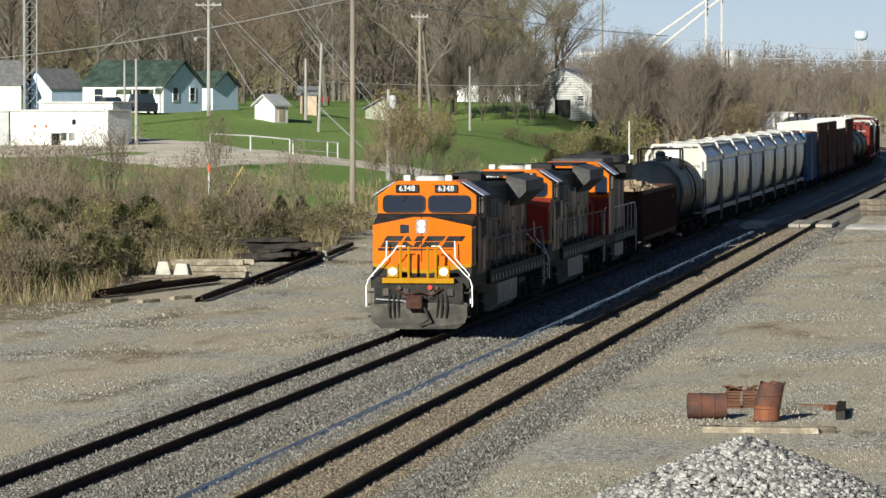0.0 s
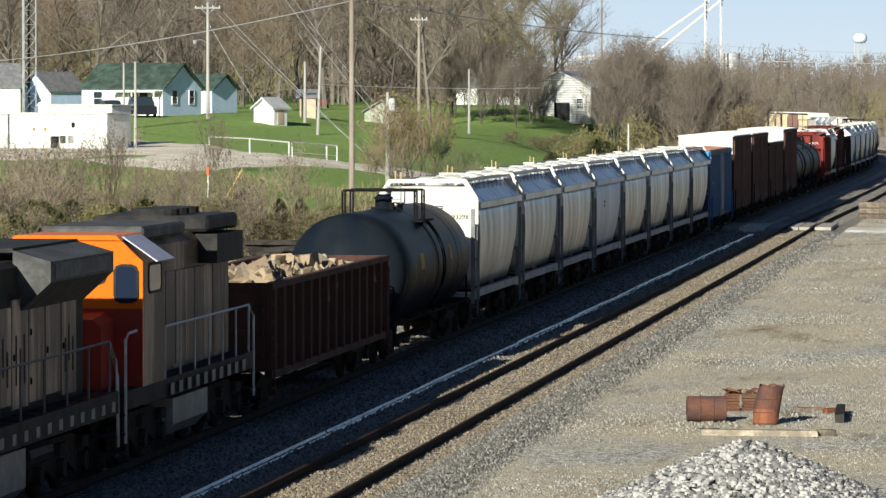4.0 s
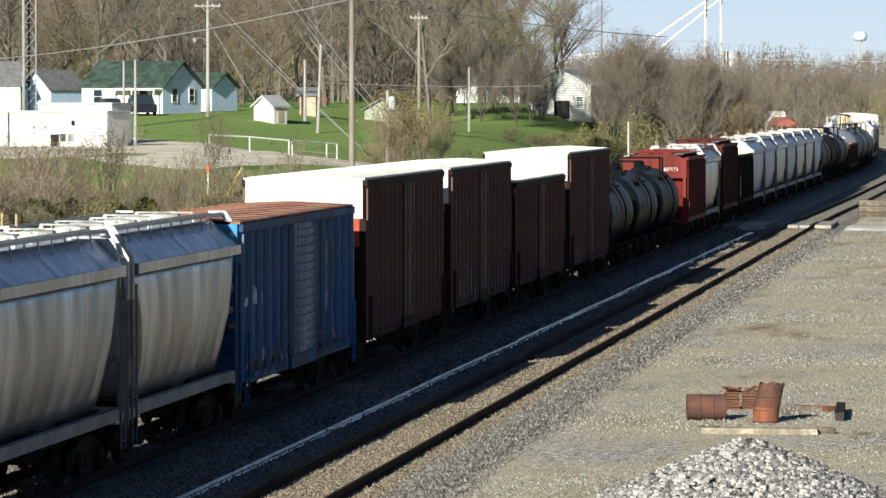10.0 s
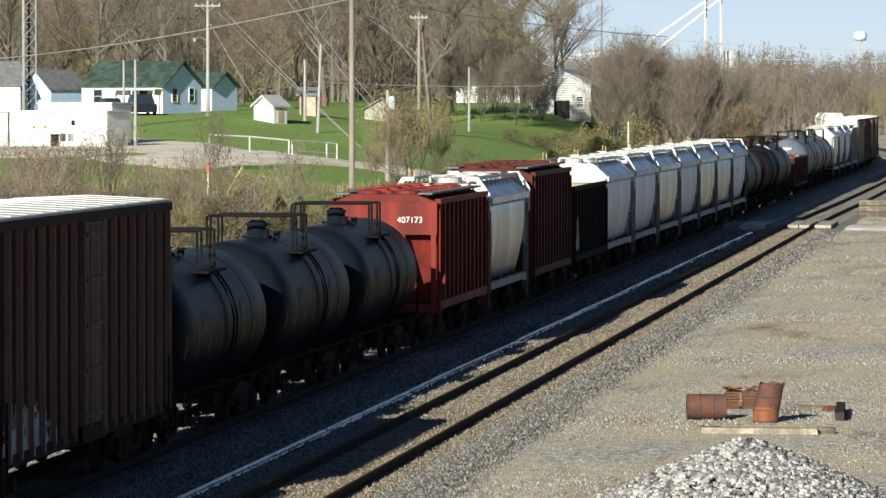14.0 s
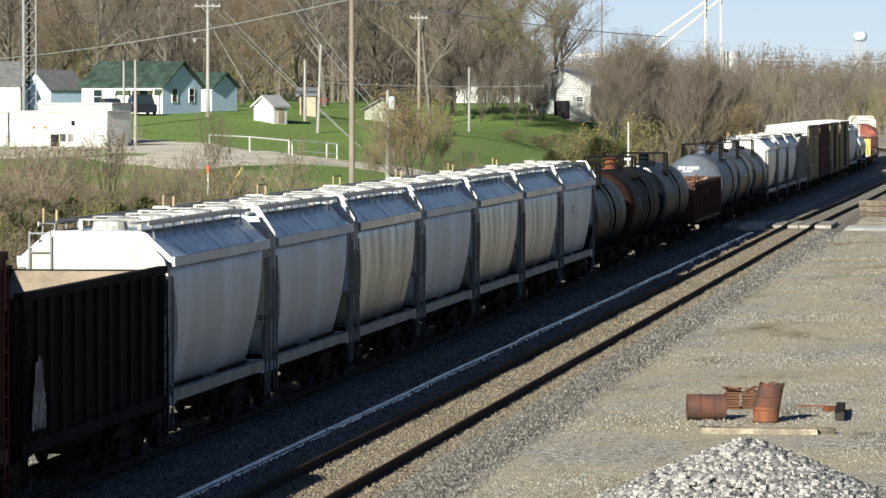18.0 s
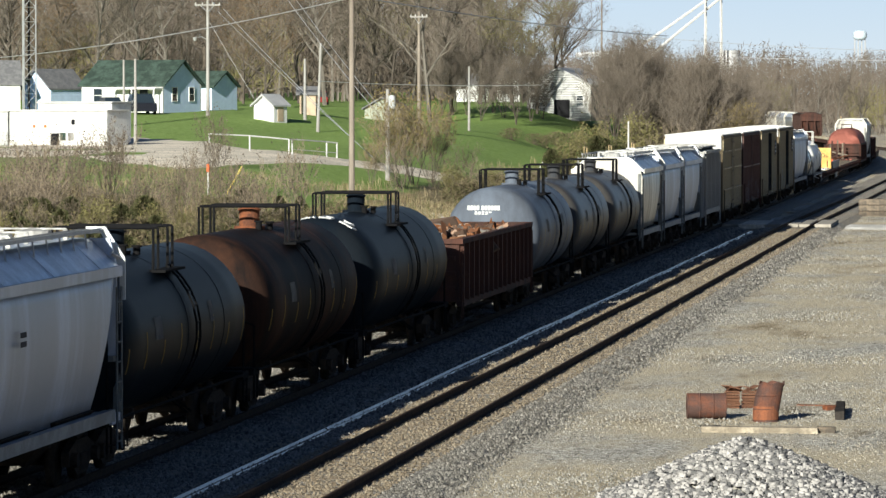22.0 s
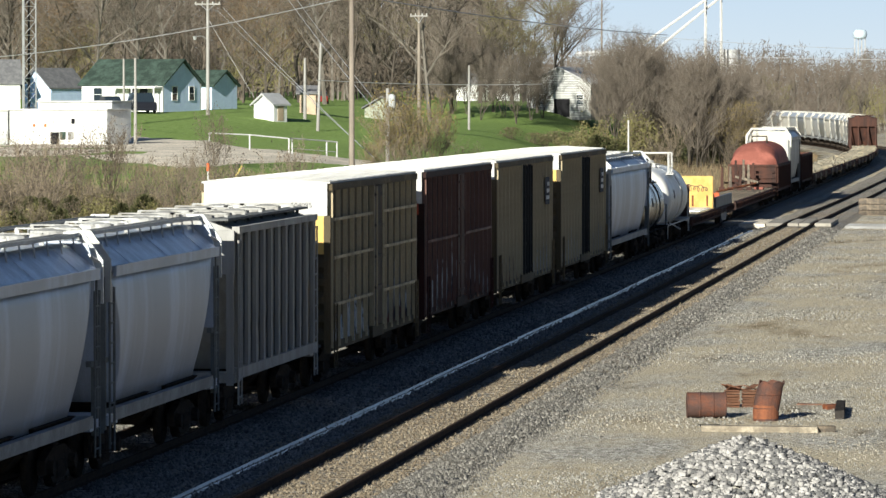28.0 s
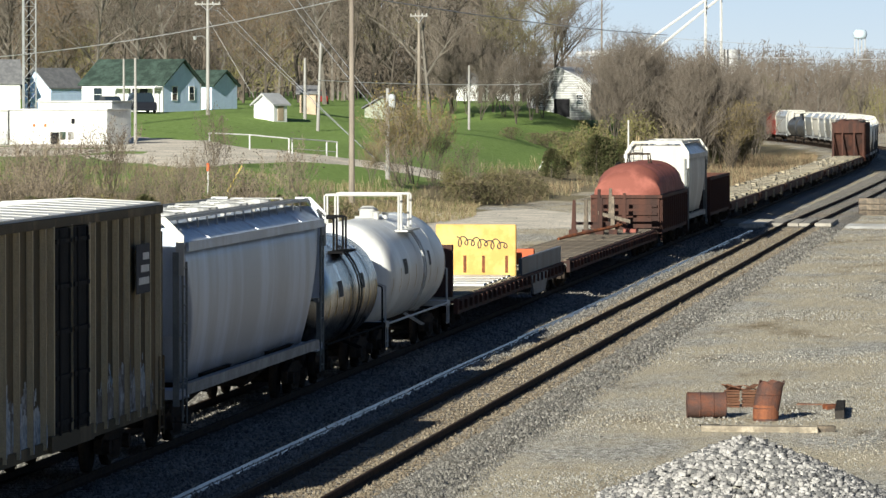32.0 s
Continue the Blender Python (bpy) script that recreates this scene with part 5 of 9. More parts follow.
    for x in (-0.14, 0.0, 0.14):
        disc(bm, 1, (x + 0.1, yb - 0.5, 4.74), 0.09, 0.5, 10, 0.05)
    part("air_horn", bm, P_loco_black, car)
    # nose fittings
    bm = B()
    box(bm, -0.02 - 0.14, -0.02 + 0.16, yn - 0.03, yn, 2.98, 3.42)
    hl = part("headlight", bm, P_fuel, car)
    for z in (3.10, 3.30):
        bm = B()
        disc(bm, 1, (0, yn - 0.04, z), 0.10, 0.03, 14)
        part("lens", bm, M_lens, hl)
    if lead:
        bm = B()
        box(bm, -0.64, -0.36, yn + 0.0, yn + 0.05, 2.98, 3.26)
        bev(bm, 0.04)
        part("nose_window", bm, M_glass, car)
        # railway emblem as four heavy slanted blocks over a tapering underline
        bm = B()
        for x0, x1, cut in ((-1.14, -0.62, 0.06), (-0.54, 0.00, 0.0), (0.08, 0.60, 0.06), (0.68, 1.18, 0.16)):
            for u0, u1, z0, z1 in ((x0, x1, 2.735, 2.90), (x0 - 0.10, x1 - 0.10 - cut, 2.54, 2.715)):
                ya, yb_ = (yn - 0.012 + max(0.0, abs(u) - 0.25) * 0.096 for u in (u0, u1))
                q = [(u0, ya, z0), (u1, yb_, z0), (u1 + 0.11, yb_, z1), (u0 + 0.11, ya, z1)]
                bq = B()
                loft(bq, [q, [(c0, c1 + 0.008, c2) for c0, c1, c2 in q]])
                bmesh.ops.recalc_face_normals(bq, faces=bq.faces[:])
                part("emblem_block", bq, P_loco_black, car)
        for x0, x1, t in ((-1.3, -0.25, 0.045), (-0.25, 0.25, 0.03), (0.25, 1.0, 0.015)):
            ya, yb_ = yn - 0.012 + max(0, abs(x0) - 0.25) * 0.096, yn - 0.012 + max(0, abs(x1) - 0.25) * 0.096
            q = [(x0, ya, 2.47 - t), (x1, yb_, 2.47 - t * 0.6), (x1, yb_, 2.47 + t * 0.6), (x0, ya, 2.47 + t)]
            loft(bm, [q, [(c0, c1 + 0.008, c2) for c0, c1, c2 in q]])
        bmesh.ops.recalc_face_normals(bm, faces=bm.faces[:])
        part("nose_emblem", bm, P_loco_black, car)
    bm = B()
    box(bm, -0.015, 0.015, yn - 0.008, yn, 2.05, 3.5)
    part("nose_door_joint", bm, P_loco_black, car)
    # front platform, steps, ditch lights, rails, coupler, plow
    bm = B()
    box(bm, -1.05, 1.05, f + 0.35, yn, 1.45, 1.60)
    part("anticlimber", bm, P_loco_yellow, car)
    for sg in (-1, 1):
        bm = B()
        box(bm, sg * 0.75 - 0.16, sg * 0.75 + 0.16, f + 0.40, f + 0.60, 1.62, 1.98)
        dl = part("ditch_light", bm, P_loco_yellow, car)
        bm = B()
        disc(bm, 1, (sg * 0.75, f + 0.38, 1.80), 0.12, 0.04, 16)
        part("lens", bm, M_lens if lead else M_glass, dl)
        bm = B()
        tube(bm, [(sg * 0.38, f + 0.45, 2.60), (sg * 0.62, f + 0.45, 2.60), (sg * 0.75, f + 0.45, 2.40), (sg * 1.50, f + 0.60, 1.55), (sg * 1.56, f + 0.60, 1.35), (sg * 1.56, f + 0.62, 0.75)], 0.022, 6)
        part("handrail", bm, M_wrail, car)
        bm = B()
        tube(bm, [(sg * 1.0, f + 0.95, 2.75), (sg * 1.02, f + 0.95, 2.2), (sg * 1.42, f + 1.0, 1.7), (sg * 1.46, f + 1.0, 0.8), (sg * 1.35, f + 0.9, 0.72)], 0.021, 6)
        part("handrail", bm, M_wrail, car)
        for e in (0.28, 0.52):
            bm = B()
            tube(bm, [(sg * e, f + 0.42, 1.6), (sg * e, f + 0.42, 2.6)], 0.04, 6)
            part("gate_post", bm, P_loco_yellow, car)
        for z in (0.45, 0.80, 1.15):
            bm = B()
            box(bm, min(sg * 1.05, sg * 1.5), max(sg * 1.05, sg * 1.5), f + 0.55, f + 0.95, z, z + 0.04)
            part("step", bm, P_loco_black, car)
        bm = B()
        box(bm, min(sg * 1.0, sg * 1.3), max(sg * 1.0, sg * 1.3), f + 0.5, f + 0.53, 1.1, 1.4)
        part("step_plate", bm, M_wrail, car)
        for e in (0.55, 0.68, 0.82):
            bm = B()
            tube(bm, [(sg * e, f + 0.42, 1.15), (sg * (e + 0.03), f + 0.30, 0.8), (sg * e, f + 0.34, 0.45)], 0.028, 5)
            part("air_hose", bm, P_loco_black, car)
        bm = B()
        disc(bm, 1, (sg * 0.55, f + 0.35, 1.32), 0.06, 0.1, 12)
        part("marker_lamp", bm, P_plow, car)
    bm = B()
    disc(bm, 1, (0.36, f + 0.33, 1.33), 0.075, 0.1, 12)
    part("mu_cap", bm, M_redlens, car)
    bm = B()
    box(bm, -1.3, 1.3, f + 0.45, f + 0.8, 0.85, 1.45)
    part("pilot_plate", bm, P_loco_black, car)
    M_plow = MATS["grimy_underframe"]
    bm = B()
    loft(bm, [[(-hw, f + 0.55, z0), (0, f + 0.30 - e, z0), (hw, f + 0.55, z0), (hw, f + 0.62, z0), (0, f + 0.37 - e, z0), (-hw, f + 0.62, z0)] for z0, e, hw in ((0.12, 0.22, 1.12), (0.30, 0.12, 1.36), (0.50, 0.06, 1.42), (0.88, 0.0, 1.42))])
    bmesh.ops.recalc_face_normals(bm, faces=bm.faces[:])
    part("snow_plow", bm, P_plow, car)
    bm = B()
    box(bm, -0.16, 0.16, f + 0.1, f + 0.6, 0.78, 1.06)
    box(bm, -0.28, 0.18, f - 0.12, f + 0.16, 0.72, 1.12)
    bev(bm, 0.03)
    part("coupler", bm, M_rustdk, car)
    for x in (-0.95, -0.35, 0.40, 0.95):
        bm = B()
        box(bm, x - 0.09, x + 0.09, f + 0.36, f + 0.46, 0.98 + 0.1 * abs(x), 1.30)
        bev(bm, 0.02)
        part("bracket", bm, P_plow, car)
    bm = B()
    tube(bm, [(-0.75, f + 0.38, 1.32), (-0.35, f + 0.28, 1.12), (0.05, f + 0.26, 1.22), (0.4, f + 0.28, 1.10), (0.72, f + 0.38, 1.30)], 0.03, 6)
    part("jumper_cable", bm, M_rustdk, car)
    bm = B()
    tube(bm, [(-1.25, f + 0.40, 0.98), (-0.5, f + 0.36, 0.94), (-0.2, f + 0.34, 0.88)], 0.022, 5)
    part("uncoupling_lever", bm, M_galv, car)
    bm = B()
    tube(bm, [(0.22, f + 0.05, 0.75), (0.38, f - 0.02, 0.42), (0.10, f + 0.0, 0.24)], 0.04, 6)
    part("brake_hose", bm, P_loco_black, car)
    part("coupler", shared("coupler", _coupler, M_under), None, car, m=pose(0, L / 2 - 0.05, 0, 0, 0, 180))
    # hood
    yr = L / 2 - 6.4                          # radiator section begins
    hz = 4.38
    bm = B()
    loft(bm, [[(-0.98, y, zd), (-0.98, y, hz - 0.1), (-0.85, y, hz), (0.85, y, hz), (0.98, y, hz - 0.1), (0.98, y, zd)] for y in (yb + 1.3, L / 2 - 1.0)])
    bmesh.ops.recalc_face_normals(bm, faces=bm.faces[:])
    part("hood", bm, P_loco_black, car)
    bm = B()                                   # electrical and air cabinet behind the cab
    loft(bm, [[(-1.42, y, zd), (-1.42, y, 4.05), (-1.05, y, 4.50), (1.05, y, 4.50), (1.42, y, 4.05), (1.42, y, zd)] for y in (yb + 0.01, yb + 1.35)])
    bmesh.ops.recalc_face_normals(bm, faces=bm.faces[:])
    part("equipment_cabinet", bm, P_loco_black, car)
    for sg in (-1, 1):
        for y0, z0, y1, z1, mt in ((yb + 0.15, 2.0, yb + 0.62, 3.4, side), (yb + 0.72, 2.0, yb + 1.2, 3.4, side), (yc + 1.5, 2.75, yc + 1.62, 3.25, P_loco_black),
                                   (yc + 0.2, 2.0, yc + 0.27, 2.5, P_loco_black), (yb + 0.3, 3.5, yb + 1.1, 4.0, P_loco_black)):
            bm = B()
            w0 = 1.42 if y0 > yb else w
            box(bm, min(sg * (w0 + 0.003), sg * (w0 + 0.03)), max(sg * (w0 + 0.003), sg * (w0 + 0.03)), y0, y1, z0, z1)
            part("side_panel", bm, mt, car)
        for q, (y0, z0, y1, z1) in enumerate(((yc + 1.0, 2.70, yb - 0.05, 3.42), (yb + 0.1, 3.45, yb + 1.25, 4.02), (yb + 1.45, 2.0, yb + 1.9, 3.1))):
            w0 = w if q == 0 else (1.42 if q == 1 else 1.03)
            for k_ in range(3):
                ya = y0 + (y1 - y0) * (k_ + 0.08) / 3
                bm = B()
                box(bm, min(sg * (w0 + 0.012), sg * (w0 + 0.028)), max(sg * (w0 + 0.012), sg * (w0 + 0.028)), ya, ya + (y1 - y0) * 0.27, z0 + 0.06 * k_, z1 - 0.05 * (k_ % 2))
                part("intake_screen", bm, P_loco_black, car)
        for z in (3.45, 4.05):
            bm = B()
            tube(bm, [(sg * 1.62, yb - 0.4, z - 0.1), (sg * 1.62, yb + 1.2, z - 0.1)], 0.03, 5)
            part("grab_rail", bm, P_rail, car)
    bm = B()                                   # dynamic brake and intake block
    loft(bm, [[(-1.4, y, 3.3), (-1.4, y, 4.05), (-0.9, y, 4.52), (0.9, y, 4.52), (1.4, y, 4.05), (1.4, y, 3.3)] for y in (yb + 1.36, yb + 3.9)])
    bmesh.ops.recalc_face_normals(bm, faces=bm.faces[:])
    part("dynamic_brake_housing", bm, P_loco_black, car)
    for sg in (-1, 1):
        for q in range(3):
            bm = B()
            y = yb + 1.6 + 0.75 * q
            box(bm, min(sg * 1.402, sg * 1.43), max(sg * 1.402, sg * 1.43), y, y + 0.55, 3.38, 3.90)
            part("grille", bm, M_walkway, car)
        n = 10
        for i in range(n):
            y0 = yb + 1.5 + (yr + 4.6 - yb - 1.5) * i / n
            wd = (yr + 4.6 - yb - 1.5) / n
            bm = B()
            box(bm, min(sg * 0.982, sg * 1.03), max(sg * 0.982, sg * 1.03), y0 + 0.05, y0 + wd - 0.05, zd + 0.1 + 0.05 * (i % 3), (3.25 if y0 < yb + 3.9 else 3.7) - 0.12 * (i % 2))
            d = part("hood_door", bm, hood, car)
            for z in ((2.1, 3.0) if i % 3 == 1 else (2.6,)):
                bm = B()
                box(bm, min(sg * 1.031, sg * 1.06), max(sg * 1.031, sg * 1.06), y0 + 0.12, y0 + 0.15, z, z + 0.12)
                part("latch", bm, P_loco_black, d)
            for q in range(3 if i in (4, 5, 6, 9) else (2 if i in (1, 2) else 0)):
                bm = B()
                ys_ = y0 + wd * (0.22 + 0.24 * q)
                box(bm, min(sg * 1.032, sg * 1.04), max(sg * 1.032, sg * 1.04), ys_, ys_ + 0.09, 2.15 + 0.2 * (q % 2), 3.05 - 0.25 * ((q + i) % 2))
                part("louvre", bm, P_loco_black, d)
            bm = B()
            box(bm, min(sg * 1.001, sg * 1.5), max(sg * 1.001, sg * 1.5), y0 + 0.02, y0 + 0.09, zd - 0.02, zd + 0.02)
            part("walkway_bracket", bm, P_loco_black, car)
        # radiator wings flaring over the walkway
        bm = B()
        loft(bm, [[(sg * 0.9, y, 3.5), (sg * 1.0, y, 3.45), (sg * 1.55, y, 4.0), (sg * 1.55, y, 4.38), (sg * 0.9, y, 4.58)][::sg] for y in (yr, L / 2 - 1.05)])
        bmesh.ops.recalc_face_normals(bm, faces=bm.faces[:])
        part("radiator_wing", bm, P_wing, car)
        bm = B()
        box(bm, min(sg * 1.551, sg * 1.57), max(sg * 1.551, sg * 1.57), yr + 0.3, L / 2 - 1.3, 4.05, 4.33)
        part("radiator_screen", bm, M_walkway, car)
        handrail(car, sg * 1.5, yb + 0.6, L / 2 - 1.2, zd, 1.02, 9, P_rail)
        bm = B()
        tube(bm, [(sg * 1.5, L / 2 - 1.2, zd + 1.02), (sg * 1.5, L / 2 - 0.6, zd + 0.6), (sg * 1.52, L / 2 - 0.5, 0.7)], 0.028, 6)
        part("handrail", bm, M_galv, car)
        bm = B()
        tube(bm, [(sg * 1.42, L / 2 - 0.75, zd + 0.9), (sg * 1.46, L / 2 - 0.25, zd + 0.3), (sg * 1.46, L / 2 - 0.2, 0.6)], 0.028, 6)
        part("handrail", bm, M_galv, car)
        for z in (0.45, 0.80, 1.15):
            bm = B()
            box(bm, min(sg * 1.05, sg * 1.5), max(sg * 1.05, sg * 1.5), L / 2 - 0.7, L / 2 - 0.3, z, z + 0.04)
            part("step", bm, P_loco_black, car)
    bm = B()
    box(bm, -0.9, 0.9, yr, L / 2 - 1.05, 4.54, 4.62)
    part("radiator_roof", bm, P_loco_black, car)
    bm = B()
    box(bm, -0.35, 0.35, yr - 2.2, yr - 1.2, hz, hz + 0.28)
    part("exhaust_stack", bm, P_loco_black, car)
    for q in range(4):
        bm = B()
        disc(bm, 2, (0.2, yb + 0.3 + 0.25 * q, 4.58), 0.07, 0.2, 10)
        part("roof_fitting", bm, P_loco_black, car)
    bm = B()
    box(bm, -0.3, 0.3, yr - 0.9, yr - 0.3, hz, hz + 0.2)
    box(bm, -0.5, 0.5, yb + 4.4, yb + 5.4, hz, hz + 0.12)
    part("roof_hatch", bm, P_loco_black, car)
    # fuel tank, trucks
    bm = B()
    loft(bm, [[(-1.2, y, 0.28), (1.2, y, 0.28), (1.42, y, 0.5), (1.42, y, 1.15), (-1.42, y, 1.15), (-1.42, y, 0.5)] for y in (-2.5, 2.9)])
    bmesh.ops.recalc_face_normals(bm, faces=bm.faces[:])
    part("fuel_tank", bm, P_fuel, car)
    bm = B()
    for sg in (-1, 1):
        tube(bm, [(sg * 1.25, 3.2, 0.95), (sg * 1.25, 5.0, 0.95)], 0.2, 10)
    part("air_reservoir", bm, P_loco_black, car)
    loco_truck(car, f + 4.0)
    loco_truck(car, L / 2 - 4.0)
    lower_top(car, 1.62, 0.925)
    return car


def lower_top(car, z0, k):
    """Brings everything above a height down by a share."""
    for ob in car.children_recursive:
        if ob.type != "MESH":
            continue
        if ob.location.z > 0.5:
            ob.location.z = z0 + (ob.location.z - z0) * k
        else:
            for v in ob.data.vertices:
                if v.co.z > z0:
                    v.co.z = z0 + (v.co.z - z0) * k


def loco_emd(label, L=15.3):
    """Four-axle road switcher with a low nose, orange cab and tall radiator hood."""
    car = thing("locomotive", label, "locomotive", "locomotives")
    f, zd, w = -L / 2, 1.55, 1.45
    bm = B()
    box(bm, -1.42, 1.42, f + 0.7, L / 2 - 0.6, 1.2, zd)
    part("underframe", bm, P_loco_black, car)
    bm = B()
    loft(bm, [[(-0.9, y, zd), (-0.9, y, t - 0.15), (-0.75, y, t), (0.75, y, t), (0.9, y, t - 0.15), (0.9, y, zd)] for y, t in ((f + 1.0, 2.85), (f + 2.2, 2.95))])
    bmesh.ops.recalc_face_normals(bm, faces=bm.faces[:])
    part("nose", bm, P_red, car)
    bm = B()
    loft(bm, [[(-w, y, zd), (-w, y, 3.88), (-1.0, y, 4.30), (1.0, y, 4.30), (w, y, 3.88), (w, y, zd)] for y in (f + 2.2, f + 2.35)])
    bmesh.ops.recalc_face_normals(bm, faces=bm.faces[:])
    part("cab_front", bm, P_orange, car)
    bm = B()
    box(bm, -w, w, f + 2.18, f + 2.196, zd, 3.0)
    part("cab_front_panel", bm, P_red, car)
    bm = B()
    loft(bm, [[(-w + 0.005, y, zd), (-w + 0.005, y, 3.86), (-1.0, y, 4.28), (1.0, y, 4.28), (w - 0.005, y, 3.86), (w - 0.005, y, zd)] for y in (f + 2.36, f + 4.4)])
    bmesh.ops.recalc_face_normals(bm, faces=bm.faces[:])
    part("cab", bm, P_silver, car)
    bm = B()
    loft(bm, [[(-1.05, y, 4.27), (-0.95, y, 4.36), (0.95, y, 4.36), (1.05, y, 4.27)] for y in (f + 2.15, f + 4.5)])
    bmesh.ops.recalc_face_normals(bm, faces=bm.faces[:])
    part("cab_roof", bm, P_orange, car)
    for sg in (-1, 1):
        a, b = (0.95, 1.33) if sg > 0 else (-1.33, -0.95)
        pane(car, [(a, f + 2.19, 3.15), (b, f + 2.19, 3.15), (b, f + 2.19, 3.78), (a, f + 2.19, 3.78)], P_loco_black, 0.02, rim=0.05)
        a, b = (0.1, 0.72) if sg > 0 else (-0.72, -0.1)
        pane(car, [(a, f + 2.19, 3.5), (b, f + 2.19, 3.5), (b, f + 2.19, 3.78), (a, f + 2.19, 3.78)], P_loco_black, 0.02, rim=0.05)
        q = [(sg * w, f + 2.8, 3.3), (sg * w, f + 4.0, 3.3), (sg * w, f + 4.0, 3.78), (sg * w, f + 2.8, 3.78)]
        pane(car, q if sg > 0 else q[::-1], P_loco_black, 0.02, rim=0.05)
        bm = B()
        loft(bm, [[(sg * 1.0, y, 4.32), (sg * 1.02, y, 4.34), (sg * 1.68, y, 3.88), (sg * 1.66, y, 3.86)][::sg] for y in (f + 2.5, f + 4.2)])
        bmesh.ops.recalc_face_normals(bm, faces=bm.faces[:])
        part("sun_visor", bm, M_visor, car)
        for i in range(8):
            bm = B()
            y0 = f + 4.8 + i * 1.05
            box(bm, min(sg * 0.952, sg * 1.0), max(sg * 0.952, sg * 1.0), y0 + 0.03, y0 + 1.0, zd + 0.1, 3.5)
            part("hood_door", bm, P_silver, car)
        for i in range(10):
            bm = B()
            y0 = f + 4.9 + i * 0.9
            box(bm, min(sg * 1.47, sg * 1.48), max(sg * 1.47, sg * 1.48), y0, y0 + 0.35, 1.22, 1.45)
            part("reflective_block", bm, M_blocks, car)
        handrail(car, sg * 1.4, f + 4.7, L / 2 - 1.1, zd, 1.0, 7, M_galv)
        bm = B()
        tube(bm, [(sg * 1.42, f + 0.7, 0.6), (sg * 1.42, f + 0.7, 2.5), (sg * 1.42, f + 1.0, 2.6), (sg * 1.35, f + 2.1, 2.6)], 0.028, 6)
        part("handrail", bm, M_galv, car)
        bm = B()
        tube(bm, [(sg * 1.42, L / 2 - 0.6, 0.6), (sg * 1.42, L / 2 - 0.6, 2.3), (sg * 1.4, L / 2 - 1.1, 2.55)], 0.028, 6)
        part("handrail", bm, M_galv, car)
        for z in (0.4, 0.75, 1.1):
            for yy in (f + 0.8, L / 2 - 0.8):
                bm = B()
                box(bm, min(sg * 1.0, sg * 1.42), max(sg * 1.0, sg * 1.42), yy - 0.2, yy + 0.2, z, z + 0.04)
                part("step", bm, P_loco_black, car)
        bm = B()
        box(bm, min(sg * 0.9, sg * 1.35), max(sg * 0.9, sg * 1.35), L / 2 - 4.6, L / 2 - 1.5, 3.55, 4.15)
        part("radiator_intake", bm, P_loco_black, car)
    bm = B()
    loft(bm, [[(-0.95, y, zd), (-0.95, y, 4.05), (-0.8, y, 4.2), (0.8, y, 4.2), (0.95, y, 4.05), (0.95, y, zd)] for y in (f + 4.41, L / 2 - 1.0)])
    bmesh.ops.recalc_face_normals(bm, faces=bm.faces[:])
    part("hood", bm, P_silver, car)
    bm = B()
    box(bm, -1.0, 1.0, f + 4.6, f + 9.0, 4.20, 4.46)
    bev(bm, 0.05)
    part("dynamic_brake_hatch", bm, P_wing, car)
    bm = B()
    box(bm, -1.2, 1.2, L / 2 - 4.8, L / 2 - 1.3, 4.20, 4.52)
    bev(bm, 0.06)
    part("radiator_hood", bm, P_loco_black, car)
    for q in range(3):
        bm = B()
        disc(bm, 2, (0, L / 2 - 4.2 + 1.1 * q, 4.58), 0.5, 0.14, 18)
        part("fan", bm, P_loco_black, car)
    bm = B()
    loft(bm, [[(-1.1, y, 0.35), (1.1, y, 0.35), (1.35, y, 0.6), (1.35, y, 1.1), (-1.35, y, 1.1), (-1.35, y, 0.6)] for y in (-1.9, 1.9)])
    bmesh.ops.recalc_face_normals(bm, faces=bm.faces[:])
    part("fuel_tank", bm, P_fuel, car)
    loco_truck(car, f + 3.4)
    loco_truck(car, L / 2 - 3.4)
    part("coupler", shared("coupler", _coupler, M_under), None, car, m=pose(0, L / 2 - 0.05, 0, 0, 0, 180))
    part("coupler", shared("coupler", _coupler, M_under), None, car, m=pose(0, -L / 2 + 0.05, 0))
    return car


set_on(loco_ge("orange and black road diesel leading the train", "6348", P_orange, P_orange, P_dirtyor, P_dirtyor, P_loco_yellow, True), 131.3, 152.7)
set_on(loco_ge("red and silver road diesel with orange cab", "4469", P_red, P_orange, P_silver, P_silver, P_loco_yellow, False), 152.8, 174.2)
set_on(loco_emd("red and silver road switcher with orange cab"), 174.2, 189.5)


def hop_row(s, pitch, specs):
    for i, (paint, end, label, kw) in enumerate(specs):
        set_on(hopper(pitch - 0.2, label, paint, end, **kw), s + i * pitch - 0.3, s + (i + 1) * pitch - 0.3)


set_on(gondola(18.6, "rusty brown gondola heaped with mixed tan scrap", G_rust, 2.85, 15, S_scrap2, 3), 189.7, 209.5)
set_on(tank(16.2, "black tank car with yellow stencilled head", T_black, 1.50, 2.72, words_mat=M_mark_y), 210.2, 227.4)
LAB_H = "grey covered hopper with rippled sides and white roof frames"
hop_row(228.2, 12.27, [(H_grey, H_white, "grey covered hopper with white end sheet", {"hatches": 5, "number": "493398"}),
                       (H_grey, H_light, LAB_H, {}), (H_tan, H_light, LAB_H, {}),
                       (H_blue, H_light, "blue-grey smooth covered hopper with white roof frames", {"depth": 0.008, "marks": M_mark_d}),
                       (H_tan, H_light, LAB_H, {}), (H_grey, H_light, LAB_H, {}), (H_grey, H_light, LAB_H, {}),
                       (H_tan, H_light, LAB_H, {})])
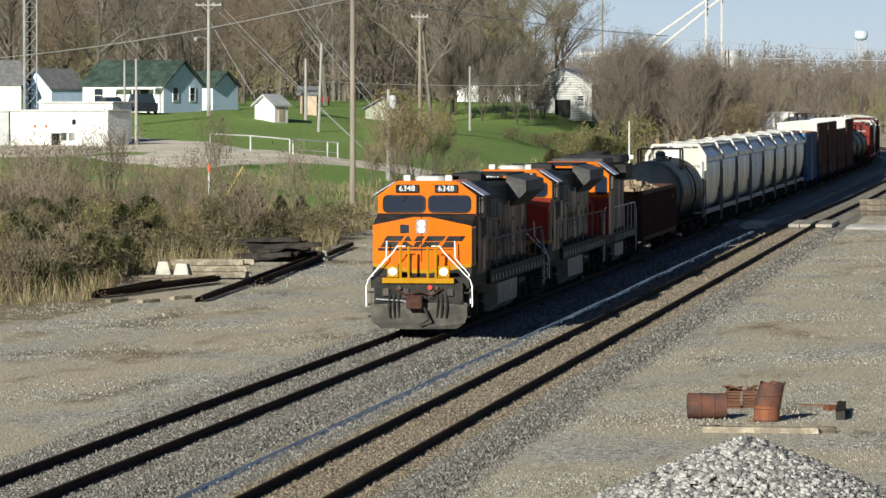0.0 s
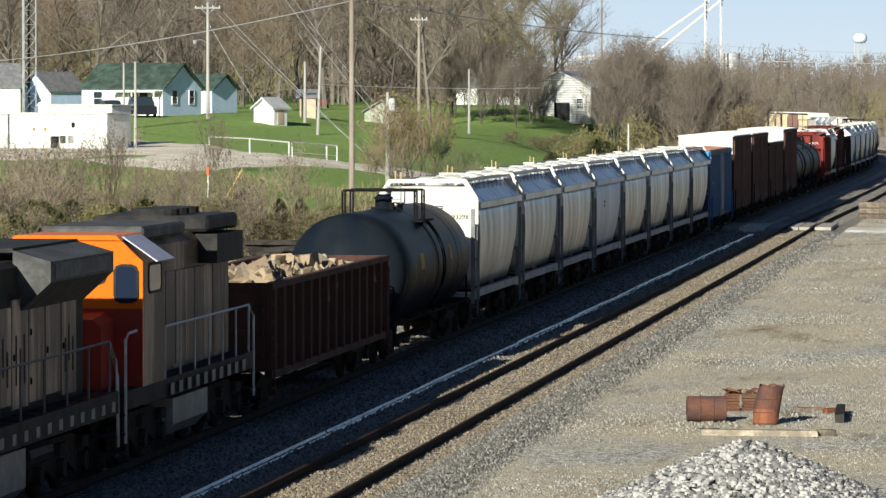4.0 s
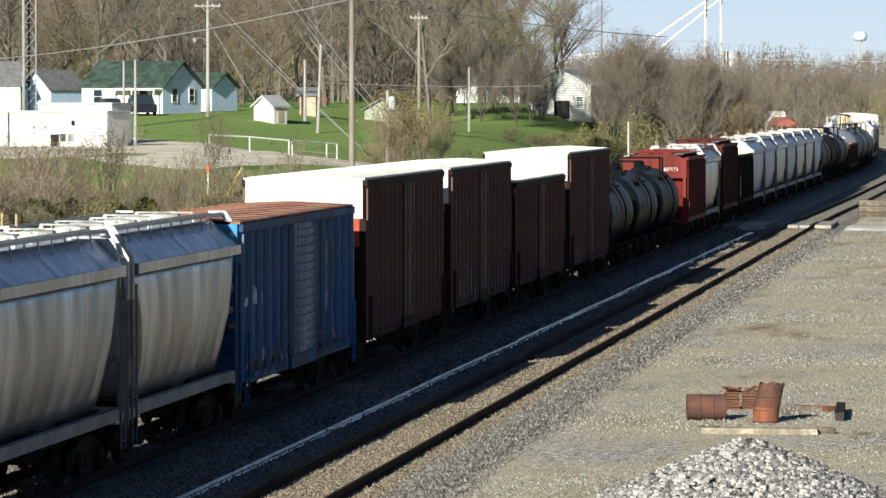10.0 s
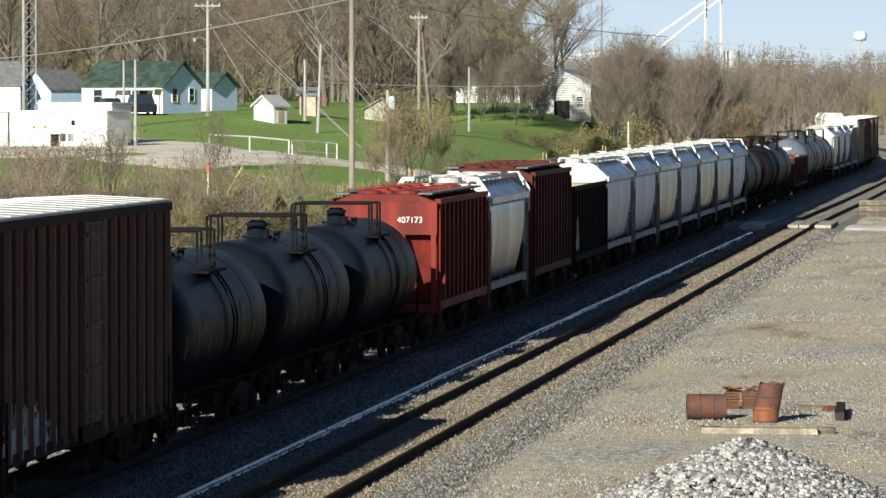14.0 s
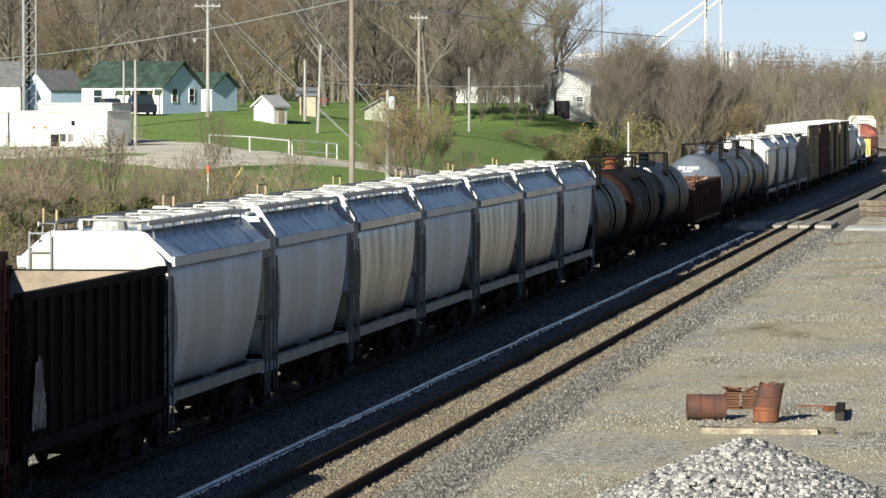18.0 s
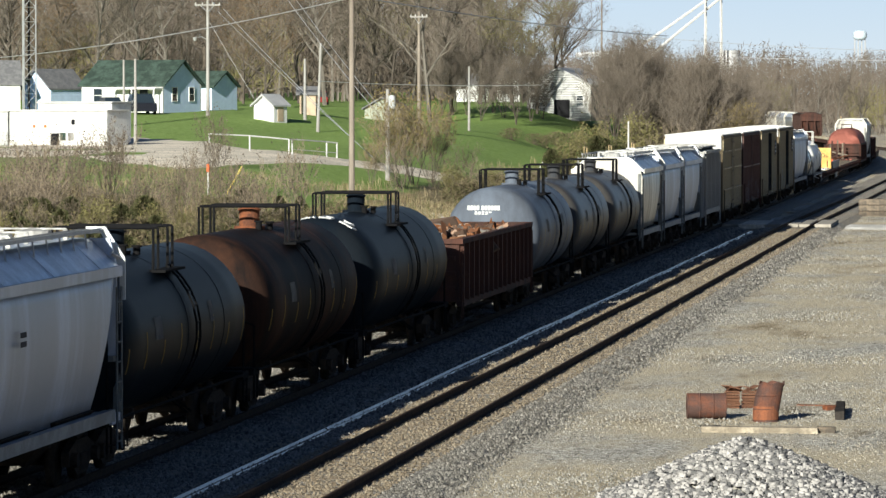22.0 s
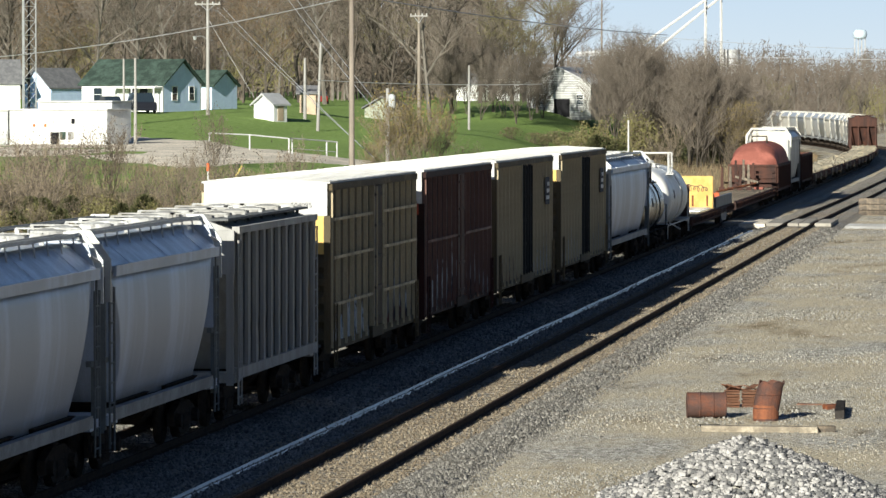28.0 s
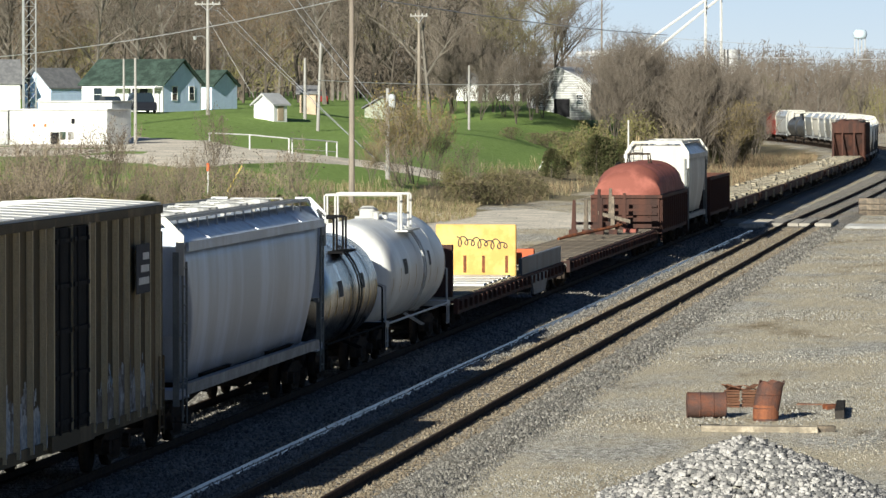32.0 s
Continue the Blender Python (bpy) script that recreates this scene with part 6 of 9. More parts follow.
blue_box = set_on(boxcar(16.2, "faded blue boxcar with graffiti and a rusty roof", B_blue, B_lblue, B_blue, 4.38, B_bluedoor, B_rustroof, 15, end_split=0.8, corrugated_door=True, posts=B_bpost, door_w=2.9), 325.3, 341.8)
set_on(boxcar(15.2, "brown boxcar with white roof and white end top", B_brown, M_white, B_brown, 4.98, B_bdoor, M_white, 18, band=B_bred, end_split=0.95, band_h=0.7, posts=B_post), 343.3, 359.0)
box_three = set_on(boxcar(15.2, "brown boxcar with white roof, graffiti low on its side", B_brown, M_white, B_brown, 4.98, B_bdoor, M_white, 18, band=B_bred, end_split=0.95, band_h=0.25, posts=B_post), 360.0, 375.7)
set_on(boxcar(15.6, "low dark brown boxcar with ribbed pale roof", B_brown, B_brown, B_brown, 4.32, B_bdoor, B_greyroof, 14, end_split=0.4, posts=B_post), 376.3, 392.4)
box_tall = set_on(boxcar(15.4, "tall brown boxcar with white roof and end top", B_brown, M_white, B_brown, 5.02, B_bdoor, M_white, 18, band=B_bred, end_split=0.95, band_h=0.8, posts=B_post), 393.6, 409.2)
for i in range(3):
    set_on(tank(12.1, "short black tank car with top rails", T_black, 1.40, 2.60), 409.6 + 12.25 * i, 409.6 + 12.25 * (i + 1))
red_hop = set_on(rib_hopper(11.7, "dark red ribbed covered hopper with red hatches", H_red, 4.25), 448.6, 460.8)
set_on(hopper(11.2, "grey covered hopper with rounded sides", H_tan, H_light, 4.5, depth=0.0), 461.0, 472.6)
set_on(rib_hopper(12.4, "dark red ribbed covered hopper with hatches", H_dkred, 4.6), 473.0, 485.8)
black_hop = set_on(rib_hopper(13.2, "black open hopper, empty, tan inside", H_black, 3.62, open_top=True), 486.2, 499.4)
hop_row(499.8, 12.35, [(H_blue, H_white, "pale blue-grey covered hopper with white plate end", {"depth": 0.0, "cage": "plate"}),
                       (H_blue, H_light, "pale blue-grey covered hopper with white roof frames", {"depth": 0.0}),
                       (H_tan, H_light, LAB_H, {}), (H_blue, H_light, "blue-grey covered hopper, smooth sides", {"depth": 0.006}),
                       (H_tan, H_light, LAB_H, {}), (H_grey, H_light, LAB_H, {}),
                       (H_blue, H_light, "blue-grey smooth covered hopper with white roof frames", {"depth": 0.004, "marks": M_mark_d})])
set_on(tank(15.2, "black tank car with tall manway dome", T_black, 1.48, 2.70, dome=0.6), 584.3, 600.0)
set_on(tank(15.4, "rusty brown-black tank car with top rails", T_brown, 1.50, 2.72, dome=0.6, dome_paint=M_rust), 600.2, 616.0)
tank_g = set_on(tank(16.6, "black tank car with white graffiti on top", T_black, 1.48, 2.70, dome=0.6), 616.4, 633.4)
for a0, zig in ((1.95, ((0, 0), (0, 1), (0.3, 0.45), (0.12, 0.5), (0.34, 0))), (1.70, ((0, 0.1), (0.05, 0.9), (0.12, 0.1))),
                (1.52, ((0, 0), (0.03, 1), (0.3, 0.6), (0.26, 0.15), (0, 0))), (1.20, ((0, 1), (0.3, 0.95), (0.02, 0.1), (0.36, 0.12), (0.45, 0.4)))):
    bm = B()
    tube(bm, [(1.545 * math.cos(a0 - 0.62 * u), -7.75 + 0.95 + 0.9 * v, 2.31 + 1.545 * math.sin(a0 - 0.62 * u)) for u, v in zig], 0.032, 4)
    part("graffiti_stroke", bm, M_mark_w, tank_g)
gon_two = set_on(gondola(19.0, "rusty brown gondola full of orange scrap metal", G_rust, 2.72, 16, S_scrap, 8), 634.6, 654.6)
set_on(tank(13.6, "pale grey tank car with white stencilled head", T_grey, 1.50, 2.72, dome=0.6, head_marks=M_mark_w), 654.9, 668.6)
set_on(tank(13.8, "dark grey tank car with top platform", T_dgrey, 1.48, 2.70, dome=0.6), 668.6, 682.6)
set_on(tank(13.6, "dark grey tank car streaked with grime", T_dgrey, 1.48, 2.70, dome=0.6), 682.8, 696.6)
set_on(hopper(10.6, "tan covered hopper with white plate end", H_tan, H_white, 4.55, cage="plate"), 696.9, 707.8)
set_on(hopper(11.2, "pale blue-grey covered hopper", H_blue, H_light, 4.5, depth=0.0), 708.2, 719.6)
set_on(hopper(11.6, "pale covered hopper with a silver sheen", H_blue, H_light, 4.5, depth=0.006), 719.9, 731.6)
set_on(rib_hopper(11.0, "grey ribbed covered hopper", H_rib, 4.35), 732.8, 744.2)
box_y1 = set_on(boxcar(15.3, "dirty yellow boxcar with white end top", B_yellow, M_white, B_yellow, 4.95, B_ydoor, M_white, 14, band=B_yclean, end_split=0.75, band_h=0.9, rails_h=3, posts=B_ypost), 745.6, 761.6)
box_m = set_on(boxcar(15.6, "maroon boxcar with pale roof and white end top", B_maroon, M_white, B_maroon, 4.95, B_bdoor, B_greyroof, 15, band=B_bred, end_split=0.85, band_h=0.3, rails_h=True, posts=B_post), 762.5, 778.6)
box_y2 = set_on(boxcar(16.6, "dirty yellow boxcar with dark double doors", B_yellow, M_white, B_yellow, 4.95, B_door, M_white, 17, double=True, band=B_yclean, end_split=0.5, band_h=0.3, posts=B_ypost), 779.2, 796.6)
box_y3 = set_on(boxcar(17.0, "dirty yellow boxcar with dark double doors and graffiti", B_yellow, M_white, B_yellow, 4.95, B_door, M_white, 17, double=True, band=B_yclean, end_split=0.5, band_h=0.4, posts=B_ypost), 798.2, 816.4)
set_on(hopper(18.4, "large pale blue-grey covered hopper, smooth sides", H_blue, H_light, 4.55, 3.95, depth=0.0, cage="frame", hatches=9), 817.6, 836.8)
set_on(tank(10.6, "small bare steel tank car", T_steel, 1.30, 2.45, dome=0.25), 836.8, 847.0)
set_on(tank(13.2, "clean white tank car with white top frame", T_white, 1.36, 2.58, dome=0.3, frame_paint=M_white, dome_paint=M_white, rail_h=0.62, platform=1.9), 847.0, 860.3)

G_pale = mat("graffiti_pale", (0.44, 0.46, 0.48), 0.6, 0, 0.5, 2.2, 0.02, 12, second=(0.15, 0.14, 0.135), amount=0.55)
G_blue = mat("graffiti_blue", (0.17, 0.25, 0.34), 0.6, 0, 0.5, 2.2, 0.02, 12, second=(0.46, 0.48, 0.49), amount=0.5)
G_dark = mat("graffiti_dark", (0.02, 0.022, 0.028), 0.6, 0, 0.4, 2, 0.02, second=(0.16, 0.045, 0.03), amount=0.35)
W_ = 1.562


def end_number(car, L, z, digits, x, size, material):
    """Road number on a boxcar's leading end."""
    part("digits", text_mesh(digits, size, material), None, car, m=pose(x, -L / 2 + 0.028, z, 90, 0, 0))


part("digits", text_mesh("407173", 0.24, M_mark_w), None, red_hop, m=pose(0.75, -5.76 - 0.04 - 0.018, 3.5, 90, 0, 0))
end_number(box_y1, 15.3, 4.32, "504095", 0.85, 0.17, M_mark_d)
end_number(box_three, 15.2, 3.77, "0557", 0.9, 0.2, M_mark_w)
end_number(box_tall, 15.4, 3.72, "20131", 0.75, 0.22, M_mark_w)
graffiti(blue_box, W_, -7.2, -5.2, 2.5, 3.1, M_mark_w, 1)
graffiti(blue_box, W_, 3.6, 4.9, 1.9, 4.0, G_pale, 2)
graffiti(blue_box, W_, -7.6, -1.6, 1.15, 1.7, G_pale, 3)
graffiti(box_three, W_, -6.8, -2.0, 1.02, 2.6, G_blue, 4)
graffiti(box_three, W_, 2.2, 6.5, 1.02, 2.4, G_pale, 5)
graffiti(box_tall, W_, -6.6, -4.6, 1.02, 2.6, G_pale, 6)
graffiti(black_hop, 1.558, -5.6, -4.5, 1.4, 3.2, G_pale, 41, 1.558)
graffiti(gon_two, 1.585, -3.5, 0.5, 1.1, 1.9, G_blue, 7, 1.456)
graffiti(box_y1, W_, 2.0, 6.8, 1.02, 2.8, G_pale, 8)
graffiti(box_m, W_, -6.8, -1.5, 1.02, 2.6, G_blue, 9)
graffiti(box_m, W_, 2.0, 6.8, 1.02, 2.6, G_pale, 10)
graffiti(box_y2, W_, -7.2, -2.4, 1.02, 2.6, G_pale, 11)
graffiti(box_y2, W_, 3.0, 7.4, 1.02, 2.8, G_pale, 12)
graffiti(box_y3, W_, -7.6, -2.2, 1.02, 2.8, G_pale, 13)
graffiti(box_y3, W_, 2.4, 7.6, 1.02, 2.6, G_blue, 14)


for car_, rows_ in ((box_m, ((-7.2, 7.2, 2.7, G_pale, 21), (-5.5, 6.0, 2.1, G_dark, 22))), (box_y1, ((-7.0, -1.4, 2.3, G_blue, 23), (1.6, 7.0, 1.9, G_dark, 24))),
                    (box_y2, ((-7.6, -1.9, 2.2, G_dark, 25), (2.2, 7.8, 2.3, G_blue, 26))), (box_y3, ((-7.8, -1.9, 2.6, G_blue, 27), (2.0, 7.9, 2.4, G_pale, 28))),
                    (box_three, ((-6.9, 6.9, 1.7, G_pale, 29),)), (box_tall, ((-6.9, -2.5, 1.9, G_blue, 30),)), (blue_box, ((-7.7, 7.6, 1.75, G_pale, 31), (-7.7, 7.6, 1.6, G_dark, 32)))):
    for k_, (ya_, yb_, zt_, m_, seed_) in enumerate(rows_):
        graffiti(car_, W_ + 0.005 * (k_ + 1), ya_, yb_, 0.98, zt_, m_, seed_, 1.464 + 0.005 * (k_ + 1))


def badge(car, y, z, s):
    """White blocks on a dark square, high on a boxcar side."""
    bm = B()
    box(bm, W_, W_ + 0.01, y - s, y + s, z - s * 0.7, z + s * 0.7)
    pl = part("badge", bm, M_mark_d, car)
    bm = B()
    for i in range(3):
        box(bm, W_ + 0.011, W_ + 0.02, y - s * 0.7 + 0.3 * s * i, y + s * 0.8, z - s * 0.45 + 0.35 * s * i, z - s * 0.25 + 0.35 * s * i)
    part("badge_mark", bm, M_mark_w, pl)


badge(box_y2, 6.2, 3.7, 0.65)
badge(box_y3, 6.4, 3.7, 0.65)


# ---------------------------------------------------------------- flat cars and the tail of the train
def bulk_flat():
    """Low flat car with a yellow bulkhead panel, then a grey end well."""
    car = flatcar(30.4, "long low flat car with yellow bulkhead and grey end ramp", G_rust, M_lumber, 1.05)
    bm = B()
    box(bm, -1.3, 1.3, 1.4, 1.6, 1.06, 2.75)
    bev(bm, 0.03)
    part("bulkhead", bm, M_bulk, car, "yellow steel bulkhead with scrawled graffiti")
    bm = B()
    pts = []
    for i in range(90):
        pts.append((-0.62 + 0.0185 * i + 0.10 * math.sin(i * 0.55), 2.22 - 0.0016 * i + (0.13 + 0.05 * math.sin(i * 0.21)) * math.cos(i * 0.55)))
    tube(bm, [(x, 1.385, z) for x, z in pts], 0.018, 4)
    part("graffiti", bm, M_mark_d, car)
    for x in (-0.35, 0.25, 1.0):
        bm = B()
        box(bm, x - 0.05, x + 0.05, 1.392, 1.399, 1.2, 1.75)
        part("rust_streak", bm, M_rust, car)
    bm = B()
    box(bm, -1.25, 1.25, -14.6, -14.3, 1.1, 2.6)
    part("bulkhead", bm, G_rust, car)
    for q in range(6):
        bm = B()
        box(bm, -1.2, 1.2, -6.5 + 1.25 * q, -5.6 + 1.25 * q, 1.09, 1.16)
        part("steel_plate", bm, H_light, car)
    for x in (-1.32, 1.32):
        bm = B()
        box(bm, x - 0.06, x + 0.06, 2.5, 14.8, 0.95, 1.62)
        part("side_wall", bm, T_grey, car)
    for y in (4.2, 8.0):
        bm = B()
        box(bm, -1.15, 1.15, y, y + 0.35, 1.35, 1.75)
        part("cross_beam", bm, M_org2, car)
    bm = B()
    extrude_poly(bm, [(5.0, 0.35), (8.5, 0.35), (9.4, 1.0), (4.2, 1.0)], 0, 1.42, 1.5)
    part("side_skirt", bm, T_grey, car)
    return car


M_org2 = mat("orange_red_beam", (0.55, 0.13, 0.06), 0.6, 0, 0.2, 2, 0.05)


def stake_flat():
    car = flatcar(38.0, "long flat car with wooden stakes and steel racks", G_rust, M_tie, 1.05)
    for i, (x, y, h) in enumerate(((-1.25, 9.6, 1.45), (-0.72, 9.8, 1.5), (-0.18, 10.0, 1.55), (0.36, 10.2, 1.6), (-0.95, 17.4, 1.75), (-0.40, 17.5, 1.8), (0.15, 17.4, 1.6))):
        bm = B()
        loft(bm, [[(x - 0.10, y - 0.11, 1.08), (x + 0.10, y - 0.11, 1.08), (x + 0.10, y + 0.11, 1.08), (x - 0.10, y + 0.11, 1.08)],
                  [(x - 0.05, y - 0.08, 1.08 + h), (x + 0.07, y - 0.08, 1.08 + h), (x + 0.07, y + 0.08, 1.08 + h), (x - 0.05, y + 0.08, 1.08 + h)]])
        bmesh.ops.recalc_face_normals(bm, faces=bm.faces[:])
        st = part("stake", bm, M_tie if i % 2 else G_rust, car)
        st.matrix_basis = pose(0, 0, 0, 0, (-1) ** i * 0.7, 0)
        bm = B()
        box(bm, x - 0.17, x + 0.17, y - 0.18, y + 0.18, 1.08, 1.32)
        part("stake_foot", bm, G_rust, car)
    bm = B()
    box(bm, -1.3, 0.6, 10.3, 10.42, 1.5, 1.62)
    part("rack_bar", bm, G_rust, car)
    bm = B()
    loft(bm, [[(-0.9, 16.9, 1.75), (-0.9, 17.05, 1.75), (-0.9, 17.05, 1.9), (-0.9, 16.9, 1.9)], [(0.6, 15.6, 1.42), (0.6, 15.75, 1.42), (0.6, 15.75, 1.57), (0.6, 15.6, 1.57)]])
    bmesh.ops.recalc_face_normals(bm, faces=bm.faces[:])
    part("loose_board", bm, M_tie, car)
    bm = B()
    for y, z in ((1, 1.2), (3.5, 1.2)):
        tube(bm, [(-1.0, y, z), (1.0, y + 3.5, z + 0.4)], 0.06, 6)
    part("loose_pipe", bm, M_rust, car)
    bm = B()
    box(bm, 0.5, 1.1, 13.2, 13.8, 1.1, 1.25)
    part("red_bag", bm, M_tarp, car)
    for q in range(4):
        bm = B()
        box(bm, -1.3, 1.3, 18.2, 18.35, 1.15 + 0.28 * q, 1.32 + 0.28 * q)
        part("end_plank", bm, G_rust, car)
    return car


def cover_car():
    """Coil car: ribbed trough with a rounded red cover and lifting loops."""
    car = gondola(15.4, "brown coil car with a rounded red cover", G_rust, 2.45, 13)
    bm = B()
    rings = []
    for y in np.linspace(-7.0, 7.0, 41):
        e = max(0.0, abs(y) - 5.2) / 1.8
        hh = 1.38 * math.sqrt(max(0.02, 1 - 0.75 * e ** 2.0))
        wv = 1 + 0.035 * math.cos(y * 4.5)
        rings.append([(1.42 * math.cos(a) * wv, y, 2.5 + hh * wv * math.sin(a) ** 0.72) for a in np.linspace(0.0, math.pi, 15)])
    loft(bm, rings, caps=True, closed=False)
    bmesh.ops.recalc_face_normals(bm, faces=bm.faces[:])
    part("cover", bm, M_tarp, car, "rounded dull red metal cover", smooth=True)
    for y in (-1.6, -0.4):
        bm = B()
        tube(bm, [(-0.5, y, 3.75), (-0.45, y, 4.25), (0.45, y, 4.25), (0.5, y, 3.75)], 0.05, 6)
        part("lifting_loop", bm, M_under, car)
    return car


def lumber_flat(L, seed):
    car = flatcar(L, "long flat car decked with weathered planks", G_rust, M_lumber, 1.12, "plank flat cars")
    rnd = random.Random(seed)
    for i in range(26):
        bm = B()
        y = rnd.uniform(-L / 2 + 1.5, L / 2 - 1.5)
        x = rnd.choice((-1.1, 1.1, rnd.uniform(-1, 1)))
        l = rnd.uniform(0.5, 2.2)
        box(bm, x - 0.12, x + 0.12, y - l / 2, y + l / 2, 1.16, 1.16 + rnd.uniform(0.04, 0.13))
        part("dunnage", bm, M_lumber, car)
    for y in (-L * 0.3, 0, L * 0.3):
        bm = B()
        box(bm, 1.45, 1.55, y - 0.15, y + 0.15, 0.55, 1.05)
        part("winch", bm, M_lumber, car)
    return car


set_on(bulk_flat(), 860.6, 892.4)
set_on(stake_flat(), 892.8, 932.0)
set_on(cover_car(), 932.2, 948.4)
set_on(hopper(12.6, "white covered hopper with white end frame", H_white, H_white, 4.75, 4.0, depth=0.01), 949.0, 961.9)
set_on(gondola(15.4, "dark rusty empty gondola", G_rust, 2.7, 14), 962.2, 978.2)
set_on(lumber_flat(27.0, 1), 978.6, 1006.0)
set_on(lumber_flat(27.0, 2), 1006.4, 1033.8)
set_on(lumber_flat(27.0, 3), 1034.2, 1061.6)
set_on(lumber_flat(27.0, 4), 1062.0, 1089.4)
for i_ in range(3):
    set_on(lumber_flat(26.0, 5 + i_), 1089.8 + 26.4 * i_, 1116.0 + 26.4 * i_)
set_on(rib_hopper(13.4, "brown ribbed hopper with open bays", G_rust, 4.5), 1169.4, 1183.4)
FAR = {"depth": 0.0, "walkway": False, "hatches": 2}
hop_row(1183.6, 12.9, [((H_tan, H_light, H_white)[k_ % 3], H_white, "pale covered hopper far back in the train", FAR) for k_ in range(16)])
for s_ in (1390.4, 1404.6):
    set_on(tank(13.6, "dark grey tank car far back in the train", T_dgrey, 1.45, 2.66, dome=0.5), s_, s_ + 13.8)
set_on(hopper(16.8, "pale blue-grey covered hopper far back in the train", H_light, H_white, 4.7, **FAR), 1419.0, 1436.0)
set_on(rib_hopper(12.0, "red ribbed covered hopper", H_red, 4.4, hatches=2), 1436.4, 1448.6)
for s_ in (1449.0, 1462.8):
    set_on(tank(13.4, "dark grey tank car far back in the train", T_dgrey, 1.48, 2.70, dome=0.5), s_, s_ + 13.6)
hop_row(1476.8, 13.2, [(H_white, H_white, "white covered hopper far back in the train", FAR)] * 4)


# ---------------------------------------------------------------- trees
def grow(seed, height, spread=0.55, levels=4, first=0.25, kids=(7, 5, 4, 4), lean=0.0, stems=1, thin=1.0, droop=0.0):
    """A bare tree: limbs as tapered prisms. Returns (limb verts, faces), (twig verts, faces) and twig tips."""
    rnd = random.Random(seed)
    wood, twig, tips = ([], []), ([], []), []

    def prism(store, a, b, ra, rb):
        d = (b - a)
        d = d.normalized() if d.length > 1e-6 else Vector((0, 0, 1))
        u = d.cross(Vector((0.3, 0.7, 0.2))).normalized()
        w = d.cross(u)
        n0 = len(store[0])
        k = 5 if ra > 0.06 else 3
        for p, r in ((a, ra), (b, rb)):
            for j in range(k):
                q = 2 * math.pi * j / k
                store[0].append(p + r * (math.cos(q) * u + math.sin(q) * w))
        for j in range(k):
            store[1].append((n0 + j, n0 + (j + 1) % k, n0 + k + (j + 1) % k, n0 + k + j))

    def branch(p, d, length, r, level):
        n = 5 if level == 0 else (3 if level < 3 else 2)
        pts = [p]
        dd = d.copy()
        for i in range(n):
            dd = (dd + Vector((rnd.uniform(-1, 1), rnd.uniform(-1, 1), rnd.uniform(-0.5, 0.9) - droop * level * 0.3)) * (0.10 + 0.07 * level)).normalized()
            pts.append(pts[-1] + dd * length / n)
        store = wood if level < 2 else twig
        for i in range(n):
            prism(store, pts[i], pts[i + 1], r * (1 - 0.75 * i / n), r * (1 - 0.75 * (i + 1) / n))
        if level >= levels - 1:
            tips.extend(pts[1:])
        if level == levels:
            return
        kk = kids[min(level, len(kids) - 1)]
        for i in range(kk):
            f = (first if level == 0 else 0.15) + (1 - (first if level == 0 else 0.15)) * (i + rnd.random()) / kk
            q = f * n
            j = min(n - 1, int(q))
            base = pts[j].lerp(pts[j + 1], q - j)
            az = rnd.uniform(0, 2 * math.pi)
            side = Vector((math.cos(az), math.sin(az), rnd.uniform(0.1, 0.8)))
            nd = (dd * (1 - spread) + side * spread * 1.3).normalized()
            branch(base, nd, length * rnd.uniform(0.42, 0.68) * (1 - 0.3 * f), max(r * (0.62 - 0.3 * f), 0.013 * thin), level + 1)

    for s in range(stems):
        a = rnd.uniform(0, 6.28)
        tilt = 0.0 if stems == 1 else rnd.uniform(0.1, 0.45)
        branch(Vector((tilt * math.cos(a), tilt * math.sin(a), 0)) * 0.6, Vector((math.cos(a) * tilt + lean, math.sin(a) * tilt, 1)).normalized(),
               height * rnd.uniform(0.62, 0.75), height * 0.0135 * thin / (stems ** 0.3), 0)
    return wood, twig, tips, rnd


def py_mesh(name, verts, faces, material):
    me = bpy.data.meshes.new(name)
    me.from_pydata([tuple(v) for v in verts], [], faces)
    me.materials.append(material)
    return me


M_bark = mat("bark", (0.115, 0.098, 0.081), 0.9, 0, 0.35, 3, 0.3, 20)
M_palebark = mat("pale_bark", (0.186, 0.167, 0.143), 0.9, 0, 0.3, 2, 0.3, 20)


def bud_mat(name, colors):
    m = island_mat(name, colors, 0.9, 0.0, 5)
    return m


M_twig_brown = bud_mat("twigs_brown", [(0.105, 0.09, 0.075), (0.15, 0.125, 0.10), (0.19, 0.165, 0.14)])
M_bud_rust = bud_mat("buds_rust", [(0.13, 0.085, 0.05), (0.18, 0.12, 0.07), (0.15, 0.105, 0.065)])
M_bud_olive = bud_mat("buds_olive", [(0.13, 0.12, 0.05), (0.18, 0.165, 0.07), (0.15, 0.13, 0.065)])
M_bud_yellow = bud_mat("buds_yellow_green", [(0.19, 0.155, 0.06), (0.24, 0.185, 0.08), (0.16, 0.125, 0.06)])
M_bud_brown = bud_mat("buds_brown", [(0.105, 0.085, 0.068), (0.14, 0.115, 0.093), (0.085, 0.07, 0.057)])
M_cedar = bud_mat("cedar_green", [(0.030, 0.038, 0.016), (0.055, 0.062, 0.026), (0.085, 0.085, 0.040), (0.10, 0.085, 0.05)])


M_twig_tan = bud_mat("twigs_tan", [(0.16, 0.13, 0.093), (0.225, 0.18, 0.13), (0.19, 0.155, 0.115)])


